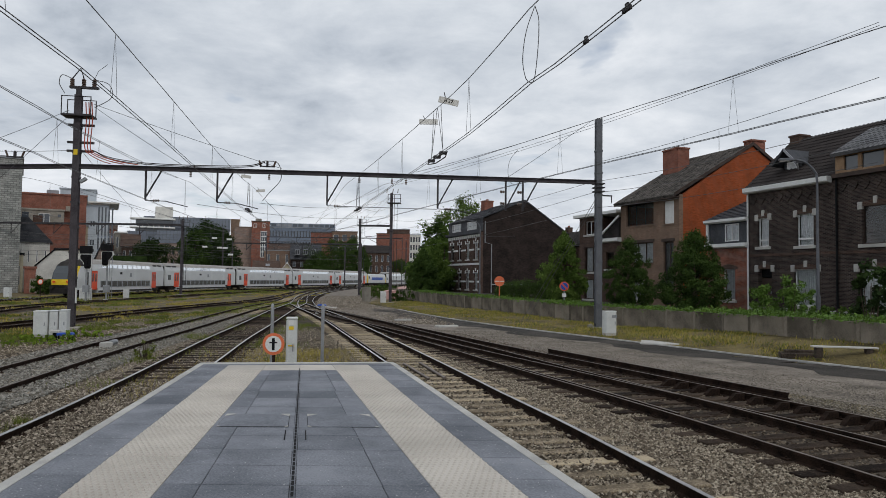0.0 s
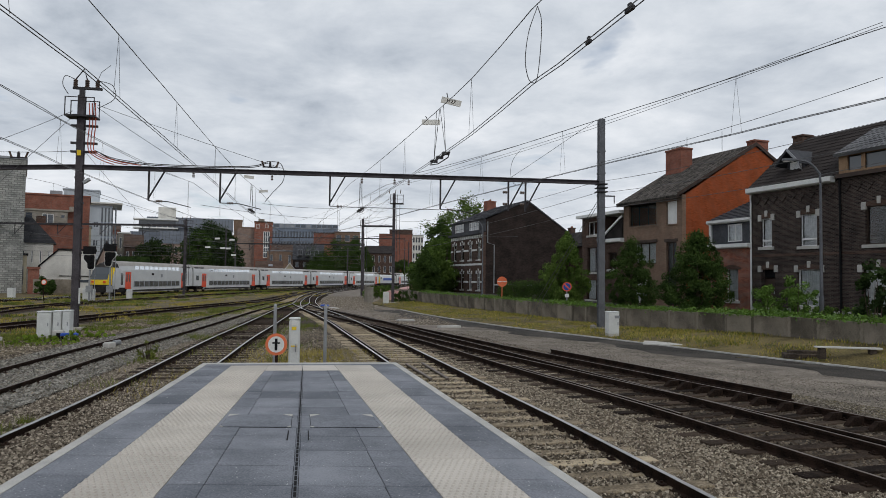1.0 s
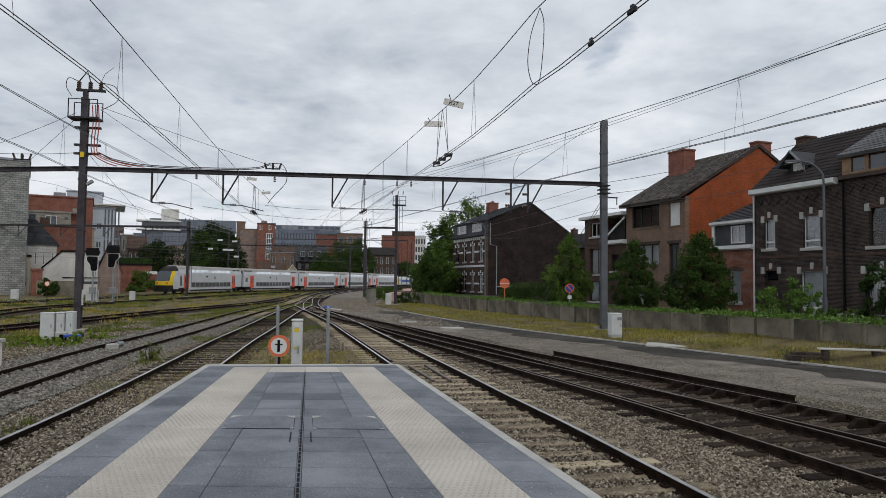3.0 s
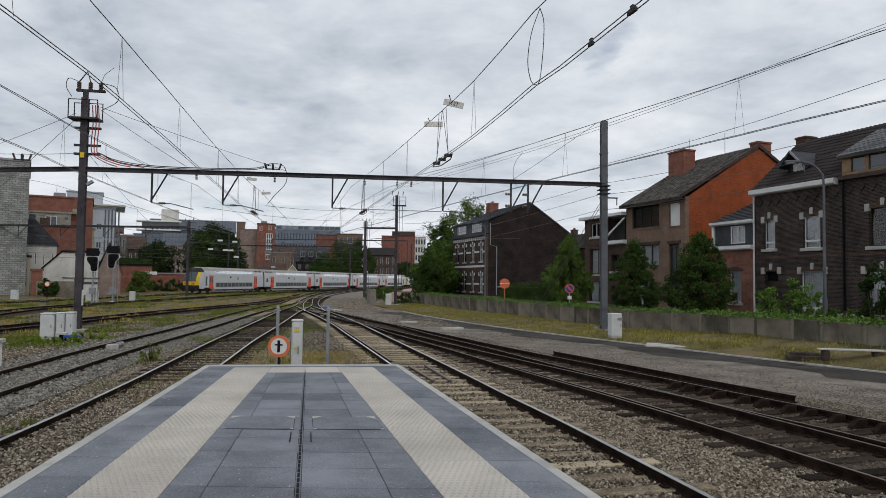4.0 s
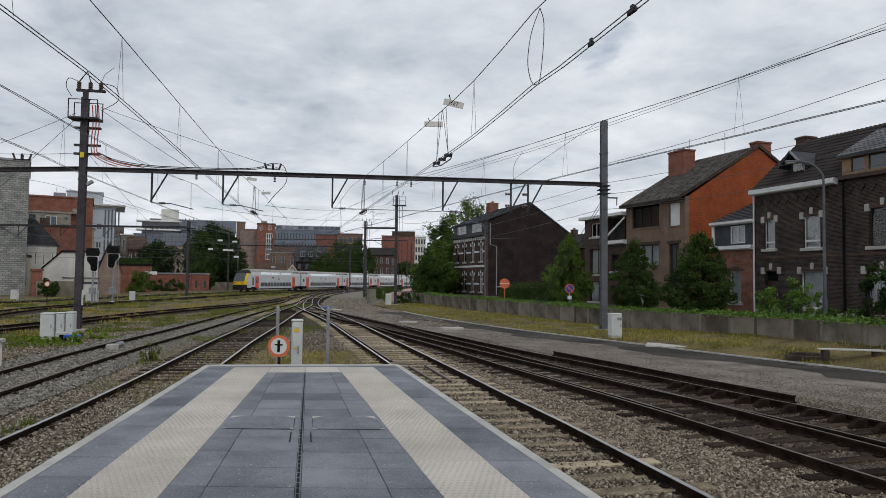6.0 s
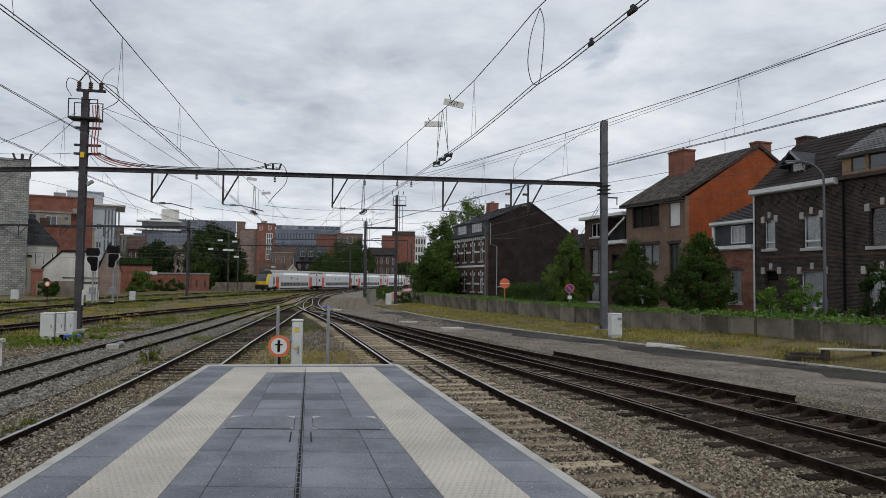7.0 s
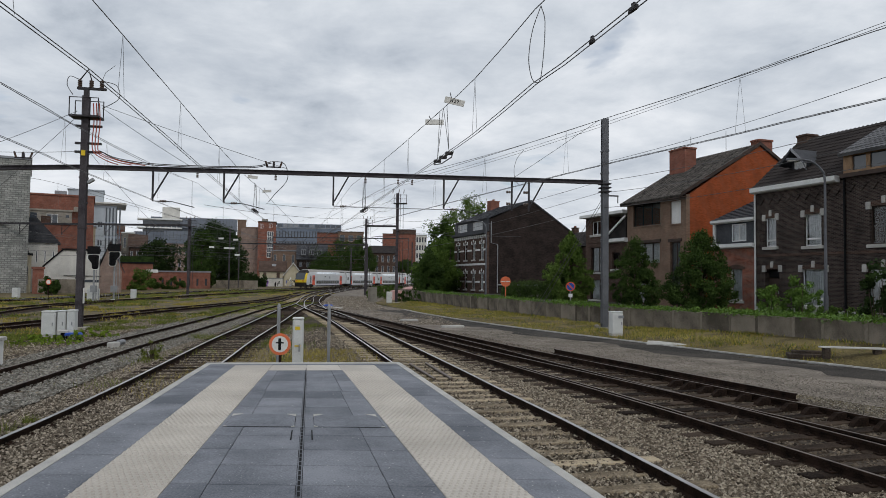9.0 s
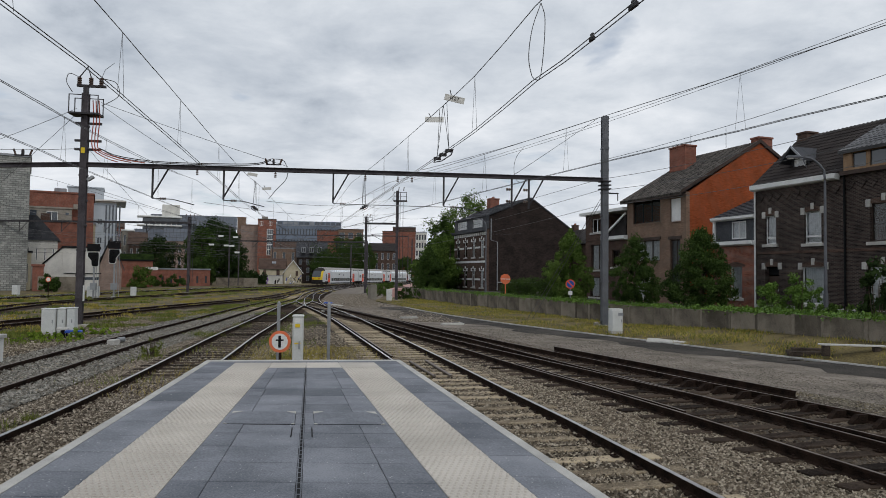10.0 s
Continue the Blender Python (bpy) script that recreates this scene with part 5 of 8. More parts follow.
def house_brown():
    tp = thing("brown_house", on_row(-18.65), FACADE, "dark brown house with a flat white-edged roof", "house")
    wins = [(.9, 2.3, 6.2, 7.3), (.8, 2.6, 3.2, 5.2), (3.9, 5.0, 3.4, 4.7), (.7, 2.8, 1.0, 2.6)]
    shell(tp, 5.9, 9.0, 5.5, "brickbrown", wins[1:], (4.5, 5.6, 5.5))
    for h in wins[1:]:
        window(tp, h, frame="darkframe", bars=(.6,), curtain=h[0] < 1)
    up = part("upper_storey", holed(Shape(), .0, 3.0, 5.52, 7.6, [wins[0]], .0, .3), M["brickbrown"], tp)
    part("upper_side", Shape().box(2.7, 3.0, .302, 6, 5.52, 7.6), M["brickbrown"], up)
    part("upper_side", Shape().box(.0, .3, .302, 6, 5.52, 7.6), M["brickbrown"], up)
    part("recessed_wall", Shape().box(3.002, 5.9, 1.8, 2.0, 5.52, 7.6), M["brickbrown"], up, "brown wall set back behind a sloping roof")
    window(tp, wins[0], bars=(.5,), curtain=False)
    part("flat_roof", Shape().bevel_box(-.3, 5.95, -.45, 6.2, 7.62, 7.86, .03), M["white"], tp, "flat roof with a white edge")
    gutter(tp, 2.8, 6.0, 5.45, .35)
    part("lean_roof", Shape().extrude([(3.05, 5.75), (5.88, 5.75), (5.88, 7.3)], "y", -.1, 1.78), M["tile"], tp, "dark tiled lean-to roof")
    part("verge", Shape().extrude([(2.95, 5.72), (5.9, 7.3), (5.9, 7.46), (2.95, 5.88)], "y", -.22, -.11), M["white"], tp, "white sloping verge board")
    tiled_roof(tp, 2.6, 5.9, 2.3, 7.9, 4.8, 9.7)
    tiled_roof(tp, -.1, 5.9, 9.3, 5.8, 4.8, 9.7)
    part("far_gable", Shape().extrude([(6.01, 5.6), (9, 5.6), (4.8, 9.6), (4.5, 9.3)], "x", .02, .3), M["brickbrown"], tp)
    return tp


def house_black():
    tp = thing("end_terrace_house", on_row(-50.0), FACADE, "sooty brick end house with a blank gable wall", "house")
    W = 10.3
    wins = []
    for i in range(4):
        c = 1.3 + i * 2.55
        wins += [(c - .5, c + .5, 4.75, 6.7), (c - .5, c + .5, 1.3, 3.3)]
    part("front_wall", holed(Shape(), 0, W, .3, 7.8, wins, 0, .3), M["brickbrown"], tp, "brown brick front with pale bands")
    part("side_wall", Shape().extrude([(.302, .3), (10.7, .3), (10.7, 8.1), (5.43, 11.5), (.302, 9.2)], "x", W - .3, W - .002), M["brickblack"], tp, "blank black brick gable")
    part("side_wall", Shape().extrude([(.302, .3), (10.7, .3), (10.7, 8.1), (5.43, 11.5), (.302, 9.2)], "x", .002, .3), M["brickblack"], tp)
    part("back_wall", Shape().box(.31, W - .31, 10.4, 10.69, .3, 8.1), M["brickblack"], tp)
    # added dark slab, so that the panes look into a dark room
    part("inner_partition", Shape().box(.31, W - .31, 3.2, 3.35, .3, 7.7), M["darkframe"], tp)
    for h in wins:
        window(tp, h, curtain=h[0] > 4, transom=.7)
        lintel(tp, h, block="white")
    part("stone_band", Shape().box(-.02, W, -.05, -.001, 4.1, 4.33), M["white"], tp, "pale stone band")
    stops = [-.02] + [1.3 + i * 2.55 + e for i in range(4) for e in (-.5, .5)] + [W]
    for z in (2.1, 5.75):
        for xa, xb in zip(stops[::2], stops[1::2]):
            part("stone_band", Shape().box(xa, xb, -.05, -.001, z, z + .2), M["white"], tp, "pale stone band")
    n = 16
    for i in range(n):
        a = i * W / n + .1
        part("corbel", Shape().box(a, a + .32, -.1, -.002, 7.2, 7.55), M["white"], tp)
    gutter(tp, -.1, W + .05, 7.6, .4, "slate", .3)
    part("mansard", holed(Shape(), 0, W, 7.92, 9.3, [(1.2, 4.2, 8.15, 9.1), (6.0, 9.0, 8.15, 9.1)], .02, .3), M["slate"], tp, "grey slate mansard")
    for a in (1.2, 6.0):
        window(tp, (a, a + 3.0, 8.15, 9.1), y=.04, bars=(.2, .4, .6, .8), curtain=True, sill=False)
    tiled_roof(tp, -.05, W + .1, -.15, 9.3, 5.43, 11.62, "slate")
    tiled_roof(tp, -.05, W + .1, 10.95, 8.0, 5.43, 11.62, "slate")
    chimney(tp, .4, 1.5, 4.2, 5.4, 10.8, 12.4, "brickfar")
    part("downpipe", Shape().tube([(W + .06, .5, 9.0), (W + .06, .5, 6.6), (W + .06, 1.3, 6.4), (W + .06, 1.3, 1.0)], .06, 8), M["galv"], tp)
    part("cable_trunk", Shape().tube([(W + .05, 1.3, 1.9), (W + .05, 6.5, 1.9)], .07, 6), M["galv"], tp)
    return tp


for build in (house_ornate, house_ornate_end, house_annex, house_orange, house_brown, house_black):
    build()

# low dark houses further along the street, seen between the larger ones
for u0, u1, z, yb in ((-52.0, -42.5, 6.2, 9), (-41.5, -33.0, 6.6, 8)):
    tp = thing("rear_house", on_row(u0, 13.0), FACADE, "dark brick house behind the street trees", "house")
    w = u1 - u0
    shell(tp, w, yb, z, "brickbrown", [(1.5, 2.6, 3, 4.5), (w - 3, w - 1.6, 3, 4.5)], (yb / 2, z + 2.6, z))
    tiled_roof(tp, -.1, w + .1, -.2, z - .05, yb / 2, z + 2.7)
    tiled_roof(tp, -.1, w + .1, yb + .2, z - .05, yb / 2, z + 2.7)
    chimney(tp, 1, 1.7, yb / 2 - .3, yb / 2 + .4, z + 2.2, z + 3.4, "brickbrown")
    chimney(tp, w - 2.5, w - 1.6, yb / 2 - .3, yb / 2 + .4, z + 2.2, z + 3.4, "brickbrown")


# ---------------- buildings of the town ----------------
def town(name, label, x0, x1, d, z1, mat, depth=8.0, rows=0, cols=0, wz=(0.55, 0.9), wx=0.55, roof="flat", trim=None, frame="frame", z0=-.6, turn=0.0, parapet="zinc", ridge=3.0):
    """A block facing the railway, with window rows cut as recessed frames and panes."""
    # the front stands square to the line of sight at its right-hand corner
    turn = math.atan2(-x1, d)
    c, s_ = math.cos(turn), math.sin(turn)
    w = (x1 - x0) / (c - x0 / d * s_)
    tp = thing(name, (x1 - w * c, d - w * s_, 0), math.degrees(turn), label, "building")
    holes = []
    if rows:
        sh = (z1 - max(z0, 0) - .6) / rows
        for r in range(rows):
            for c in range(cols):
                a = w * (c + .5 - wx / 2) / cols
                b = w * (c + .5 + wx / 2) / cols
                zz = max(z0, 0) + sh * r
                holes.append((a, b, zz + sh * (wz[0] - .28), zz + sh * wz[1]))
    part("front_wall", holed(Shape(), 0, w, z0, z1, holes, 0, .4), M[mat], tp)
    part("body", Shape().box(.002, w - .002, .402, depth, z0, z1 - .01), M[mat], tp)
    for h in holes:
        g = holed(Shape(), h[0], h[1], h[2], h[3], [(h[0] + .07, h[1] - .07, h[2] + .07, h[3] - .07)], .16, .24)
        wn_ = part("window", g, M[frame], tp)
        part("pane", Shape().box(h[0] + .01, h[1] - .01, .25, .28, h[2] + .01, h[3] - .01), M["farglass"], wn_)
    if roof == "flat":
        part("parapet", Shape().box(-.15, w + .15, -.15, depth + .1, z1, z1 + .3), M[parapet], tp)
    elif roof == "pitch":
        tiled_roof(tp, -.3, w + .3, -.4, z1 - .1, depth / 2, z1 + ridge, trim or "tile", .6)
        tiled_roof(tp, -.3, w + .3, depth + .4, z1 - .1, depth / 2, z1 + ridge, trim or "tile", .6)
        for xa in (.01, w - .31):
            part("gable", Shape().extrude([(.1, z1 - .1), (depth - .1, z1 - .1), (depth / 2, z1 + ridge - .15)], "x", xa, xa + .3), M[mat], tp)
    elif roof == "seam":
        # sloping metal roof with upright ribs, facing the railway
        part("roof", Shape().extrude([(-.3, z1 - .05), (depth * .6, z1 + ridge), (depth, z1 + ridge), (depth, z1 - .05)], "x", -.3, w + .3), M["seamroof"], tp, "grey standing-seam metal roof")
        k = int(w / 1.1)
        for i in range(k):
            xx = (i + .5) * w / k
            part("seam", Shape().extrude([(-.3, z1 - .02), (depth * .6, z1 + ridge + .03), (depth * .6, z1 + ridge + .12), (-.3, z1 + .1)], "x", xx - .05, xx + .05), M["slate"], tp)
    elif roof == "lean":
        part("roof", Shape().extrude([(-.3, z1 - .05), (w + .4, z1 - .05), (w * .35, z1 + ridge), (-.3, z1 + ridge)], "y", -.3, depth), M[trim or "tile"], tp, "dark slate roof sloping to one side")
    elif roof == "gable_front":
        part("gable", Shape().extrude([(0, z1), (w, z1), (w / 2, z1 + ridge)], "y", .001, .4), M[mat], tp)
        for s in (0, 1):
            a, b = (-.4, w / 2) if s == 0 else (w + .4, w / 2)
            part("roof", Shape().extrude([(a, z1 - .3), (b, z1 + ridge + .05), (b, z1 + ridge + .25), (a, z1 - .1)], "y", -.4, depth), M[trim or "tile"], tp)
    return tp


town("block_warehouse", "tall grey painted block building with a flat roof", -69.23, -59.90, 100, 19.24, "greyblock", 20, 0, 0)
lw = town("brick_apartment", "red brick apartment building with a flat roof", -77.40, -64.73, 128, 16.97, "brickfar", 16, parapet="brickfar")
wing = town("rendered_rear_wing", "grey rendered rear wing of the brick apartments", -75.17, -67.14, 125, 14.02, "concrete", 2.5, parapet="concrete")
part("wing_window", holed(Shape(), 2.9, 4.7, 11.7, 13.5, [(3.0, 3.7, 11.8, 13.4), (3.8, 4.6, 11.8, 13.4)], -.06, .05), M["frame"], wing, "white window frame")
for xa, xb, za, zb in ((3.0, 3.7, 11.8, 13.4), (3.8, 4.6, 11.8, 13.4), (.4, 1.4, 12.4, 13.6), (5.9, 6.4, 12.9, 13.4)):
    part("wing_pane", Shape().box(xa, xb, -.03, -.004, za, zb), M["farglass"], wing)
part("stack", Shape().bevel_box(7.1, 7.8, .3, 1.2, 14.1, 15.0, .04), M["concrete"], wing)
town("brick_annex", "plain red brick annex with a flat roof", -69.92, -63.29, 120, 11.22, "brickfar", 4, parapet="brickfar")
town("rendered_house", "white rendered house with a dark slate roof", -66.51, -61.16, 110, 7.72, "offwhite", 8, 2, 4, wx=.22, wz=(.55, .8), roof="lean", trim="slate", ridge=11.75-7.90)
an = town("low_extension", "white low extension with a sloping roof edge", -58.14, -52.46, 106, 6.36, "offwhite", 6, 0, 0, roof="flat", parapet="black")
part("lean_wall", Shape().extrude([(-2.3, -.6), (-.01, -.6), (-.01, 6.3), (-2.3, 4.0)], "y", .02, 5.9), M["offwhite"], an, "white wall below a sloping verge")
part("verge", Shape().extrude([(-2.6, 3.7), (.0, 6.3), (.0, 6.6), (-2.6, 4.0)], "y", -.1, 6.0), M["black"], an, "dark sloping verge")
part("slot_window", Shape().box(.8, 5.0, -.03, -.004, 1.6, 2.0), M["farglass"], an)
part("gutter_rail", Shape().box(.2, 5.2, -.12, -.004, 2.5, 2.62), M["black"], an)
tw = town("tower_block", "pale blue-grey tower block with tall dark window strips", -76.18, -70.94, 150, 17.66, "paleblue", 14, 0, 0, parapet="offwhite")
part("roof_slab", Shape().bevel_box(-.5, 6.6, -.9, 14.4, 17.97, 18.3, .05), M["offwhite"], tw, "pale overhanging roof slab")
for k in range(5):
    st_ = part("window_strip", Shape().box(2.55 + k * .66, 2.86 + k * .66, -.04, -.004, 1.5, 17.2), M["farglass"], tw, "tall dark window strip")
    for z in (4.6, 7.6, 10.6, 13.6):
        part("spandrel", Shape().box(2.56 + k * .66, 2.85 + k * .66, -.06, -.041, z, z + .5), M["bluefacade"], st_)
for z in (5.0, 9.0, 13.0):
    for xa in (1.15, 1.62):
        part("small_window", Shape().box(xa, xa + .33, -.03, -.004, z, z + 1.1), M["farglass"], tw)
part("corner_pipe", Shape().tube([(.2, -.1, 0), (.2, -.1, 17.4)], .09, 6), M["steel"], tw)
part("lift_house", Shape().box(-4.8, 2.0, 2.0, 10, 18.3, 20.9).bevel_box(-5.0, 2.2, 1.8, 10.2, 20.9, 21.15, .05), M["paleblue"], tw, "pale roof housing")
town("gabled_brick_house", "pale pink brick house with a steep gable", -53.65, -49.97, 108, 3.36, "brickpink", 12, 0, 0, roof="gable_front", trim="slate", ridge=4.6)
town("red_terrace", "narrow red brick terraced house", -81.48, -79.45, 172, 14.0, "brickfar", 9, 3, 2, wx=.4, roof="pitch", trim="browntile", ridge=1.6)
town("grey_terrace", "grey rendered terraced house with white eaves", -79.4, -76.3, 171, 13.0, "concrete", 9, 3, 2, wx=.42, roof="flat", parapet="white")
town("tiled_terrace", "terraced house with a brown tiled roof", -76.25, -71.9, 168, 9.6, "brickbrown", 9, 2, 3, wx=.45, roof="pitch", trim="browntile", ridge=3.2)
for k in range(3):
    bal = thing("balcony", (-79.0 + k * 2.3, 165.5, 7.2 - k * .9), 25, "grey balcony with a white edge on the terraced houses", "balcony")
    part("slab", Shape().box(0, 2.2, 0, 1.2, 0, .25), M["white"], bal)
    for i in range(8):
        part("bar", Shape().box(.05 + i * .3, .1 + i * .3, 0, .05, .25, 1.2), M["steel"], bal)
    part("handrail", Shape().box(0, 2.2, -.02, .06, 1.2, 1.28), M["steel"], bal)
    part("bracket", Shape().box(.1, 2.1, 1.2, 5.0, .0, .2), M["concrete"], bal)
town("brick_shed", "long low red brick shed with a flat roof", -64.29, -50.94, 152, 3.50, "brickfar", 12, 1, 7, wx=.25, wz=(.5, .75), frame="darkframe")
hl = town("brick_hall", "low dark red brick hall beside the line", -63.34, -56.44, 135, 5.0, "brickfar", 10, 0, 0, parapet="black")
part("sign_board", Shape().bevel_box(5.0, 7.2, -.2, -.05, 3.3, 3.9, .03), M["white"], hl, "blank white sign board")
part("roof_screen", Shape().box(.3, 6.4, .3, .4, 5.29, 6.4), M["leaf"], hl, "dark green screen along the roof edge")
md = town("office_block", "brick office building under a steep grey metal roof", -100.96, -89.18, 250, 14.2, "brickpink", 14, 3, 5, wx=.4, frame="frame", roof="seam", ridge=4.9)
town("office_wing", "office wing under a dark metal roof", -113.97, -101.2, 255, 13.9, "brickpink", 14, 0, 0, roof="seam", ridge=5.2)
town("upper_office", "long upper office storeys under a grey metal roof", -118.4, -83.3, 278, 21.4, "seamroof", 16, 0, 0, roof="seam", ridge=4.9)
up = town("glazed_office", "white office building with rounded glazed storeys", -115.9, -103.3, 268, 24.3, "offwhite", 20, 2, 6, wx=.86, wz=(.62, .86), frame="darkframe", parapet="white")
for z in (20.6, 23.9):
    part("eave_slab", Shape().bevel_box(-2.4, 13.5, -2.6, 4, z, z + .5, .1), M["white"], up, "white projecting slab")
    part("window_band", Shape().box(-.5, 12.6, -.5, .1, z - 1.9, z - .2), M["farglass"], up)
part("roof_plant", Shape().bevel_box(6.2, 12.6, 3, 14, 24.5, 29.3, .1), M["offwhite"], up, "pale roof housing")
town("tall_brick_block", "pale brown brick apartment block", -70.78, -64.69, 242, 19.64, "brickpink", 14, 0, 0, parapet="bricktan")
town("brick_cap_block", "brown brick block behind the tall apartments", -84.9, -81.4, 285, 25.7, "bricktan", 10, 0, 0, parapet="bricktan")
stt = town("stair_tower", "red brick tower with a glazed white window strip", -63.81, -57.62, 238, 21.37, "brickfar", 12, 0, 0, parapet="brickbrown")
part("glazed_strip", holed(Shape(), 3.0, 5.1, 9.2, 18.2, [(3.15 + i * .66, 3.67 + i * .66, 9.4 + j * 1.77, 10.95 + j * 1.77) for i in range(3) for j in range(5)], -.12, .02), M["frame"], stt, "white glazing bars")
part("strip_glass", Shape().box(3.05, 5.05, -.05, -.004, 9.3, 18.1), M["farglass"], stt)
for xa, za in ((.6, 4.2), (2.0, 4.2), (3.6, 4.2), (.6, 19.2), (3.6, 19.4)):
    part("small_window", holed(Shape(), xa, xa + 1.1, za, za + 1.5, [(xa + .1, xa + .5, za + .1, za + 1.4), (xa + .6, xa + 1.0, za + .1, za + 1.4)], -.06, .02), M["frame"], stt)
part("roof_hut", Shape().box(1.2, 3.2, 2, 5, 21.6, 22.6), M["concrete"], stt)
bo = town("blue_office", "long blue-grey office block with window rows", -73.12, -44.6, 300, 23.6, "bluefacade", 20, 5, 22, wx=.5, wz=(.6, .86), frame="bluefacade")
part("penthouse", Shape().box(.5, 28, 1.5, 12, 23.9, 25.7), M["bluefacade"], bo, "set-back glazed top storey")
for k in range(12):
    part("penthouse_pane", Shape().box(1.0 + k * 2.25, 2.9 + k * 2.25, 1.44, 1.495, 24.2, 25.4), M["zinc" if k in (1, 2, 3, 6) else "farglass"], bo)
town("brick_workshop", "plain orange brick side wall of the flats", -49.72, -40.6, 272, 19.94, "brickfar", 18, parapet="brickbrown")
bf = town("balcony_flats", "tan brick flats with wide windows and balconies", -40.93, -31.13, 268, 20.2, "bricktan", 10, 5, 3, wx=.6, wz=(.55, .88), frame="frame", parapet="brickbrown")
for z in (8.6, 12.4, 16.2):
    bc = part("balcony", Shape().box(3.2, 9.6, -1.2, -.004, z, z + .2), M["brickbrown"], bf, "balcony with a dark railing")
    for i in range(16):
        part("bar", Shape().box(3.25 + i * .42, 3.3 + i * .42, -1.2, -1.12, z + .2, z + 1.1), M["steel"], bc)
    part("handrail", Shape().box(3.2, 9.6, -1.22, -1.1, z + 1.1, z + 1.2), M["steel"], bc)
town("brown_terrace", "brown brick building with a flat tiled roof", -56.9, -47.6, 235, 11.4, "brickbrown", 9, 2, 5, wx=.35, roof="pitch", trim="browntile", ridge=2.6)
town("slate_terrace", "dark terraced houses with steep slate roofs and dormers", -48.2, -38.4, 228, 8.6, "brickblack", 9, 3, 4, wx=.4, frame="zinc", roof="pitch", trim="slate", ridge=5.0)
for k in range(3):
    dmr = thing("roof_dormer", (-46.2 + k * 2.6, 225.2, 9.6), 11, "dark dormer with a grey frame on the slate roof", "dormer")
    part("cheek", Shape().box(0, 1.5, .06, 3, 0, 1.8), M["slate"], dmr)
    part("frame", holed(Shape(), 0, 1.5, 0, 1.8, [(.15, .68, .2, 1.6), (.82, 1.35, .2, 1.6)], 0, .06), M["zinc"], dmr)
town("rear_brick_building", "brown brick rear building below the tower", -57.85, -45.80, 232, 11.27, "bricktan", 8, 2, 4, wx=.3)
town("dark_terrace", "dark brick houses beyond the tracks", -28.12, -17.57, 260, 12.13, "brickbrown", 14, 3, 5, wx=.4, roof="pitch", ridge=3)
town("brick_flats", "red brick flats with a white side front", -29.2, -13.4, 330, 23.6, "brickfar", 16, 0, 0, parapet="brickbrown")
town("flats_attic", "set-back dark top storey of the brick flats", -24.6, -13.6, 334, 26.0, "brickbrown", 8, 0, 0)
town("white_flats", "white apartment front with window rows", -13.3, -8.2, 329, 23.2, "offwhite", 16, 6, 4, wx=.6, frame="darkframe")
town("pale_penthouse", "pale rooftop extension above the dark houses", -31.7, -22.6, 300, 15.2, "zinc", 8, 1, 5, wx=.6, wz=(.7, .9))
gh = town("graffiti_house", "cream rendered railway house covered with graffiti", -46.97, -41.8, 205, 3.3, "cream", 8, 0, 0, roof="gable_front", trim="browntile", ridge=3.5, z0=-1.2)
part("side_wing", Shape().box(-7.0, -.02, .8, 7.0, -1.2, 4.4), M["cream"], gh, "cream side wing")
tiled_roof(gh, -7.4, .6, .3, 4.3, 3.9, 7.5, "browntile", .5)
tiled_roof(gh, -7.4, .6, 7.5, 4.3, 3.9, 7.5, "browntile", .5)
part("roof_light", Shape().extrude([(1.9, 5.85), (2.6, 6.45), (2.55, 6.55), (1.85, 5.95)], "x", -3.6, -2.4), M["zinc"], gh)
for xa in (-6.0, -2.2):
    part("boarded_window", Shape().box(xa, xa + .9, .74, .798, 2.4, 4.0), M["browntile"], gh)
part("boarded_window", Shape().box(3.3, 4.0, -.06, -.004, 2.3, 3.8), M["browntile"], gh)
for a, b in ((-.4, 2.58), (5.57, 2.58)):
    part("barge_board", Shape().extrude([(a, 2.9), (b, 6.75), (b, 7.05), (a, 3.2)], "y", -.5, -.4), M["white"], gh, "white barge board")
grf = random.Random(12)
for k in range(26):
    x, z, c = grf.uniform(.4, 4.9), grf.uniform(-.6, 2.6), grf.choice(["black", "black", "white", "bluefacade", "blue"])
    a, l = grf.uniform(.4, 2.6), grf.uniform(.5, 1.3)
    dx, dz = math.cos(a) * l / 2, math.sin(a) * l / 2
    part("graffiti_bar", Shape().extrude([(x - dx - .1, z - dz), (x - dx + .1, z - dz), (x + dx + .14, z + dz), (x + dx - .14, z + dz)], "y", -.03, -.01), M[c], gh)
kiosk = thing("relay_hut", (-54.0, 198, -.7), 10, "white relay hut covered with purple graffiti", "hut")
part("body", Shape().bevel_box(0, 8.0, 0, 3, 0, 3.0, .08), M["offwhite"], kiosk)
part("roof_edge", Shape().bevel_box(-.15, 8.15, -.15, 3.15, 3.0, 3.15, .04), M["zinc"], kiosk)
part("metal_door", Shape().box(.3, 2.6, -.05, -.005, .1, 2.8), M["zinc"], kiosk)
for k in range(14):
    x, z, c = (3.1 if k < 8 else 5.8) + grf.uniform(0, 1.3), grf.uniform(.5, 2.1), "violet" if k < 8 else "black"
    part("graffiti_bar", Shape().extrude([(x - .1, z - .4), (x + .14, z - .35), (x + .3 * grf.uniform(-1, 1) + .1, z + .5), (x - .12, z + .45)], "y", -.03, -.005), M[c], kiosk)
town("porch_house", "small cream house with a flat dark porch roof", -65.13, -61.10, 103, 5.53, "cream", 4, 1, 3, wx=.35, wz=(.5, .8), parapet="black")
town("brick_shed_small", "small ruinous red brick shed", -57.93, -56.33, 98, 3.49, "brickfar", 3, parapet="brickfar")
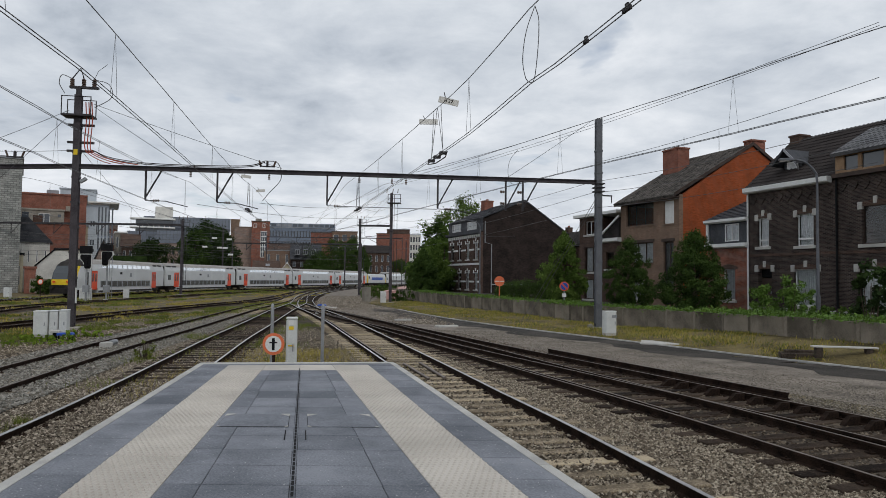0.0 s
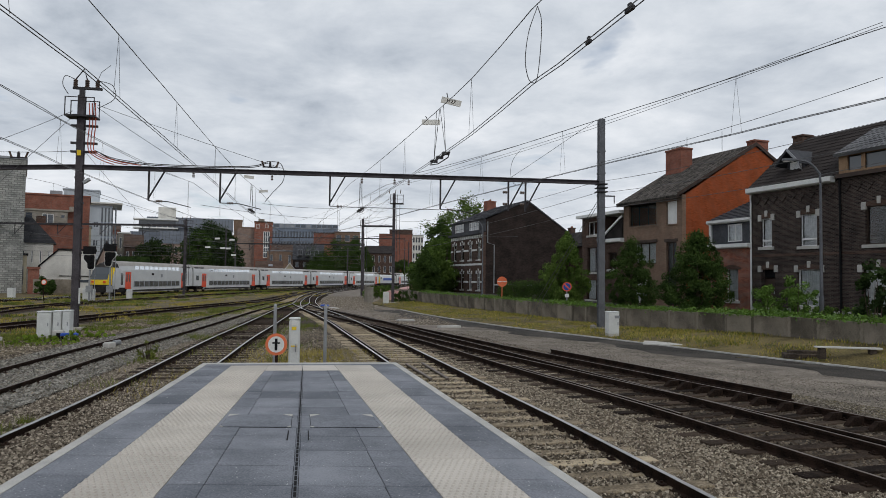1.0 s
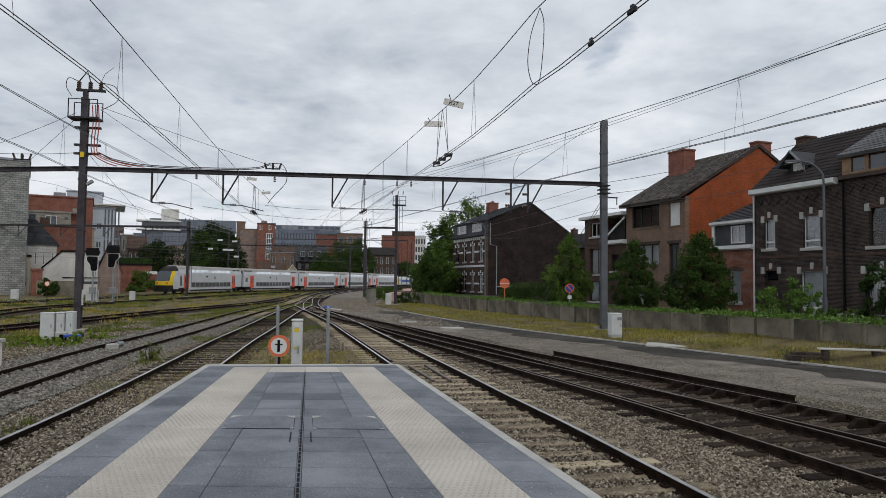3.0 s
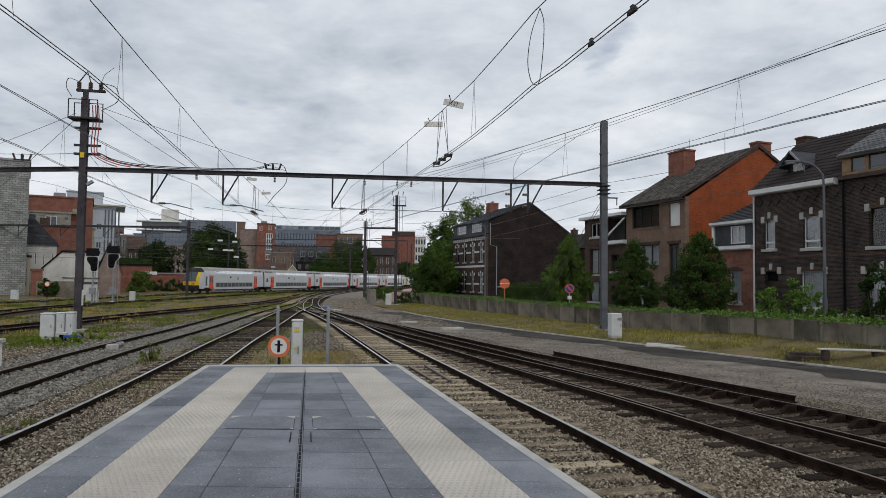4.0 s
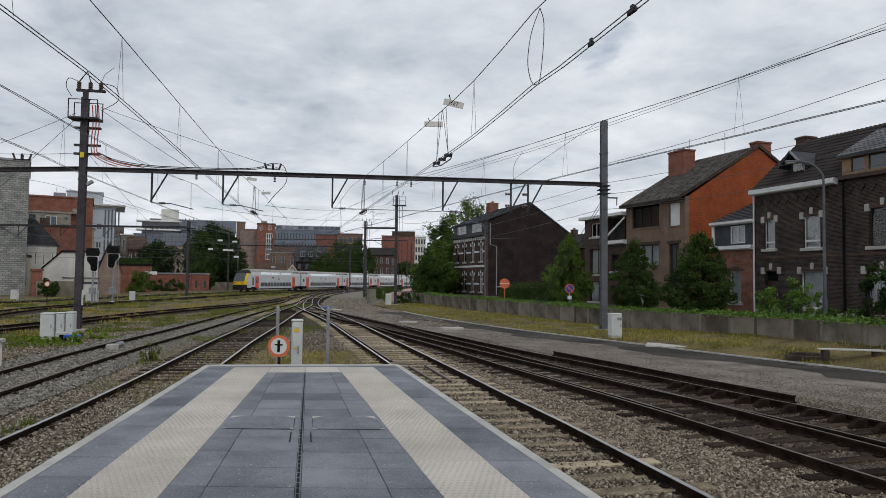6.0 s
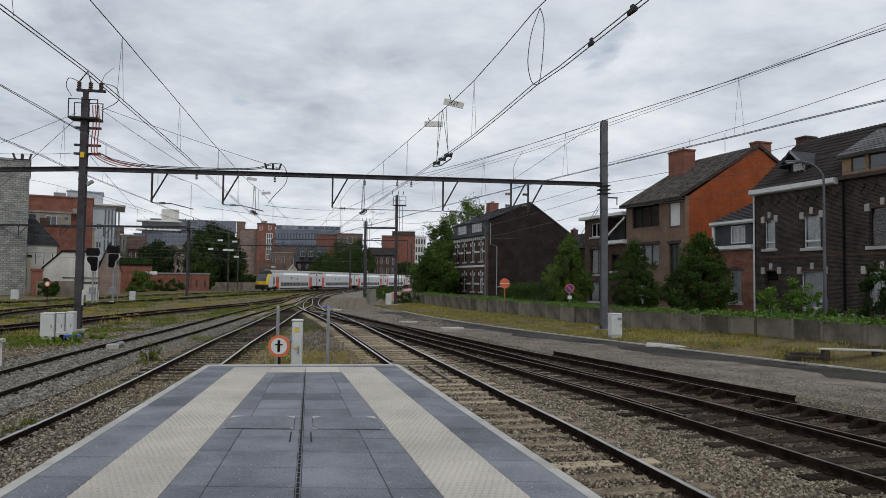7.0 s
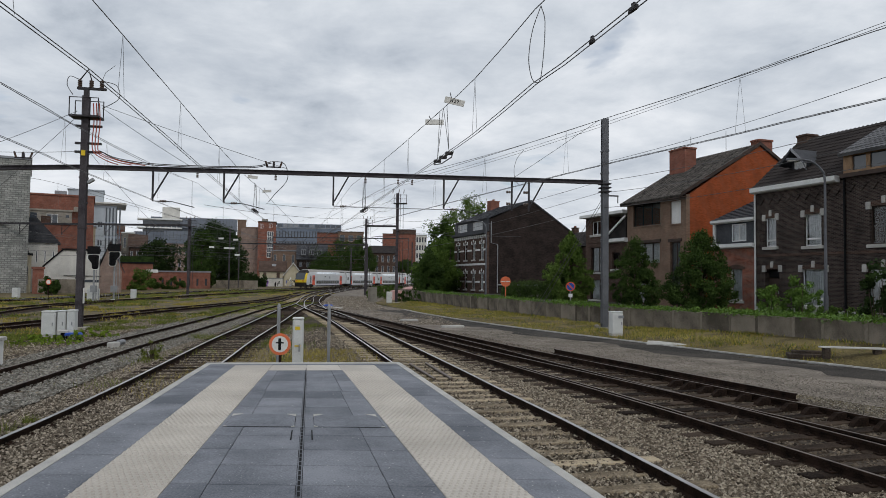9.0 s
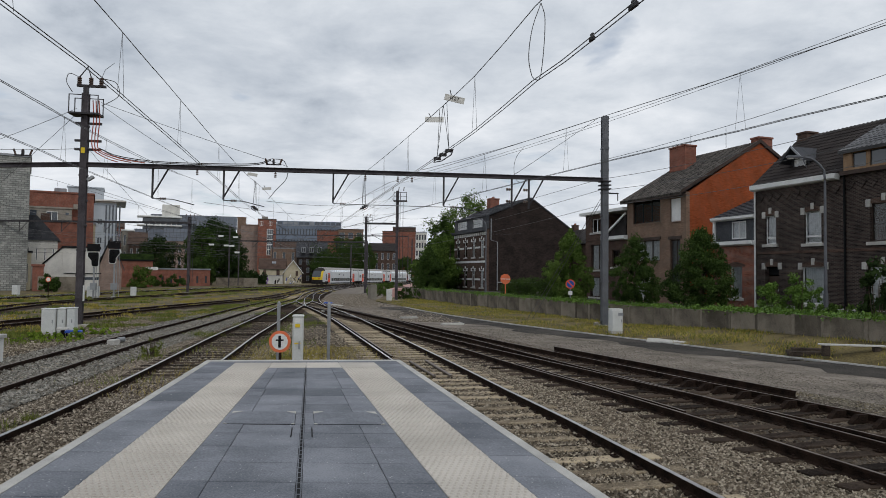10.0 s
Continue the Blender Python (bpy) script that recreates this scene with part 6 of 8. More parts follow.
town("yellow_stair_block", "narrow pale yellow stair block", -72.73, -70.35, 140, 12.33, "cream", 6, 3, 1, wx=.5, wz=(.5, .75))
vent = thing("roof_vent", (-73.18, 132, 17.42), 25, "grey roof vent on the brick apartment building", "vent")
part("housing", Shape().bevel_box(-1.0, 1.0, -.6, .6, -.5, .9, .05), M["zinc"], vent)
stack = thing("chimney_stack", (-68.6, 119.2, 10.9), 25, "dark brick chimney stack on the brick annex", "chimney")
part("shaft", Shape().bevel_box(-.7, .7, .2, 1.2, 0, 1.6, .05), M["brickbrown"], stack)
# garden walls and sheds in front of the town
gw = thing("garden_wall", label="grey concrete garden wall below the houses", category="wall", kind="structure")
for a in range(-56, -50, 3):
    part("wall_panel", Shape().bevel_box(a, a + 2.95, 96, 96.2, -.1, 1.8, .03), M["oldconcrete"], gw)
for a in range(-49, -41, 3):
    part("wall_panel", Shape().bevel_box(a, a + 2.95, 150.0, 150.2, -.1, 1.6, .03), M["oldconcrete"], gw)

# ---------------- overhead line ----------------
def h_mast(at, z1, w, label, rz=0.0, mat="mast"):
    tp = thing("catenary_mast", at, rz, label, "mast", "catenary masts")
    h = w / 2
    t = .025
    g = Shape().box(-h, h, -h, -h + t, 0, z1).box(-h, h, h - t, h, 0, z1).box(-t / 2, t / 2, -h + t, h - t, 0, z1)
    part("post", g, M[mat], tp)
    # welded side plates that close the section, with bands
    g = Shape().box(-h + .03, -h + .045, -h + t, h - t, .3, z1 - .1).box(h - .045, h - .03, -h + t, h - t, .3, z1 - .1)
    part("side_plate", g, M[mat], tp)
    for k in range(1, int(z1 / 1.15)):
        z = k * 1.15
        part("band", Shape().box(-h - .02, h + .02, -h - .02, h + .02, z, z + .09), M[mat], tp)
    part("foundation", Shape().bevel_box(-h - .25, h + .25, -h - .25, h + .25, -.1, .12, .03), M["concrete"], tp, "concrete footing")
    return tp


ML, MR = (-16.61, 31.82, 0.0), (8.32, 35.98, 0.0)
GY = math.degrees(math.atan2(MR[1] - ML[1], MR[0] - ML[0]))
left_mast = h_mast(ML, 10.75, 0.29, "dark steel catenary mast with switch platform and red cables", GY)
right_mast = h_mast(MR, 10.95, 0.31, "tall blue-grey steel catenary mast beside the verge", GY, "mastgrey")


def mast_head(tp):
    """Switch platform, isolators, horns and cables on the mast's top."""
    pl = part("platform", Shape().box(-.62, .68, -.4, .4, 9.72, 9.8), M["steel"], tp, "small service platform")
    for x in (-.6, .64):
        for y in (-.38, .38):
            part("rail_post", Shape().tube([(x, y, 9.8), (x, y, 10.62)], .025, 5), M["steel"], pl)
    for y in (-.38, .38):
        part("guard_rail", Shape().tube([(-.6, y, 10.6), (.64, y, 10.6)], .022, 5), M["steel"], pl)
    for z in (9.3, 8.5, 8.1):
        part("bracket", Shape().box(-.42, .72, -.06, .06, z, z + .1), M["steel"], tp)
    part("top_frame", Shape().box(-.4, .85, -.08, .08, 11.05, 11.15).box(-.1, .1, -.1, .1, 10.7, 11.1), M["steel"], tp)
    for x in (-.3, .2, .65):
        g = Shape()
        for k in range(4):
            g.tube([(x, 0, 11.15 + k * .09), (x, 0, 11.2 + k * .09)], .1, 10).tube([(x, 0, 11.2 + k * .09), (x, 0, 11.24 + k * .09)], .05, 8)
        part("insulator", g, M["porcelain"], tp, "ribbed brown insulator")
    part("horn", Shape().tube([(-.3, 0, 11.5), (.05, 0, 12.0), (.2, 0, 11.5)], .03, 6), M["steel"], tp)
    part("horn", Shape().tube([(.65, 0, 11.5), (.8, 0, 11.9), (1.2, 0, 12.25)], .012, 5), M["wire"], tp)
    part("jumper", Shape().tube(spline([(-.3, 0, 11.5), (-.75, 0, 11.65), (-.85, 0, 11.25), (-.6, 0, 10.8)], .1), .018, 5), M["wire"], tp)
    part("jumper", Shape().tube(spline([(.65, 0, 11.5), (1.3, 0, 11.3), (1.4, 0, 10.7), (.7, 0, 10.2)], .1), .018, 5), M["wire"], tp)
    for dx, far in ((.42, 1.5), (.55, 2.1), (.68, 2.7)):
        pts = [(dx - .05, -.2, 10.4), (dx, -.2, 9.5), (dx - .05, -.2, 8.6), (dx + .05, -.2, 8.1), (far * .55 + .2, -.18, 7.75), (far, -.16, 7.6)]
        part("cable", Shape().tube(spline(pts, .15), .024, 6), M["redcable"], tp, "red-brown feeder cable")
    for h in (0, .06):
        pts = [(.7, -.2, 8.2), (1.6, -.18, 7.8 + h), (3.6, -.16, 7.62 + h), (7.4, -.16, 7.68 + h), (8.4, -.16, 7.95 + h)]
        part("cable", Shape().tube(spline(pts, .2), .02, 6), M["rail"], tp, "dark cable along the beam")
    part("number_plate", Shape().box(-.08, .09, -.22, -.20, 7.95, 8.2), M["yellow"], tp)
    part("white_band", Shape().box(.2, .23, -.22, -.06, 1.2, 1.9), M["white"], tp)
    lamp = part("lamp", Shape().bevel_box(-.16, .16, -.1, .1, 0, .13, .02), M["galv"], tp, "small tilted floodlight")
    lamp.matrix_basis = pose(.38, -.12, 6.75, 0, -35, 0)


mast_head(left_mast)
part("cable_bracket", Shape().box(-.06, .75, -.05, .05, 6.9, 6.96).box(.7, .74, -.02, .02, 6.55, 6.9), M["steel"], right_mast)
part("stay_anchor", Shape().bevel_box(-.55, -.3, -.1, .1, .0, .26, .05), M["concrete"], right_mast)
part("feeder_clamp", Shape().box(-.26, .26, -.26, .26, 7.5, 7.56).box(-.26, .26, -.26, .26, 7.3, 7.36).box(-.26, .26, -.26, .26, 7.1, 7.16), M["steel"], right_mast)


def gantry():
    L = math.hypot(MR[0] - ML[0], MR[1] - ML[1])
    tp = thing("gantry_beam", ML, GY, "long dark steel gantry beam spanning the tracks", "gantry")
    prof = [(-.12, -.1), (.12, -.1), (.12, -.075), (.03, -.06), (.03, .06), (.12, .075), (.12, .1), (-.12, .1), (-.12, .075), (-.03, .06), (-.03, -.06), (-.12, -.075)]
    g = Shape().sweep([(-.1, 0, 7.45), (L * .5, 0, 7.55), (L + .1, 0, 7.62)], prof)
    part("beam", Shape().sweep([(-12.0, 3.4, 7.42), (-.1, 0, 7.45)], prof), M["mast"], tp)
    part("beam", g, M["mast"], tp)
    # drop arms: upright, sloping brace and registration tube with insulator
    for x, s in ((3.02, 1), (6.22, 1), (11.35, 1), (16.8, 1), (20.3, 1), (21.2, 1)):
        part("drop_post", Shape().box(x - .04, x + .04, -.04, .04, 6.0, 7.5), M["steel"], tp)
        part("brace", Shape().tube([(x + .02, 0, 6.15), (x + s * .75, 0, 7.5)], .04, 6), M["steel"], tp)
        if x > 20:
            for z in (6.95, 6.35):
                part("insulator", Shape().tube([(x - .28, 0, z), (x - .2, 0, z)], .07, 8).tube([(x - .16, 0, z), (x - .08, 0, z)], .07, 8).tube([(x - .3, 0, z), (x, 0, z)], .02, 5), M["porcelain"], tp, "ribbed brown insulator")
            continue
        reach = 5.4 if x > 11 and x < 12 else 1.9
        part("registration_tube", Shape().tube([(x, 0, 5.98), (x + .9, -.05, 5.96), (x + reach, -.1, 5.95 if reach > 2 else 5.72)], .022, 6), M["galv" if reach > 2 else "steel"], tp)
        g = Shape()
        for k in range(4):
            g.tube([(x + .35 + k * .07, 0, 5.98), (x + .39 + k * .07, 0, 5.975)], .06, 8)
        part("insulator", g, M["porcelain"], tp, "ribbed brown insulator")
    for x in (5.0, 8.6, 12.9, 14.5, 15.2):
        g = Shape().tube([(x, 0, 7.5), (x, 0, 7.36)], .02, 5)
        for k in range(3):
            g.tube([(x, 0, 7.36 - k * .08), (x, 0, 7.31 - k * .08)], .055, 10)
        part("insulator", g, M["porcelain"], tp, "ribbed brown insulator")
    for x in (-2.6, 8.5):
        part("switch_frame", Shape().box(x - .35, x + .35, -.05, .05, 7.75, 7.8).box(x - .05, x + .05, -.05, .05, 7.74, 8.0), M["steel"], tp)
        for k in (-.3, 0, .3):
            part("insulator", Shape().tube([(x + k, 0, 7.8), (x + k * 1.3, 0, 8.05)], .045, 8), M["porcelain"], tp, "ribbed brown insulator")
    part("jumper_loop", Shape().tube(spline([(8.4, 0, 8.05), (9.0, 0, 7.95), (9.15, 0, 7.2), (8.6, 0, 6.5), (8.3, 0, 6.1)], .15), .018, 5), M["wire"], tp)


gantry()


def sag(a, b, drop, n=14):
    return [(a[0] + (b[0] - a[0]) * i / n, a[1] + (b[1] - a[1]) * i / n, a[2] + (b[2] - a[2]) * i / n - drop * 4 * (i / n) * (1 - i / n)) for i in range(n + 1)]


def span(pts, droppers, zc=5.5, zm=(7.2, 6.65), twin=True, label="contact wire with messenger wire and droppers"):
    """Contact wire over a line of plan points, with a sagging messenger wire above and droppers between."""
    tp = thing("catenary_span", label=label, category="overhead wire", group="overhead wires")
    line = spline(pts, 1.5)
    for o in ((-.035, .035) if twin else (0,)):
        part("contact_wire", Shape().tube([(p.x, p.y, zc) for p in shifted(line, o)], .0075, 5), M["wire"], tp)
    n = len(line)

    def mz(i):
        """Messenger height: high at the supports near 35 m and behind the eye."""
        f = (line[i].y + 12.0) / 47.0
        f = f - math.floor(f)
        return zm[1] + (zm[0] - zm[1]) * (2 * f - 1) ** 2
    part("messenger_wire", Shape().tube([(p.x, p.y, mz(i)) for i, p in enumerate(line)], .0085, 5), M["wire"], tp)
    for y in droppers:
        i = min(range(n), key=lambda k: abs(line[k].y - y))
        p = line[i]
        q = line[min(i + 1, n - 1)]
        a, b = p.lerp(q, .12), p.lerp(q, -.12)
        for e in (a, b):
            part("dropper", Shape().tube([(e.x, e.y, zc), (p.x, p.y, mz(i))], .0035, 4), M["wire"], tp)
    return tp


span([(4.6, -7), (2.1, 7.2), (1.35, 10.46), (0.6, 14.2), (-0.82, 19.8), (-4.5, 34.2), (-9.7, 55), (-14.5, 80)], (5.5, 14.4, 20.5, 26, 31, 40, 48, 56, 64))
span([(-4.0, -5), (-4.95, 7.6), (-5.72, 13.1), (-6.51, 17.84), (-7.55, 24.0), (-9.1, 34), (-13.2, 66), (-19, 98)], (7, 12.2, 16.8, 22, 27, 33, 40, 48, 56), zm=(6.9, 6.57))
span([(-8.0, 0), (-9.68, 15.0), (-10.3, 18.65), (-11.37, 26), (-12.4, 34), (-15.2, 60), (-20.0, 98)], (11, 18, 23, 28, 33, 42, 50, 60))
span([(12.5, 0), (7.06, 11.1), (5.9, 13.8), (3.4, 19.4), (-2.3, 33.6), (-9, 52), (-14, 75)], (8, 13.6, 19.0, 24, 29, 38, 45))
span([(-21.5, -10), (-20.6, 15), (-19.8, 40), (-19.6, 60), (-22, 100)], (20, 28, 36, 44, 52, 60), twin=False)
span([(-26, 30), (-33, 72), (-33.6, 95), (-30, 145), (-23.8, 205)], (40, 55, 70, 85, 100), twin=False)
span([(-46.8, 40), (-45, 80), (-39.2, 127), (-31.7, 166), (-23.8, 205)], (60, 75, 90, 105, 120, 135), twin=False)

# long feeder wires between the masts
wires = [
    ((-15.90, 31.8, 10.33), (-7.63, 33.6, 7.75), .05), ((-15.89, 31.8, 10.22), (-12.21, 33.0, 7.76), .05), ((-11.00, 17.0, 7.20), (-17.30, 46.0, 8.95), .2),
    ((-5.45, 70.0, 11.6), (-23.68, 112.0, 11.34), .2), ((-5.44, 70.0, 11.12), (-16.82, 112.0, 10.69), .2), ((-5.0, 70.0, 10.84), (-12.24, 104.0, 10.57), .2), ((-4.86, 70.0, 10.73), (-20.44, 112.0, 9.27), .3),
    ((-1.14, 34.2, 7.75), (7.99, 35.9, 10.85), .1), ((3.42, 35.0, 7.62), (7.93, 35.9, 10.82), .02),
    ((-4.88, 70.0, 12.0), (15.44, 24.0, 11.72), .5), ((-4.76, 70.0, 11.8), (15.44, 24.0, 11.60), .5),
    ((8.05, 35.9, 8.60), (14.12, 22.0, 9.15), .15), ((8.23, 35.9, 7.66), (14.10, 22.0, 7.72), .15), ((8.23, 35.9, 7.07), (15.37, 24.0, 7.52), .2), ((8.06, 35.9, 6.27), (15.36, 24.0, 6.77), .2),
    ((8.05, 35.9, 7.65), (-4.64, 70.0, 7.30), .3), ((8.05, 35.9, 7.07), (-4.62, 70.0, 6.16), .3), ((8.06, 35.9, 6.27), (-4.61, 70.0, 5.30), .3),
    ((-17.0, 31.8, 10.05), (-20.29, 30.0, 7.88), .05), ((-17.0, 31.8, 9.8), (-20.86, 31.0, 5.59), .05),
    ((-16.6, 31.8, 6.5), (-20, 96, 7.0), .5), ((-4.9, 70, 9.0), (-13.5, 110, 9.5), .7), ((-4.9, 70, 8.0), (-36.7, 98, 8.6), .6),
    ((-4.9, 70, 6.6), (-30, 76, 6.4), .3), ((-13.5, 110, 8.6), (-40, 100, 8.0), .5), ((-13.5, 110, 7.2), (-60, 96, 7.0), .5),
    ((-4.9, 70, 7.2), (8.0, 72, 7.0), .2),
    ((-4.9, 70, 10.4), (-9.0, 35, 6.2), .5), ((-4.9, 70, 9.8), (-4.0, 35, 6.1), .4), ((-4.9, 70, 8.8), (-12.5, 36, 6.2), .5), ((-4.9, 70, 8.4), (2.0, 36, 6.2), .4),
    ((-13.5, 110, 10.4), (-4.9, 70, 10.6), .6), ((-13.5, 110, 9.6), (-22, 98, 7.4), .3), ((-13.5, 110, 9.2), (-40, 150, 8.8), .7),
    ((-36.7, 98, 9.4), (-13.5, 110, 9.9), .6), ((-36.7, 98, 8.2), (-75, 98, 8.4), .5), ((-36.7, 98, 7.0), (-16.6, 31.8, 8.4), .8), ((-36.7, 98, 6.4), (-60, 90, 6.6), .3), ((-26, 30.1, 8.4), (-16.6, 31.8, 8.2), .3),
]
for a, b, d in wires:
    solo("feeder_wire", Shape().tube(sag(a, b, d), .011, 5), M["wire"], "thin dark overhead wire strung between masts", "overhead wire", group="feeder wires")
solo("jumper_cable", Shape().tube(spline([(4.04, 35.5, 9.16), (3.69, 35.5, 8.71), (3.55, 35.5, 8.13), (3.64, 35.5, 7.54), (3.85, 35.5, 7.37)], .15), .011, 5), M["wire"], "curved jumper cable hanging from a stay wire", "cable")
for z0_, z1_, at_ in ((8.3, 7.6, (.17, .25)), (6.9, 6.7, (.12, .2, .23)), (6.0, 5.8, (.26,)), (7.6, 7.2, ()), (5.4, 5.3, ())):
    a, b = (-35.97, 98, z0_), (-11.78, 105, z1_)
    pts = sag(a, b, .35)
    tp = thing("far_wire", label="thin wire with small white plates over the far tracks" if at_ else "thin wire over the far tracks", category="overhead wire", group="overhead wires")
    part("wire", Shape().tube(pts, .016, 4), M["wire"], tp)
    for f in at_:
        q = Vector(a).lerp(Vector(b), f) - Vector((0, 0, .35 * 4 * f * (1 - f)))
        part("plate", Shape().bevel_box(q.x - .36, q.x + .36, q.y - .03, q.y + .03, q.z - .24, q.z + .01, .01), M["white"], tp, "small white plate")
    left_ = sag((-75, 98.2, z0_ + .3), a, .4)
    part("wire", Shape().tube(left_, .014, 4), M["wire"], tp)
# guy wire down to the ground beside the wall
solo("guy_wire", Shape().tube([(8.15, 35.9, 6.5), (5.35, 41.6, .05)], .014, 5), M["wire"], "steel guy wire anchored beside the wall", "guy wire")
solo("guy_wire", Shape().tube([(8.15, 35.9, 6.7), (5.05, 41.6, .05)], .014, 5), M["wire"], "steel guy wire anchored beside the wall", "guy wire")

# jumper loop, section insulator and the two number plates on the near span
loop = [(1.43, 10.4, 6.68), (1.3, 10.4, 6.28), (1.25, 10.4, 5.85), (1.3, 10.4, 5.56), (1.37, 10.4, 5.5), (1.43, 10.4, 5.56), (1.48, 10.4, 6.02), (1.49, 10.4, 6.46), (1.43, 10.4, 6.68)]
solo("jumper_cable", Shape().tube(spline(loop, .05), .007, 6), M["wire"], "looped jumper cable between two wires", "cable")
ins = thing("section_insulator", (-0.05, 17.3, 5.5), 104, "steel section insulator with runners in the contact wire", "insulator")
for y in (-.09, .09):
    part("runner", Shape().tube([(-1.0, 0, .02), (-.5, y, -.02), (.5, y, -.02), (1.0, 0, .02)], .014, 6), M["steel"], ins)
part("insulating_rod", Shape().tube([(-.7, 0, .06), (.7, 0, .06)], .022, 8), M["porcelain"], ins)
for x in (-.6, .0, .6):
    part("clamp", Shape().bevel_box(x - .05, x + .05, -.09, .09, .02, .09, .012), M["steel"], ins)
for x, dx in ((-.6, -.1), (-.6, .25), (.6, -.2), (.6, .15)):
    part("hanger", Shape().tube([(x, 0, .1), (x * .4 + dx, 0, 1.3)], .007, 4), M["wire"], ins)
copy_thing(ins, pose(-8.75, 32.0, 5.5, 0, 0, 99))
copy_thing(ins, pose(-3.6, 31.0, 5.5, 0, 0, 104))
for x, y, k in ((2.046, 7.51, .75), (1.82, 8.57, .5)):
    cl = Shape().bevel_box(-.12 * k, .12 * k, -.02, .02, -.02, .03, .01).box(-.03, .03, -.012, .012, .03, .07)
    ob = solo("wire_clamp", cl, M["steel"], "dark steel clamp on the contact wire", "clamp")
    ob.matrix_basis = pose(x, y, 5.5, 0, 0, 104)


def plate(at, rx, ry, rz, w, h, text):
    tp = thing("span_number_plate", at, 0, "pale plate hanging on the messenger wire" + (" with black characters" if text else ", blank side"), "sign")
    tp.matrix_basis = pose(*at, rx, ry, rz)
    part("board", Shape().bevel_box(-w / 2, w / 2, -.01, .01, -h / 2, h / 2, .004), M["offwhite"], tp)
    if text:
        cu = bpy.data.curves.new("characters", "FONT")
        cu.body, cu.size, cu.align_x, cu.align_y, cu.extrude = text, h * .82, "CENTER", "CENTER", .002
        tmp = bpy.data.objects.new("characters", cu)
        me = bpy.data.meshes.new_from_object(tmp)
        me.materials.append(M["black"])
        ob = part("characters", me, None, tp, "black characters")
        ob.matrix_basis = pose(0, -.014, 0, 90, 0, 0)
        bpy.data.objects.remove(tmp)
    part("hook", Shape().tube([(-.1, 0, h / 2), (-.16, 0, h / 2 + .12)], .012, 5), M["steel"], tp)


plate((0.22, 17.0, 6.89), -8, 13, 0, .50, .16, "I127")
plate((-0.31, 19.5, 6.94), -20, 0, 0, .52, .17, "")
plate((-10.00, 36, 7.68), -10, 8, 0, .52, .16, "")
plate((-10.01, 39, 7.32), -10, -4, 0, .50, .15, "")


def pole(at, z1, r, label, plat=True):
    tp = thing("lattice_mast", at, 0, label, "mast", "catenary masts")
    part("post", Shape().box(-r, r, -r, -r + .03, 0, z1).box(-r, r, r - .03, r, 0, z1).box(-r + .05, r - .05, -r + .03, r - .03, 0, z1), M["mast"], tp)
    for k in range(1, int(z1 / 1.2)):
        part("band", Shape().box(-r - .02, r + .02, -r - .02, r + .02, k * 1.2, k * 1.2 + .1), M["steel"], tp)
    if plat:
        pl = part("platform", Shape().box(-.4, .95, -.5, .5, z1 - 1.06, z1 - 1.0), M["steel"], tp)
        for x in (-.36, .3, .91):
            part("rail_post", Shape().tube([(x, 0, z1 - 1), (x, 0, z1 - .1)], .03, 5), M["steel"], pl)
        part("guard_rail", Shape().tube([(-.36, 0, z1 - .15), (.91, 0, z1 - .15)], .025, 5).tube([(-.36, 0, z1 - .55), (.91, 0, z1 - .55)], .02, 5), M["steel"], pl)
        part("ladder", Shape().box(r + .12, r + .16, -.02, .02, 1.5, z1 - 1).box(r + .42, r + .46, -.02, .02, 1.5, z1 - 1), M["steel"], tp)
        for x in (-.5, .1, .6):
            part("insulator", Shape().tube([(x, 0, z1), (x + .06, 0, z1 + .4)], .04, 8), M["porcelain"], tp)
    part("arm", Shape().tube([(0, 0, z1 * .62), (-2.6, 0, z1 * .6)], .03, 6), M["steel"], tp)
    part("arm", Shape().tube([(0, 0, z1 * .48), (-2.6, 0, z1 * .6)], .025, 6), M["steel"], tp)
    part("foundation", Shape().bevel_box(-r - .2, r + .2, -r - .2, r + .2, -.1, .15, .03), M["concrete"], tp)
    return tp


pole((-4.73, 70, 0), 11.13, .14, "steel catenary mast with platform beside the wall")
pole((-11.78, 105, 0), 11.68, .17, "dark steel catenary mast at the curve")
pole((-35.97, 98, 0), 10.76, .15, "dark catenary mast beyond the tracks")
pole((-43.20, 140, 0), 12.45, .12, "slim grey lamp mast beyond the tracks", False)
pole((-22.66, 170, 0), 10.10, .14, "slim mast near the trees", False)
pole((-8.22, 180, 0), 12.20, .14, "slim mast near the flats", False)
for xa, xb, d, z in ((-75, -35.97, 98, 9.60), (-11.78, -7.10, 105, 10.34), (-44.22, -16.47, 150, 9.58), (-51.68, -10.78, 210, 14.41)):
    tp = thing("far_gantry_beam", (xa, d, z), 0, "thin dark gantry beam over the far tracks", "gantry")
    part("beam", Shape().box(0, xb - xa, -.12, .12, -.14, .14), M["steel"], tp)
    for k in range(int((xb - xa) / 6)):
        part("drop_post", Shape().tube([(3 + k * 6, 0, -.1), (3 + k * 6, 0, -1.5)], .06, 5), M["steel"], tp)
        part("brace", Shape().tube([(3 + k * 6, 0, -1.4), (4.2 + k * 6, 0, -.1)], .05, 5), M["steel"], tp)
    for xx in (0, xb - xa):
        part("leg", Shape().box(xx - .1, xx + .1, -.1, .1, -z, .3), M["mast"], tp)


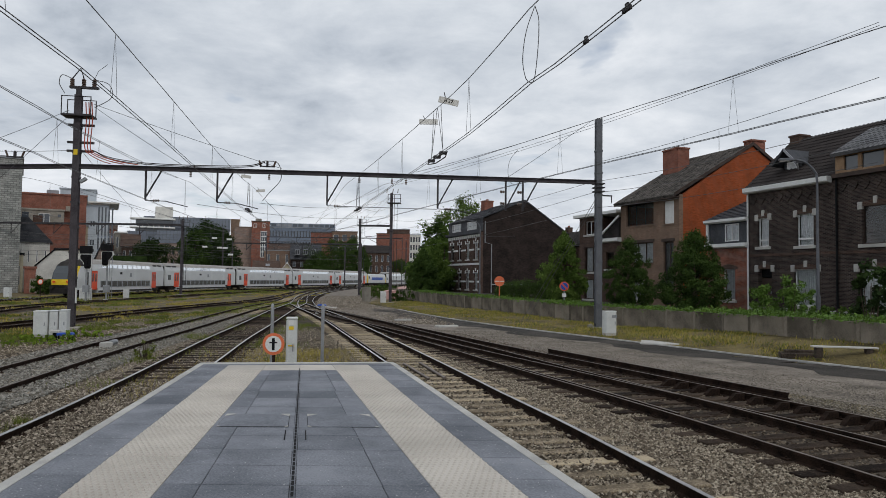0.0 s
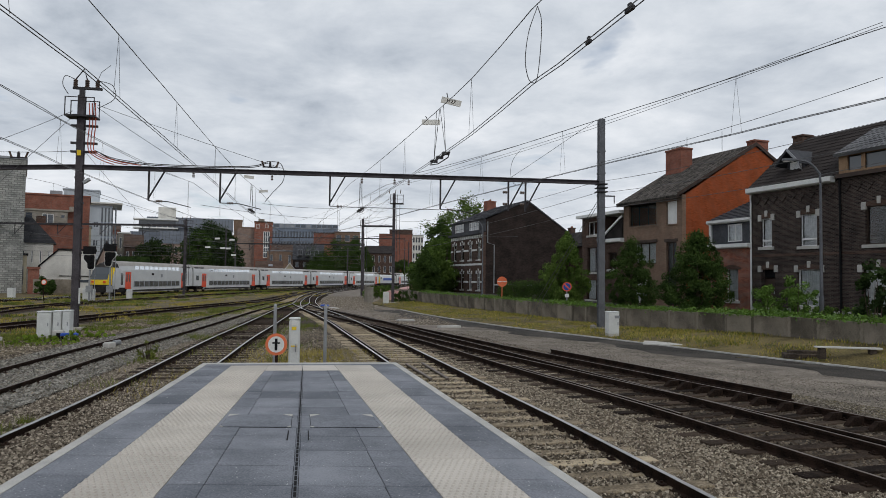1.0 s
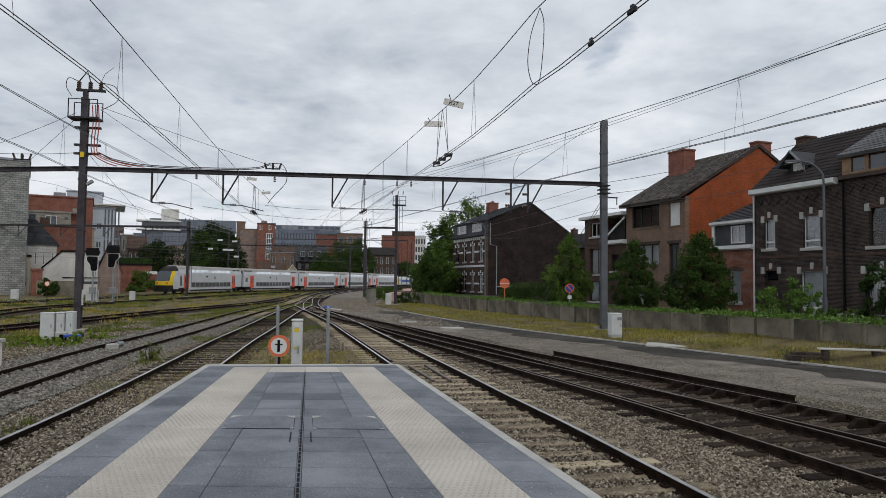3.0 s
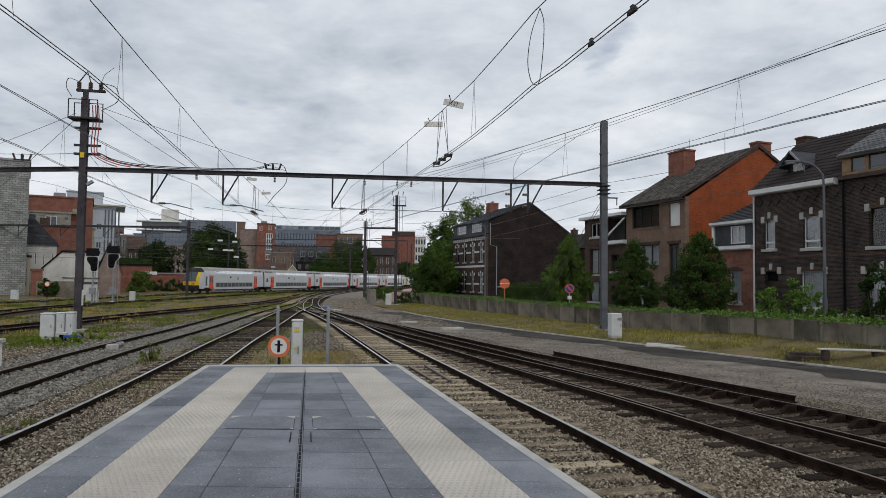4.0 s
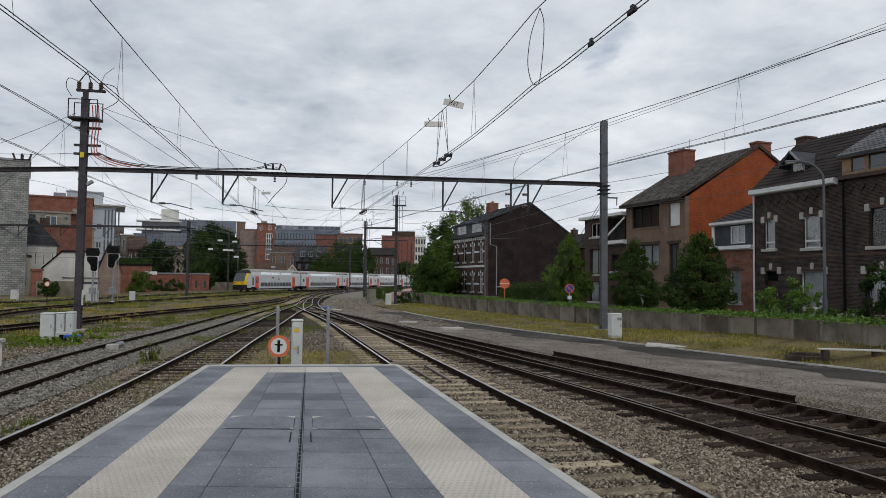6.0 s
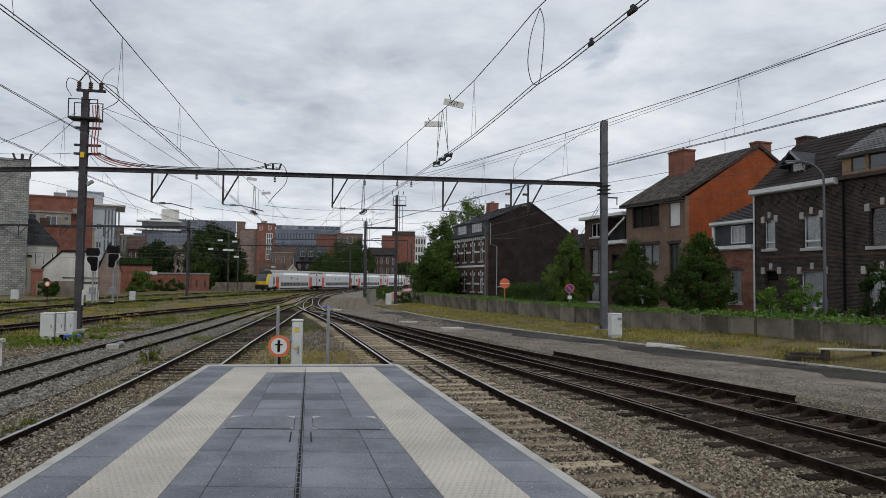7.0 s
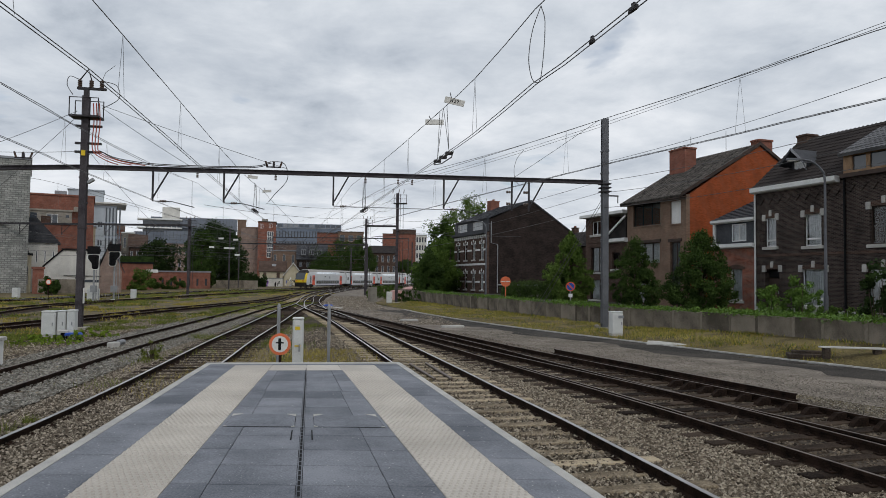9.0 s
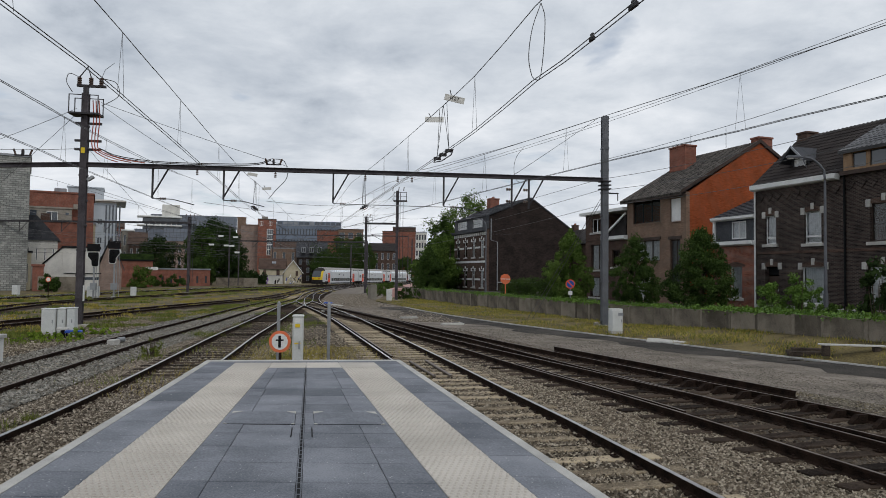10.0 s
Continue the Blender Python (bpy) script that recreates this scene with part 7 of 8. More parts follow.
# ---------------- lineside equipment ----------------
def cabinet(at, w, d, h, label, rz=0.0, doors=1, mat="cabinet", name="equipment_cabinet"):
    tp = thing(name, at, rz, label, "cabinet", "lineside cabinets")
    part("plinth", Shape().bevel_box(-w / 2 + .01, w / 2 - .01, -d / 2 + .01, d / 2 - .01, -.03, h * .16, .01), M["kerb"], tp)
    part("body", Shape().bevel_box(-w / 2, w / 2, -d / 2, d / 2, h * .16, h, .035), M[mat], tp)
    part("lid", Shape().bevel_box(-w / 2 - .01, w / 2 + .01, -d / 2 - .01, d / 2 + .01, h, h + .04, .02), M[mat], tp)
    for k in range(doors):
        a, b = -w / 2 + w * k / doors + .03, -w / 2 + w * (k + 1) / doors - .03
        dr = part("door", Shape().bevel_box(a, b, -d / 2 - .018, -d / 2 - .002, h * .2, h - .05, .006), M[mat], tp)
        part("handle", Shape().box(b - .07, b - .04, -d / 2 - .045, -d / 2 - .018, h * .5, h * .62), M["galv"], dr)
    return tp


a = (-15.15, 26.9, 0)
cabinet(a, .5, .42, 1.06, "wide pale grey cabinet beside the dark mast", GY, 1)
cabinet((-14.72, 27.02, 0), .3, .4, 1.08, "narrow pale grey cabinet beside the dark mast", GY, 1)
cabinet((-14.39, 27.08, 0), .29, .4, 1.1, "narrow pale grey cabinet beside the dark mast", GY, 1)
cr = cabinet((7.72, 31.2, 0), .52, .42, 1.12, "pale grey cabinet on the grass by the mast", GY, 1)
part("notice", Shape().box(.02, .26, -.255, -.245, .86, .98), M["zinc"], cr)
cabinet((-5.34, 69, 0), .55, .45, 1.2, "pale grey cabinet at the bend of the wall", 10, 1)
cabinet((-47.86, 78, 0), .7, .5, 1.15, "small white lineside cabinet in the grass")
cabinet((-37.99, 75, 0), .6, .5, 1.2, "small white lineside cabinet in the grass")
cabinet((-37.44, 75.2, 0), .45, .5, 1.2, "small white lineside cabinet in the grass")
cabinet((-35.59, 80, 0), .55, .4, 1.1, "small white lineside cabinet in the grass")
ph = cabinet((-3.44, 16.6, 0), .25, .24, 1.52, "slim pale post cabinet with small stickers beyond the platform", 8, 1, name="post_cabinet")
part("sticker", Shape().box(-.06, .05, -.152, -.149, 1.38, 1.5), M["white"], ph)
part("sticker", Shape().box(-.06, .05, -.152, -.149, 1.27, 1.35), M["yellow"], ph)
part("scribble", Shape().box(-.07, .07, -.152, -.149, .88, .91), M["yellow"], ph)

lb = thing("concrete_box", (-12.2, 18.6, -.12), 8, "pale concrete lineside box with a lid", "box")
part("body", Shape().bevel_box(-.45, .3, -.4, .4, -.02, .82, .02), M["white"], lb)
part("lid", Shape().bevel_box(-.52, .36, -.46, .46, .82, .92, .02), M["kerb"], lb)

# posts and the round sign just beyond the platform's end
for px, name_h in ((-3.72, 1.86), (-2.58, 1.86)):
    tp = thing("steel_post", (px, 15.8, 0), 0, "galvanised steel post with rounded cap", "post", "steel posts")
    part("tube", Shape().tube([(0, 0, -.05), (0, 0, name_h)], .038, 12), M["galv"], tp)
    part("cap", Shape().tube([(0, 0, name_h), (0, 0, name_h + .03), (0, 0, name_h + .05)], .042, 12, r2=.012), M["galv"], tp)
sg = thing("prohibition_sign", (-3.33, 14.3, 0), 0, "round white sign with red rim and black bars", "sign")
cz = 1.14
part("post", Shape().tube([(0, .03, 0), (0, .03, cz)], .03, 10), M["rail"], sg)
disc = lambda r, y0, y1: Shape().tube([(0, y0, cz), (0, y1, cz)], r, 40)
part("rim", disc(.222, -.02, .0), M["orange"], sg, "red rim")
part("face", disc(.165, -.024, -.019), M["white"], sg, "white face")
part("bar", Shape().box(-.028, .028, -.03, -.0245, cz - .12, cz + .12), M["black"], sg)
part("bar", Shape().box(-.08, .08, -.031, -.0246, cz + .015, cz + .045), M["black"], sg)



def signal(at, rz, z1, label, flip=1):
    tp = thing("colour_light_signal", at, rz, label, "railway signal", "signals")
    part("post", Shape().tube([(0, 0, 0), (0, 0, z1)], .1, 8), M["galv"], tp)
    out = [(-.58, -.1), (-.5, 0), (.45, 0), (.52, -.1), (.5, -1.3), (.38, -1.45), (-.05, -1.45), (-.17, -1.3), (-.2, -.85), (-.58, -.4)]
    out = [(x * flip, z) for x, z in out][::flip]
    rim = [((x - .1 * flip) * 1.16 + .1 * flip, (z + .7) * 1.1 - .7) for x, z in out]
    part("rim", Shape().extrude([(x, z1 + z) for x, z in rim], "y", -.14, -.1), M["white"], tp, "white outline")
    part("backboard", Shape().extrude([(x, z1 + z) for x, z in out], "y", -.2, -.141), M["black"], tp, "black backboard")
    part("hood_box", Shape().box(-.62, .62, -.3, -.1, z1 + .1, z1 + .9), M["black"], tp, "black upper screen")
    for z in (-.3, -.75, -1.2):
        part("lamp_hood", Shape().tube([(.15 * flip, -.2, z1 + z), (.15 * flip, -.4, z1 + z)], .11, 12), M["black"], tp)
    part("ladder", Shape().box(.16, .2, .12, .16, 0, z1).box(.44, .48, .12, .16, 0, z1), M["galv"], tp)
    part("base_box", Shape().bevel_box(-.3, .3, -.2, .2, .9, 1.6, .03), M["galv"], tp)
    part("white_plate", Shape().box(-.25, .25, -.16, -.12, z1 - 5.6 + .3, z1 - 5.0), M["white"], tp)


signal((-36.18, 72, 0), 0, 4.75, "black colour-light signal with white outlined backboard")
signal((-35.02, 74, 0), 0, 5.15, "black colour-light signal with white outlined backboard", -1)

ks = thing("small_round_sign", (-39.71, 70, 0), 0, "small round red-rimmed sign on a thin post", "sign")
part("post", Shape().tube([(0, 0, 0), (0, 0, 2.1)], .04, 6), M["rail"], ks)
part("rim", Shape().tube([(0, -.05, 1.9), (0, -.02, 1.9)], .28, 20), M["red"], ks)
part("face", Shape().tube([(0, -.06, 1.9), (0, -.051, 1.9)], .2, 20), M["white"], ks)

# point machine, stray sleepers, debris
pm = thing("point_machine", (-11.25, 23.9, 0.02), 76, "pale grey point machine beside the rail", "point machine")
part("body", Shape().bevel_box(-.2, .16, -.14, .14, 0, .2, .03), M["kerb"], pm)
part("motor", Shape().tube([(.22, 0, .16), (.5, .02, .16)], .09, 12), M["galv"], pm)
part("rod", Shape().tube([(.0, .1, .06), (.0, .5, .06)], .03, 6), M["rail"], pm)
dp = thing("cable_drum_box", (-14.43, 26.5, 0), 10, "small grey cap on a black stub", "junction box")
part("stub", Shape().tube([(0, 0, 0), (0, 0, .3)], .08, 8), M["black"], dp)
part("cap", Shape().bevel_box(-.2, .2, -.13, .13, .3, .4, .04), M["kerb"], dp)
bl = thing("blue_crate_lid", (-13.98, 26.5, 0), 15, "bright blue plastic lid lying on black feet", "plastic lid")
part("lid", Shape().bevel_box(-.32, .26, -.16, .16, .2, .3, .035), M["blue"], bl)
for x in (-.25, .2):
    part("foot", Shape().box(x - .03, x + .03, -.08, .08, 0, .2), M["black"], bl)
bt = thing("blue_sack", (-10.23, 62, 0), 0, "crumpled blue sack on the ballast", "sack")
part("sack_body", Shape().bevel_box(-.4, .4, -.3, .3, -.02, .22, .1), M["blue"], bt)
bn = thing("plank_bench", (12.83, 21.9, 0.25), -12, "pale plank resting on dark old sleepers", "bench")
part("plank", Shape().bevel_box(-.95, .95, -.14, .14, .24, .285, .012), M["kerb"], bn, "pale weathered plank")
for x in (-.75, .7):
    part("support", Shape().bevel_box(x - .10, x + .10, -.12, .12, -.1, .24, .02), M["oldsleeper"], bn)
st = thing("sleeper_stack", (12.14, 22.6, 0.14), -8, "low pile of rotten dark sleepers in the grass", "sleepers")
for k, (dx, dy, z) in enumerate(((-1.0, 0, 0), (-.9, .35, 0), (-.8, .15, .16))):
    o = part("old_sleeper", Shape().bevel_box(-.55, .55, -.1, .1, -.06, .09, .02), M["oldsleeper"], st)
    o.matrix_basis = pose(dx + .6, dy, z * .6, 0, 0, rng.uniform(-4, 4))
mh = thing("manhole_slab", (8.97, 28.0, 0.02), -18, "flat pale concrete slab at the road's edge", "slab")
part("slab", Shape().bevel_box(-.75, .75, -.7, .7, -.05, .05, .015), M["kerb"], mh)
for px_, d, w, rz in ((-2.0, 41.0, 1.0, 25), (-7.6, 46.5, 2.0, 120), (-8.9, 58.0, 2.2, 118), (.5, 36.0, 1.2, 30)):
    sl = thing("concrete_trough_lid", (px_, d, 0.02), rz, "pale concrete cable trough lid on gravel", "slab", "trough lids")
    part("lid", Shape().bevel_box(-w / 2, w / 2, -.2, .2, -.03, .09, .015), M["kerb"], sl)


# rain puddles in the worn road
for k, (x, y, a, b) in enumerate(((11.72, 21.8, .75, .22), (12.26, 21.2, .5, .16), (10.2, 23.3, .35, .14))):
    out = []
    for j in range(22):
        t = 2 * math.pi * j / 22
        q = 1 + .28 * math.sin(3 * t + k) + .15 * math.sin(5 * t + 2 * k)
        out.append((x + a * q * math.cos(t), y + b * q * math.sin(t)))
    solo("puddle", Shape().extrude(out, "z", .012, .022), M["wet"], "shallow rain puddle on the worn road", "puddle", "structure")


# two short rails lying between the rails beyond the platform end
for xa, ya, xb, yb in ((-.93, 20.0, -.19, 17.1), (-.48, 20.26, .22, 17.2)):
    rail = thing("loose_rail", label="short rusty rail lying between the running rails", category="rail")
    part("web", Shape().sweep([(xa, ya, -.05), (xb, yb, -.05)], [(-.07, 0), (.07, 0), (.07, .02), (.015, .035), (.015, .10), (-.015, .10), (-.015, .035), (-.07, .02)]), M["rail"], rail)
    part("head", Shape().sweep([(xa, ya, -.05), (xb, yb, -.05)], [(-.036, .1), (.036, .1), (.036, .135), (.026, .145), (-.026, .145), (-.036, .135)]), M["railold"], rail)

# guard rail and rubbing posts of the old siding
def guard():
    tp = thing("guard_rail", label="rusty guard rail beside the siding with ribbed chairs", category="guard rail")
    line = [p for p in shifted(LINES["siding"], 1.44) if 14.2 < p.y < 24.2]
    part("rail", Shape().sweep([(p.x, p.y, .045) for p in line], RAIL, mats=RAILMAT), [M["rail"], M["railold"]], tp)
    me = Shape().extrude([(-.40, 0), (.0, 0), (.0, .14), (-.22, .15), (-.36, .05)], "y", -.05, .05).mesh("chair", M["rail"])
    line = [p for p in shifted(LINES["siding"], .68) if 11.4 < p.y < 17.7]
    for p, q in zip(line, line[1:]):
        d = q - p
        for f in (0, .42):
            ob = part("chair", me, None, tp)
            e = p + d * f
            ob.matrix_basis = pose(e.x, e.y, .02, 0, 0, math.degrees(math.atan2(d.y, d.x)) - 90)
    for key, off, y0, y1 in (("goods", -.62, 11.8, 20), ("right", -.62, 20, 40)):
        line = [p for p in shifted(LINES[key], off) if y0 < p.y < y1]
        t2 = thing("check_rail", label="rusty check rail inside the running rail", category="check rail", group="check rails")
        part("rail", Shape().sweep([(p.x, p.y, .012) for p in line], RAIL, mats=RAILMAT), [M["rail"], M["railold"]], t2)


guard()


# ---------------- street furniture ----------------
def street_lamp(at, rz, z1, arm, label):
    tp = thing("street_lamp", at, rz, label, "street lamp", "street lamps")
    pts = [(0, 0, 0), (0, 0, z1 * .5), (0, 0, z1 * .86), (-.08, 0, z1 * .92), (-.35, 0, z1 * .965), (-arm * .6, 0, z1 * .99), (-arm, 0, z1 * 1.0)]
    part("pole", Shape().tube(spline(pts, .2), .085, 10, r2=.045), M["mastgrey"], tp)
    part("head", Shape().bevel_box(-arm - .6, -arm + .05, -.1, .1, z1 - .04, z1 + .06, .03), M["mastgrey"], tp)
    part("glass", Shape().box(-arm - .55, -arm - .1, -.08, .08, z1 - .09, z1 - .052), M["kerb"], tp)
    part("base", Shape().tube([(0, 0, 0), (0, 0, 1.0)], .11, 10), M["mastgrey"], tp)


street_lamp((17.9, 32.6, STREET), -8, 7.45, 1.1, "grey curved street lamp before the dark houses")
street_lamp((4.37, 72, STREET), -20, 8.65-STREET, 1.6, "grey curved street lamp by the end house")


def road_sign(at, kind, z1):
    tp = thing("road_sign", at, 0, "round blue and red no-parking sign on a post" if kind == "park" else "faded orange back of a round sign on its post", "road sign")
    part("post", Shape().tube([(0, .04, 0), (0, .04, z1 + .2)], .04, 8), M["orange"] if kind != "park" else M["galv"], tp)
    r = .42 if kind != "park" else .33
    part("disc", Shape().tube([(0, 0, z1), (0, .025, z1)], r, 32), M["orange"] if kind != "park" else M["red"], tp)
    if kind == "park":
        part("face", Shape().tube([(0, -.006, z1), (0, -.001, z1)], r * .78, 32), M["blue"], tp)
        b = part("bar", Shape().box(-r * .78, r * .78, -.014, -.007, -.045, .045), M["red"], tp)
        b.matrix_basis = pose(0, 0, z1, 0, 45, 0)
        part("plate", Shape().box(-.14, .14, -.01, .0, z1 - .75, z1 - .5), M["white"], tp)
    else:
        part("strap", Shape().box(-r * .9, r * .9, -.012, -.001, z1 - .03, z1 + .03), M["white"], tp)
        part("strap", Shape().box(-.03, .03, -.014, -.002, z1 - r * .95, z1 + r * .95), M["orange"], tp)


road_sign((5.17, 58, .8), "back", 2.34-.8)
road_sign((8.94, 49, .8), "park", 2.07-.8)


def parked_car(at, rz, mat, label):
    tp = thing("parked_car", at, rz, label, "car", "parked cars")
    side = [(-2.1, .35), (2.1, .35), (2.15, .75), (1.9, .92), (1.0, 1.0), (.4, 1.42), (-1.2, 1.45), (-1.9, 1.05), (-2.15, .9)]
    part("body", Shape().extrude(side, "y", -.85, .85), mat, tp)
    for s in (-1, 1):
        part("side_window", Shape().extrude([(.85, 1.02), (.35, 1.36), (-1.1, 1.38), (-1.6, 1.05)], "y", min(s * .852, s * .865), max(s * .852, s * .865)), M["glass"], tp)
        for x in (-1.3, 1.3):
            part("wheel", Shape().tube([(x, s * .7, .32), (x, s * .88, .32)], .32, 16), M["black"], tp)
    part("rear_window", Shape().extrude([(-1.25, 1.40), (-1.9, 1.1), (-1.93, 1.12), (-1.28, 1.44)], "y", -.7, .7), M["glass"], tp)
    part("windscreen", Shape().extrude([(1.0, 1.02), (.42, 1.4), (.46, 1.42), (1.04, 1.04)], "y", -.7, .7), M["glass"], tp)


parked_car((-5.15, 150, .92), 60, M["zinc"], "silver parked car beyond the wall")
parked_car((-3.87, 135, .92), 70, M["white"], "white parked car beyond the wall")
pk = Shape().bevel_box(-6.59, -1.74, 86, 156, -.4, .92, .03)
solo("paved_forecourt", pk, M["pink"], "pale pink paved forecourt behind the wall", "pavement", "structure")
for px_ in (-8.12, -7.87, -7.77):
    tp = thing("old_gate_post", (px_, 78, 0), 5, "weathered concrete gate post by the tracks", "post", "gate posts")
    part("post", Shape().bevel_box(-.32, .32, -.15, .15, -.05, 1.7, .04), M["concrete"], tp)


# ---------------- vegetation ----------------
def leaves(points, size, seed):
    """A crown of small leaf quads at the points (n x 3), turned at random."""
    r = np.random.default_rng(seed)
    n = len(points)
    a = r.normal(size=(n, 3))
    a /= np.linalg.norm(a, axis=1)[:, None]
    b = np.cross(a, r.normal(size=(n, 3)))
    b /= np.linalg.norm(b, axis=1)[:, None]
    s = (size * r.uniform(.6, 1.3, n))[:, None]
    v = np.stack([points - a * s, points + b * s * .55, points + a * s, points - b * s * .55], 1).reshape(-1, 3)
    me = bpy.data.meshes.new("leaves")
    me.from_pydata(v.tolist(), [], np.arange(n * 4).reshape(n, 4).tolist())
    return me


def clumped(n, clumps, spread, r, gen):
    """Points gathered about clump centres drawn by gen()."""
    c = np.array([gen() for _ in range(clumps)])
    k = r.integers(0, clumps, n)
    d = r.normal(size=(n, 3))
    d *= (r.uniform(0, 1, n) ** .5 / np.linalg.norm(d, axis=1))[:, None]
    return c[k] + d * spread * r.uniform(.5, 1.3, clumps)[k][:, None]


def tree(at, h, w, seed, mat, label, n=5000, size=.14, clumps=70, form="round", bole=.22, trunk=.16):
    r = np.random.default_rng(seed)
    tp = thing("tree", at, 0, label, "tree", "trees")
    z0 = h * bole
    g = Shape().tube([(0, 0, -.3), (.05, 0, h * .3), (-.04, .05, h * .6), (0, 0, h * .9)], trunk, 8, r2=trunk * .2)
    for k in range(9):
        zz, an = z0 + (h - z0) * k / 12, r.uniform(0, 6.28)
        ln = w * .38 * (1 - k / 14)
        g.tube([(0, 0, zz), (math.cos(an) * ln * .5, math.sin(an) * ln * .5, zz + ln * .45), (math.cos(an) * ln, math.sin(an) * ln, zz + ln * .75)], trunk * .4, 5, r2=trunk * .1)
    part("trunk", g, M["bark"], tp)

    def gen():
        while True:
            f = r.uniform(0, 1)
            an = r.uniform(0, 6.283)
            lump = 1 + .3 * math.sin(3 * an + seed) * math.sin(7 * f + seed) + .2 * math.sin(2 * an - seed * 2 + 9 * f)
            prof = math.sin(math.pi * (f * .86 + .14) ** .8) if form == "round" else max(0, 1 - (abs(f - .42) / .585) ** 2.6) if form == "dome" else min(1, f * 1.8 + .5) * (1 - f) ** .66 * 1.18
            prof *= lump
            rad = w / 2 * prof * (r.uniform(0, 1) ** .4)
            if r.uniform() < prof + .12:
                return (math.cos(an) * rad, math.sin(an) * rad, z0 + (h - z0) * f)
    pts = clumped(n, clumps, w * (.075 if form == "cone" else .12), r, gen)
    me = leaves(pts, size, seed + 5)
    me.materials.append(mat)
    part("crown", me, None, tp, "dense uneven crown of small leaves")
    return tp


def shrub(name, label, at, w, d, h, seed, mat, n=2500, size=.09, clumps=40, rz=0.0, category="shrub"):
    r = np.random.default_rng(seed)
    tp = thing(name, at, rz, label, category)
    g = Shape()
    for _ in range(9):
        x, y = r.uniform(-w / 2, w / 2) * .7, r.uniform(-d / 2, d / 2) * .7
        g.tube([(x * .5, y * .5, -.1), (x, y, h * r.uniform(.5, .85))], .025, 5, r2=.008)
    tagged(part("stem_cluster", g, M["bark"], tp), kind="stuff")

    def gen():
        x, y = r.uniform(-1, 1), r.uniform(-1, 1)
        return (x * w / 2, y * d / 2, h * r.uniform(.05, 1) * (1 - .35 * x * x))
    pts = clumped(n, clumps, min(w, d, h) * .22, r, gen)
    me = leaves(pts, size, seed + 3)
    me.materials.append(mat)
    part("foliage", me, None, tp)
    return tp


tree((9.5, 52.3, .6), 5.5, 3.6, 1, M["leaf3"], "tall green street tree behind the wall", 30000, .065, 330, "cone", .05)
tree((12.3, 44.6, .7), 4.5, 3.3, 2, M["leaf2"], "dark green street tree behind the wall", 32000, .052, 300, "cone", .05)
tree((14.4, 38.9, .8), 4.45, 3.9, 3, M["leaf2"], "broad green street tree behind the wall", 34000, .06, 360, "cone", .05)
shrub("sumac_shrub", "bright green leafy shrub growing over the wall", (15.1, 32.2, .9), 1.1, .8, 1.45, 4, M["ivy"], 2600, .06, 36, -65)
shrub("sumac_shrub", "bright green airy shrub growing over the wall", (16.5, 32.2, .9), 1.5, .9, 1.85, 34, M["ivy"], 3600, .06, 46, -65)
shrub("low_shrub", "low bright green plants behind the wall", (17.0, 29.4, .9), 2.6, .8, .75, 35, M["leaf3"], 2600, .06, 40, -70)
shrub("dark_shrub", "dark shrub at the edge of the wall", (17.2, 27.5, .9), 1.4, 1.2, 2.6, 5, M["leaf"], 1600, .1, 24)
shrub("clipped_hedge", "clipped green hedge along the gable wall", (7.53, 60, .5), 4.9, 2.0, 1.85, 6, M["leaf2"], 26000, .045, 320, -10, "hedge")
tree((-0.8, 85, 0), 7.2, 5.2, 7, M["leaf3"], "large dark tree beside the end house", 34000, .11, 260, "round", .03)
tree((-1.7, 81, 0), 5.8, 3.6, 17, M["leaf2"], "bushy dark tree beside the end house", 24000, .1, 190, "round", .02)
tree((0.9, 92, 0), 9.6, 4.6, 18, M["leaf3"], "green tree beside the end house", 12000, .12, 110, "round", .02)
tree((4.3, 118, 0), 17.3, 11.0, 8, M["leaf3"], "tall light tree behind the end house", 13000, .15, 130, "round", .3)
tree((0.15, 108, 0), 11.74, 7, 19, M["leaf2"], "tall tree behind the end house", 6000, .24, 100, "round", .2)
for x, y1, d, w, s, m in ((280, 425, 165, 9.5, 9, "leaf"), (373, 390, 168, 12.5, 10, "leaf"), (405, 415, 172, 8, 11, "leaf"), (355, 410, 160, 7, 12, "leaf2"), (598, 432, 218, 15, 13, "leaf2"), (635, 428, 222, 11, 14, "leaf2"), (575, 455, 226, 9, 15, "leaf2"), (716, 460, 312, 11, 16, "leaf2"), (425, 490, 190, 10, 20, "leaf"), (735, 462, 314, 9, 21, "leaf2")):
    hh = {280: 11.34, 373: 15.6, 405: 14.0, 355: 13.2, 598: 13.97, 635: 14.98, 575: 9.74, 716: 11.15, 425: 3.37, 735: 10.24}[x]
    tree(((x - 784) / 1230.6 * d, d, 0), hh, w, s, M[m], "dark green town tree beyond the railway", 16000, .22, 170, "dome", .08, .25)
shrub("wild_bush", "bright green wild bush beside the low brick hall", (-55.91, 128, 0), 4.2, 3, 3.59, 22, M["leaf3"], 3000, .2, 40)
shrub("wild_bush", "green bush at the foot of the grey building", (-53.03, 94, 0), 2.0, 1.6, 2.3, 23, M["leaf2"], 2500, .18, 36)
shrub("wild_bush", "green bushes along the old wall", (-56.04, 140, 0), 9, 3, 2.4, 24, M["leaf2"], 3000, .2, 40)
shrub("wild_bush", "green bushes beside the line", (-53.03, 185, 0), 12, 4, 3.6, 25, M["leaf"], 3500, .26, 50)
shrub("wild_bush", "green bushes behind the gate posts", (-7.56, 92, .2), 5.2, 2, 1.35, 26, M["leaf3"], 5000, .09, 60)
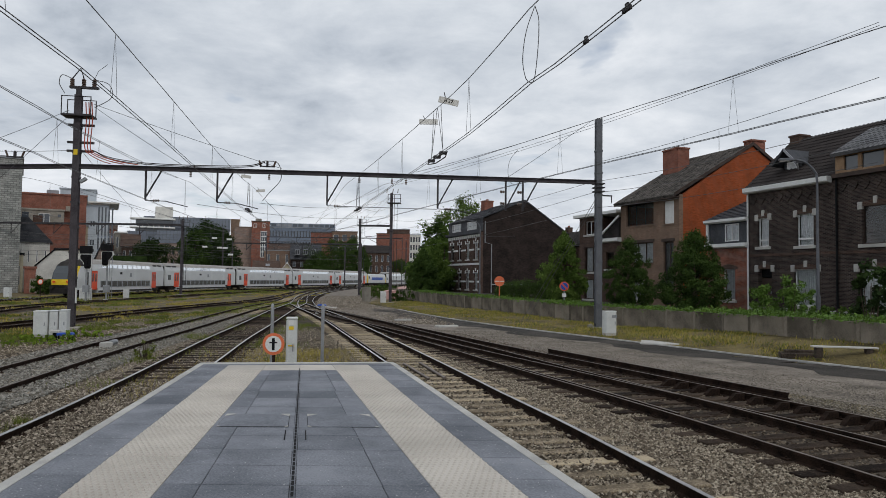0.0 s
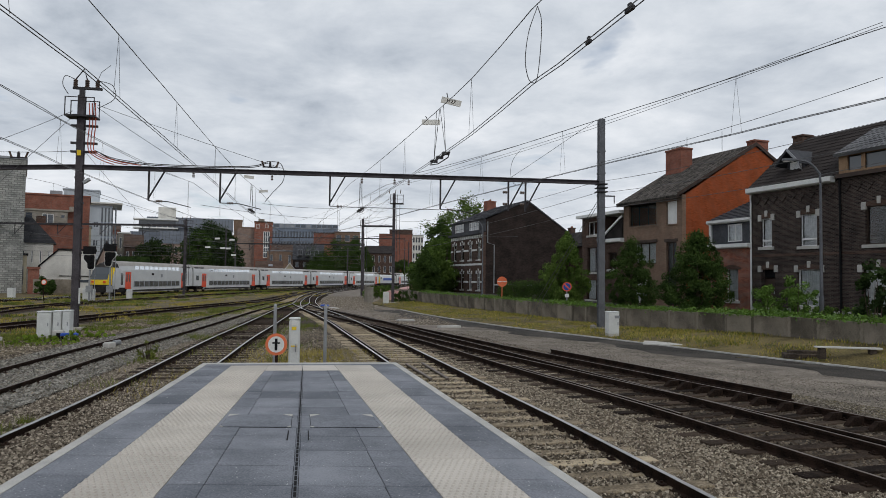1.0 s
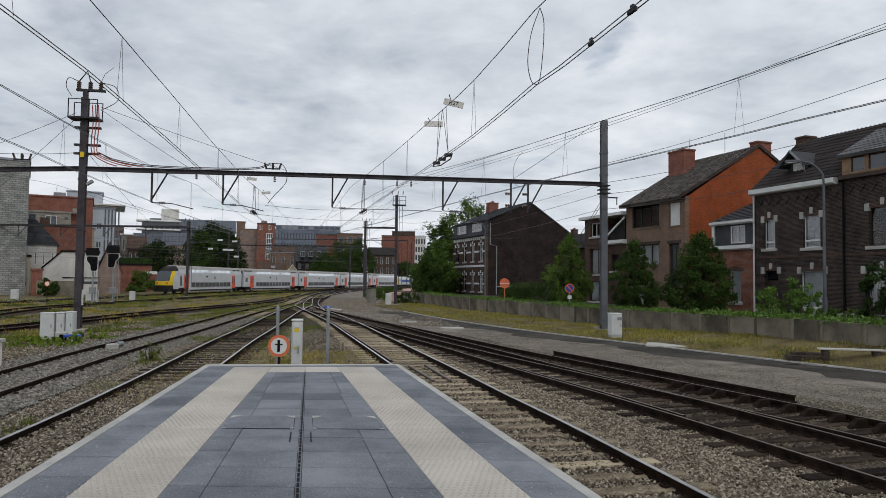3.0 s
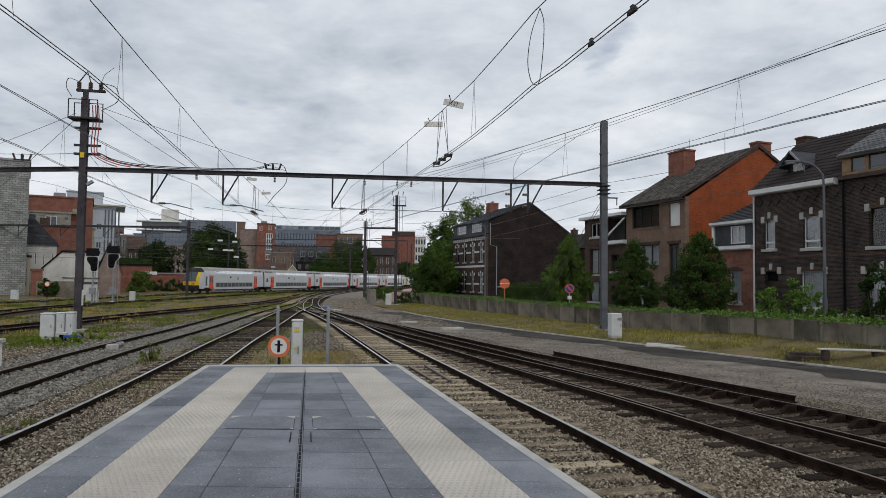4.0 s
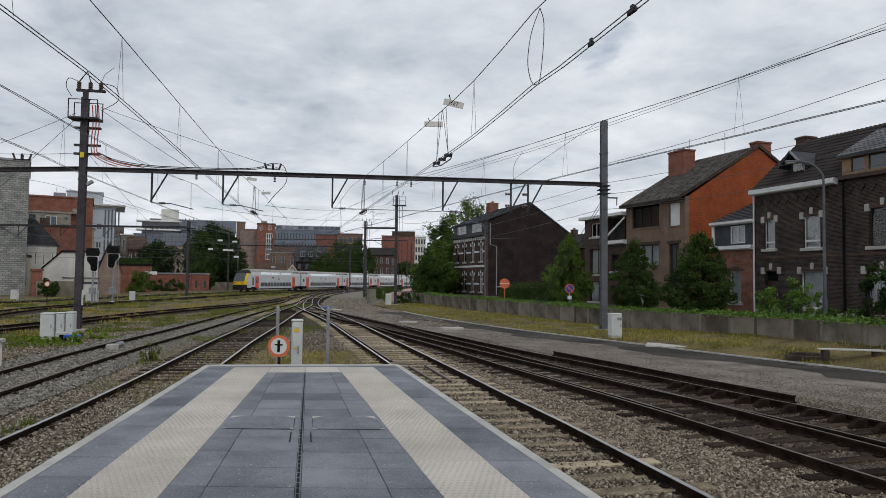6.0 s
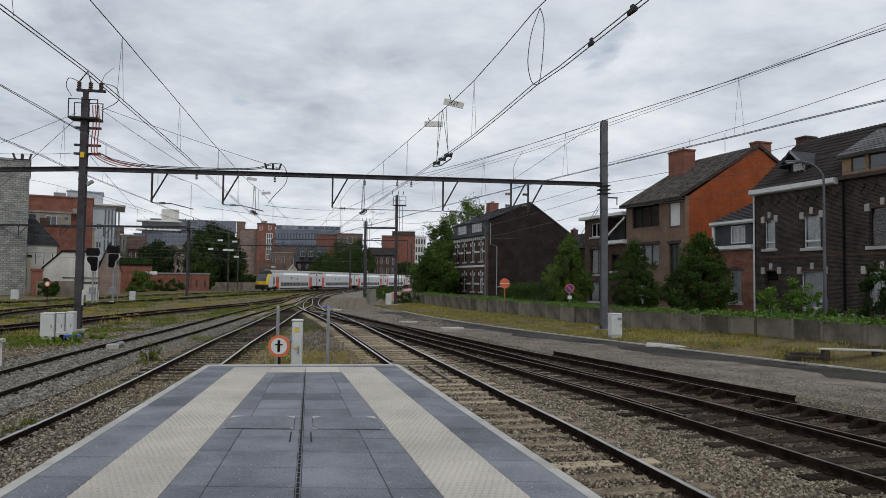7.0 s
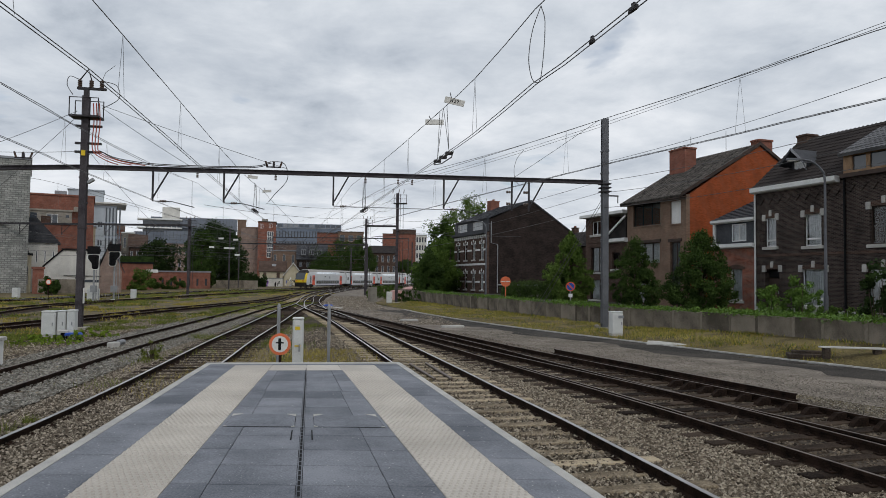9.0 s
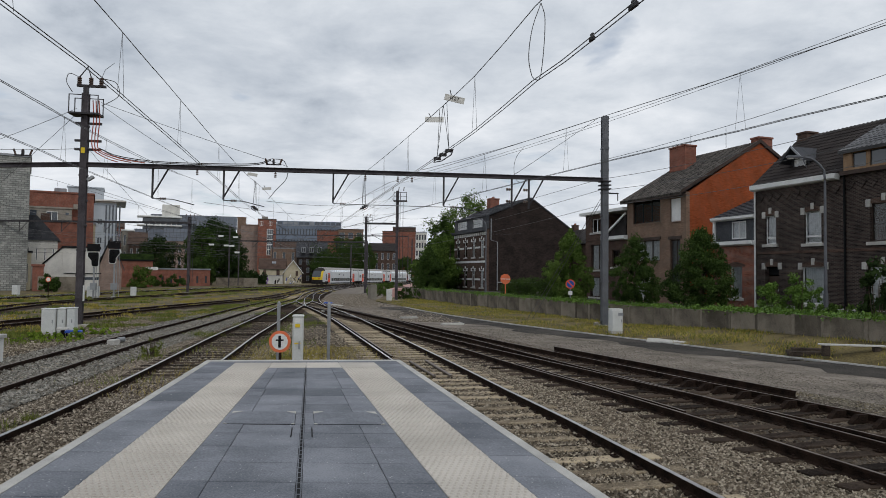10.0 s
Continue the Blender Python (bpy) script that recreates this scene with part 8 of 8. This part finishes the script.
shrub("wild_bush", "green bush before the wall", (-3.73, 75, 0), 2.4, 1, 1.1, 27, M["leaf2"], 1600, .1, 26)
shrub("wild_bush", "green bushes beyond the forecourt", (-10.60, 140, 0), 5, 3, 1.3, 28, M["leaf2"], 2600, .2, 40)


def ivy():
    """Ivy and weeds hanging over the top of the retaining wall."""
    r = np.random.default_rng(31)
    pts = []
    for p, q in zip(WALL, WALL[1:]):
        if 20 < p.y < 74:
            k = 190 if p.y < 46 else 110
            dense = .7 + .5 * math.sin(p.y * .7) * math.sin(p.y * .23 + 1)
            m = int(k * max(.3, dense))
            f = r.uniform(0, 1, m)
            z = wall_top(p.y) + r.normal(.0, .07, m) + .04
            off = r.normal(.18, .2, m)
            z = np.where(off < -.05, np.minimum(z, wall_top(p.y) + .05), z + .05 * np.maximum(off, 0))
            pts.append(np.stack([p.x + (q.x - p.x) * f + off, p.y + (q.y - p.y) * f, z], 1))
    me = leaves(np.concatenate(pts), .062, 33)
    me.materials.append(M["ivy"])
    tagged(new("ivy", me), "green ivy and weeds along the wall's top", "ivy", kind="stuff")


ivy()


def blades(name, label, mat, n, sampler, h, seed, w=.012):
    r = np.random.default_rng(seed)
    xy = sampler(r, n)
    n = len(xy)
    lift = xy[:, 2] if xy.shape[1] > 2 else np.zeros(n)
    xy = xy[:, :2]
    an = r.uniform(0, 6.283, n)
    hh = h * r.uniform(.35, 1.2, n)
    lean = r.normal(0, .35, (n, 2)) * hh[:, None]
    dx, dy = np.cos(an) * w, np.sin(an) * w
    v = np.zeros((n, 3, 3))
    v[:, 0, :2] = xy + np.stack([dx, dy], 1)
    v[:, 1, :2] = xy - np.stack([dx, dy], 1)
    v[:, 2, :2] = xy + lean
    v[:, :, 2] = lift[:, None] + np.array([dip(a, b) for a, b in xy])[:, None]
    v[:, 2, 2] += hh
    me = bpy.data.meshes.new(name)
    me.from_pydata(v.reshape(-1, 3).tolist(), [], np.arange(n * 3).reshape(n, 3).tolist())
    me.materials.append(M[mat])
    return tagged(new(name, me), label, "grass", kind="stuff")


EDGE_XY = np.array([(p.x, p.y) for p in ROAD_EDGE if 14 < p.y < 80])
WALL_XY = np.array([(p.x, p.y) for p in WALL if 14 < p.y < 92])


def verge(r, n):
    y = 15 + 60 * r.uniform(0, 1, n) ** 1.25
    a = np.interp(y, EDGE_XY[:, 1], EDGE_XY[:, 0]) + .26
    b = np.interp(y, WALL_XY[:, 1], WALL_XY[:, 0]) - .05
    tuft = (np.sin(y * 2.1 + 3 * np.sin(y * .7)) * .5 + .5)
    f = 1 - r.uniform(0, 1, n) ** (1.0 + .7 * tuft)
    out = np.stack([a + (b - a) * f, y, np.array([bank(k) for k in y]) * f ** 1.3], 1)
    # bare soil shows between the tufts
    cover = np.sin(out[:, 0] * 1.9 + 2 * np.sin(y * .45)) + np.sin(y * 1.3 - out[:, 0] * .8) + .9 * np.sin(y * .37 + 2)
    return out[cover + r.normal(0, .8, n) > -.25]


blades("dry_verge_grass", "dry yellow grass on the verge below the wall", "drygrass", 34000, verge, .15, 41, .016)
blades("green_verge_grass", "green grass tufts on the verge below the wall", "grass", 24000, verge, .15, 42, .016)


def beside(keys, lo, hi, y0, y1, clump):
    def sample(r, n):
        out = []
        lines = [[p for p in LINES[k] if y0 < p.y < y1] for k in keys]
        cl = []
        for _ in range(clump):
            line = lines[r.integers(0, len(lines))]
            i = r.integers(0, len(line) - 1)
            d = line[i + 1] - line[i]
            off = r.uniform(lo, hi)
            cl.append((line[i].x + d.y / d.length * off, line[i].y - d.x / d.length * off))
        cl = np.array(cl)
        k = r.integers(0, len(cl), n)
        return cl[k] + r.normal(0, .28, (n, 2)) * r.uniform(.3, 2.2, clump)[k][:, None]
    return sample


blades("track_weeds", "green weeds in clumps between the left tracks", "grass", 22000, beside(["third"], 2.0, 6.5, 16, 75, 150), .14, 43, .024)
blades("track_grass", "yellow-green grass between the far tracks", "drygrass", 26000, beside(["third", "fourth", "train"], -5.5, 5.5, 24, 135, 330), .15, 44, .032)
blades("far_grass", "green grass beside the curving tracks", "grass", 22000, beside(["fourth", "train"], -6.0, 6.0, 35, 150, 330), .2, 45, .04)
blades("platform_weeds", "dry weeds in the ballast beyond the platform", "drygrass", 7000, lambda r, n: np.stack([r.normal(-4.2, 1.3, n), r.uniform(13.6, 24, n)], 1), .16, 46, .008)
blades("ballast_weeds", "small green weeds in the ballast", "grass", 5000, beside(["left", "second"], 1.2, 2.6, 9, 45, 40), .2, 47, .01)
shrub("fireweed", "tall green weed growing in the ballast", (-8.66, 20.8, 0), .5, .4, .62, 48, M["grass"], 700, .03, 16, 0, "weed")
shrub("weed_clump", "green weeds round the pale cabinets", (-15.01, 26.3, 0), 1.6, .7, .22, 49, M["weed"], 4200, .032, 50, 0, "weed")
shrub("weed_clump", "low bright weeds before the cabinets", (-14.3, 25.2, 0), 2.4, 1.2, .16, 52, M["weed"], 5200, .03, 70, 0, "weed")
shrub("weed_clump", "small bright weed beside the capped stub", (-13.7, 25.9, 0), .5, .5, .36, 53, M["weed"], 1200, .03, 16, 0, "weed")
shrub("weed_clump", "green weeds beside the blue lid", (-14.16, 28, 0), 2.2, .8, .3, 50, M["weed"], 5200, .032, 60, 0, "weed")


# ---------------- ballast stones ----------------
def stones(name, label, mat, n, sampler, size, seed):
    r = np.random.default_rng(seed)
    xy = sampler(r, n)
    n = len(xy)
    base = np.array([(1, 0, 0), (-1, 0, 0), (0, 1, 0), (0, -1, 0), (0, 0, 1), (0, 0, -1)], float)
    base[5] = (.45, .45, .75)
    # the buried underside is left out
    faces = np.array([(0, 2, 5), (2, 4, 5), (4, 0, 5), (2, 1, 4), (1, 3, 4), (3, 0, 4)])
    v = base[None] * (size * r.uniform(.5, 1.25, (n, 1, 1))) * r.uniform(.6, 1.2, (n, 6, 1)) + r.normal(0, size * .16, (n, 6, 3))
    an = r.uniform(0, 6.283, n)
    c, s = np.cos(an)[:, None], np.sin(an)[:, None]
    x, y = v[..., 0] * c - v[..., 1] * s, v[..., 0] * s + v[..., 1] * c
    tilt = r.uniform(-.8, .8, n)[:, None]
    z = v[..., 2] * .8 + x * tilt * .5
    out = np.stack([x + xy[:, :1], y + xy[:, 1:2], z + size * .1 + (xy[:, 2:3] if xy.shape[1] > 2 else 0)], 2)
    me = bpy.data.meshes.new(name)
    me.from_pydata(out.reshape(-1, 3).tolist(), [], (np.arange(n)[:, None, None] * 6 + faces[None]).reshape(-1, 3).tolist())
    me.materials.append(mat)
    return tagged(new(name, me), label, "ballast", kind="stuff")


def stone_material(name, cols, warm=1.045):
    m = bpy.data.materials.new(name)
    m.use_nodes = True
    nn, l = m.node_tree.nodes, m.node_tree.links
    b = nn["Principled BSDF"]
    b.inputs["Roughness"].default_value = 0.9
    b.inputs["Specular IOR Level"].default_value = 0.1
    ge, ra = nn.new("ShaderNodeNewGeometry"), nn.new("ShaderNodeValToRGB")
    while len(ra.color_ramp.elements) < len(cols):
        ra.color_ramp.elements.new(.5)
    for i, (e, cc) in enumerate(zip(ra.color_ramp.elements, cols)):
        e.position, e.color = i / (len(cols) - 1), (cc[0] * warm, cc[1], cc[2] / warm ** 2, 1)
    l.new(ge.outputs["Random Per Island"], ra.inputs[0])
    l.new(ra.outputs[0], b.inputs["Base Color"])
    return m


M["stonemix"] = stone_material("mixed_ballast", [(0.04, 0.034, 0.028), (0.13, 0.113, 0.094), (0.23, 0.205, 0.175), (0.46, 0.42, 0.37), (0.09, 0.074, 0.06), (0.17, 0.15, 0.13)])
M["stonedark"] = stone_material("oily_ballast", [(0.02, 0.016, 0.013), (0.06, 0.047, 0.037), (0.11, 0.09, 0.072), (0.20, 0.17, 0.14), (0.05, 0.04, 0.03)])
M["stonebrown"] = stone_material("brown_grey_ballast", [(0.03, 0.025, 0.02), (0.10, 0.086, 0.07), (0.20, 0.175, 0.145), (0.46, 0.42, 0.36), (0.07, 0.058, 0.046), (0.16, 0.132, 0.105), (0.30, 0.27, 0.23)])
M["stonegrey"] = stone_material("grey_gravel_chips", [(0.035, 0.031, 0.027), (0.11, 0.10, 0.088), (0.20, 0.185, 0.165), (0.34, 0.32, 0.29), (0.075, 0.066, 0.057), (0.15, 0.137, 0.12)])
M["stonepale"] = stone_material("pale_ballast", [(0.05, 0.05, 0.046), (0.14, 0.142, 0.138), (0.23, 0.23, 0.225), (0.38, 0.375, 0.36), (0.11, 0.10, 0.088), (0.18, 0.172, 0.16)])


def strip(key, lo, hi, y0, y1, power=1.5, lift=((0, 0), (99, 0))):
    """Sampler of points beside a track; lift: (distance, height) pairs of a bed that buries the sleepers."""
    line = [p for p in LINES[key] if y0 - 1 < p.y < y1 + 1]
    ys, xs = np.array([p.y for p in line]), np.array([p.x for p in line])

    def sample(r, n):
        y = y0 + (y1 - y0) * r.uniform(0, 1, n) ** power
        up_ = np.interp(y, [a for a, _ in lift], [b for _, b in lift]) * r.uniform(.4, 1.2, n)
        return np.stack([np.interp(y, ys, xs) + r.uniform(lo, hi, n), y, up_], 1)
    return sample


stones("ballast_stones", "crushed brown-grey ballast stones beside the rails", M["stonebrown"], 70000, strip("right", .9, 3.6, 6.0, 27), .031, 61)
stones("ballast_stones", "crushed brown-grey ballast stones between the rails", M["stonebrown"], 26000, strip("right", -1.7, .72, 7.0, 30, 1.5, ((7, .02), (30, .012))), .029, 62)
stones("ballast_stones", "dark oily ballast stones between the turnout rails", M["stonedark"], 16000, strip("goods", -1.3, 2.9, 8, 32), .034, 63)
stones("ballast_stones", "dark ballast stones along the platform's track", M["stonemix"], 84000, strip("left", -1.75, 2.0, 7.0, 36, 1.75, ((7, .052), (13, .045), (18, .012), (40, 0))), .027, 64)
stones("ballast_stones", "brown ballast stones between two tracks", M["stonemix"], 20000, strip("left", -2.3, -.9, 9, 34), .03, 65)
stones("pale_ballast_stones", "pale grey ballast stones between two tracks", M["stonepale"], 20000, strip("left", -3.4, -2.0, 10, 34), .03, 70)
stones("pale_ballast_stones", "pale grey fresh ballast of the second track", M["stonepale"], 56000, strip("second", -1.9, 1.7, 12, 46, 1.5, ((10, .045), (30, .04), (46, .02))), .036, 66)
stones("gravel_stones", "loose grey gravel beside the service road", M["stonegrey"], 60000, strip("siding", 1.0, 5.6, 10, 34), .022, 67)
stones("ballast_stones", "brown stones and dirt beyond the platform end", M["stonebrown"], 14000, strip("right", -4.2, -1.5, 12.9, 34), .03, 71)
stones("ballast_stones", "brown stones and dirt beside the cabinets", M["stonebrown"], 22000, strip("second", -5.2, -1.8, 15, 48), .032, 72)
stones("road_grit", "loose grit scattered over the worn road", M["stonegrey"], 48000, lambda r, n: (lambda y: np.stack([np.interp(y, EDGE_XY[:, 1], EDGE_XY[:, 0]) - r.uniform(.2, 3.6, n), y], 1))(15 + 40 * r.uniform(0, 1, n) ** 1.5), .015, 68)
stones("yard_stones", "coarse grey gravel of the yard beside the junction", M["stonemix"], 16000, lambda r, n: (lambda y: np.stack([np.interp(y, [38, 44, 52, 63, 74, 100], [-3.5, -7, -8.5, -11, -13, -16]) + r.uniform(0, 1, n) * np.interp(y, [38, 44, 52, 63, 74, 100], [4.5, 7, 6.5, 5.6, 5.6, 7]), y, np.interp(y, [45, 60, 85], [0, -.03, -.2])], 1))(38 + 62 * r.uniform(0, 1, n) ** 1.3), .045, 69)

motions()
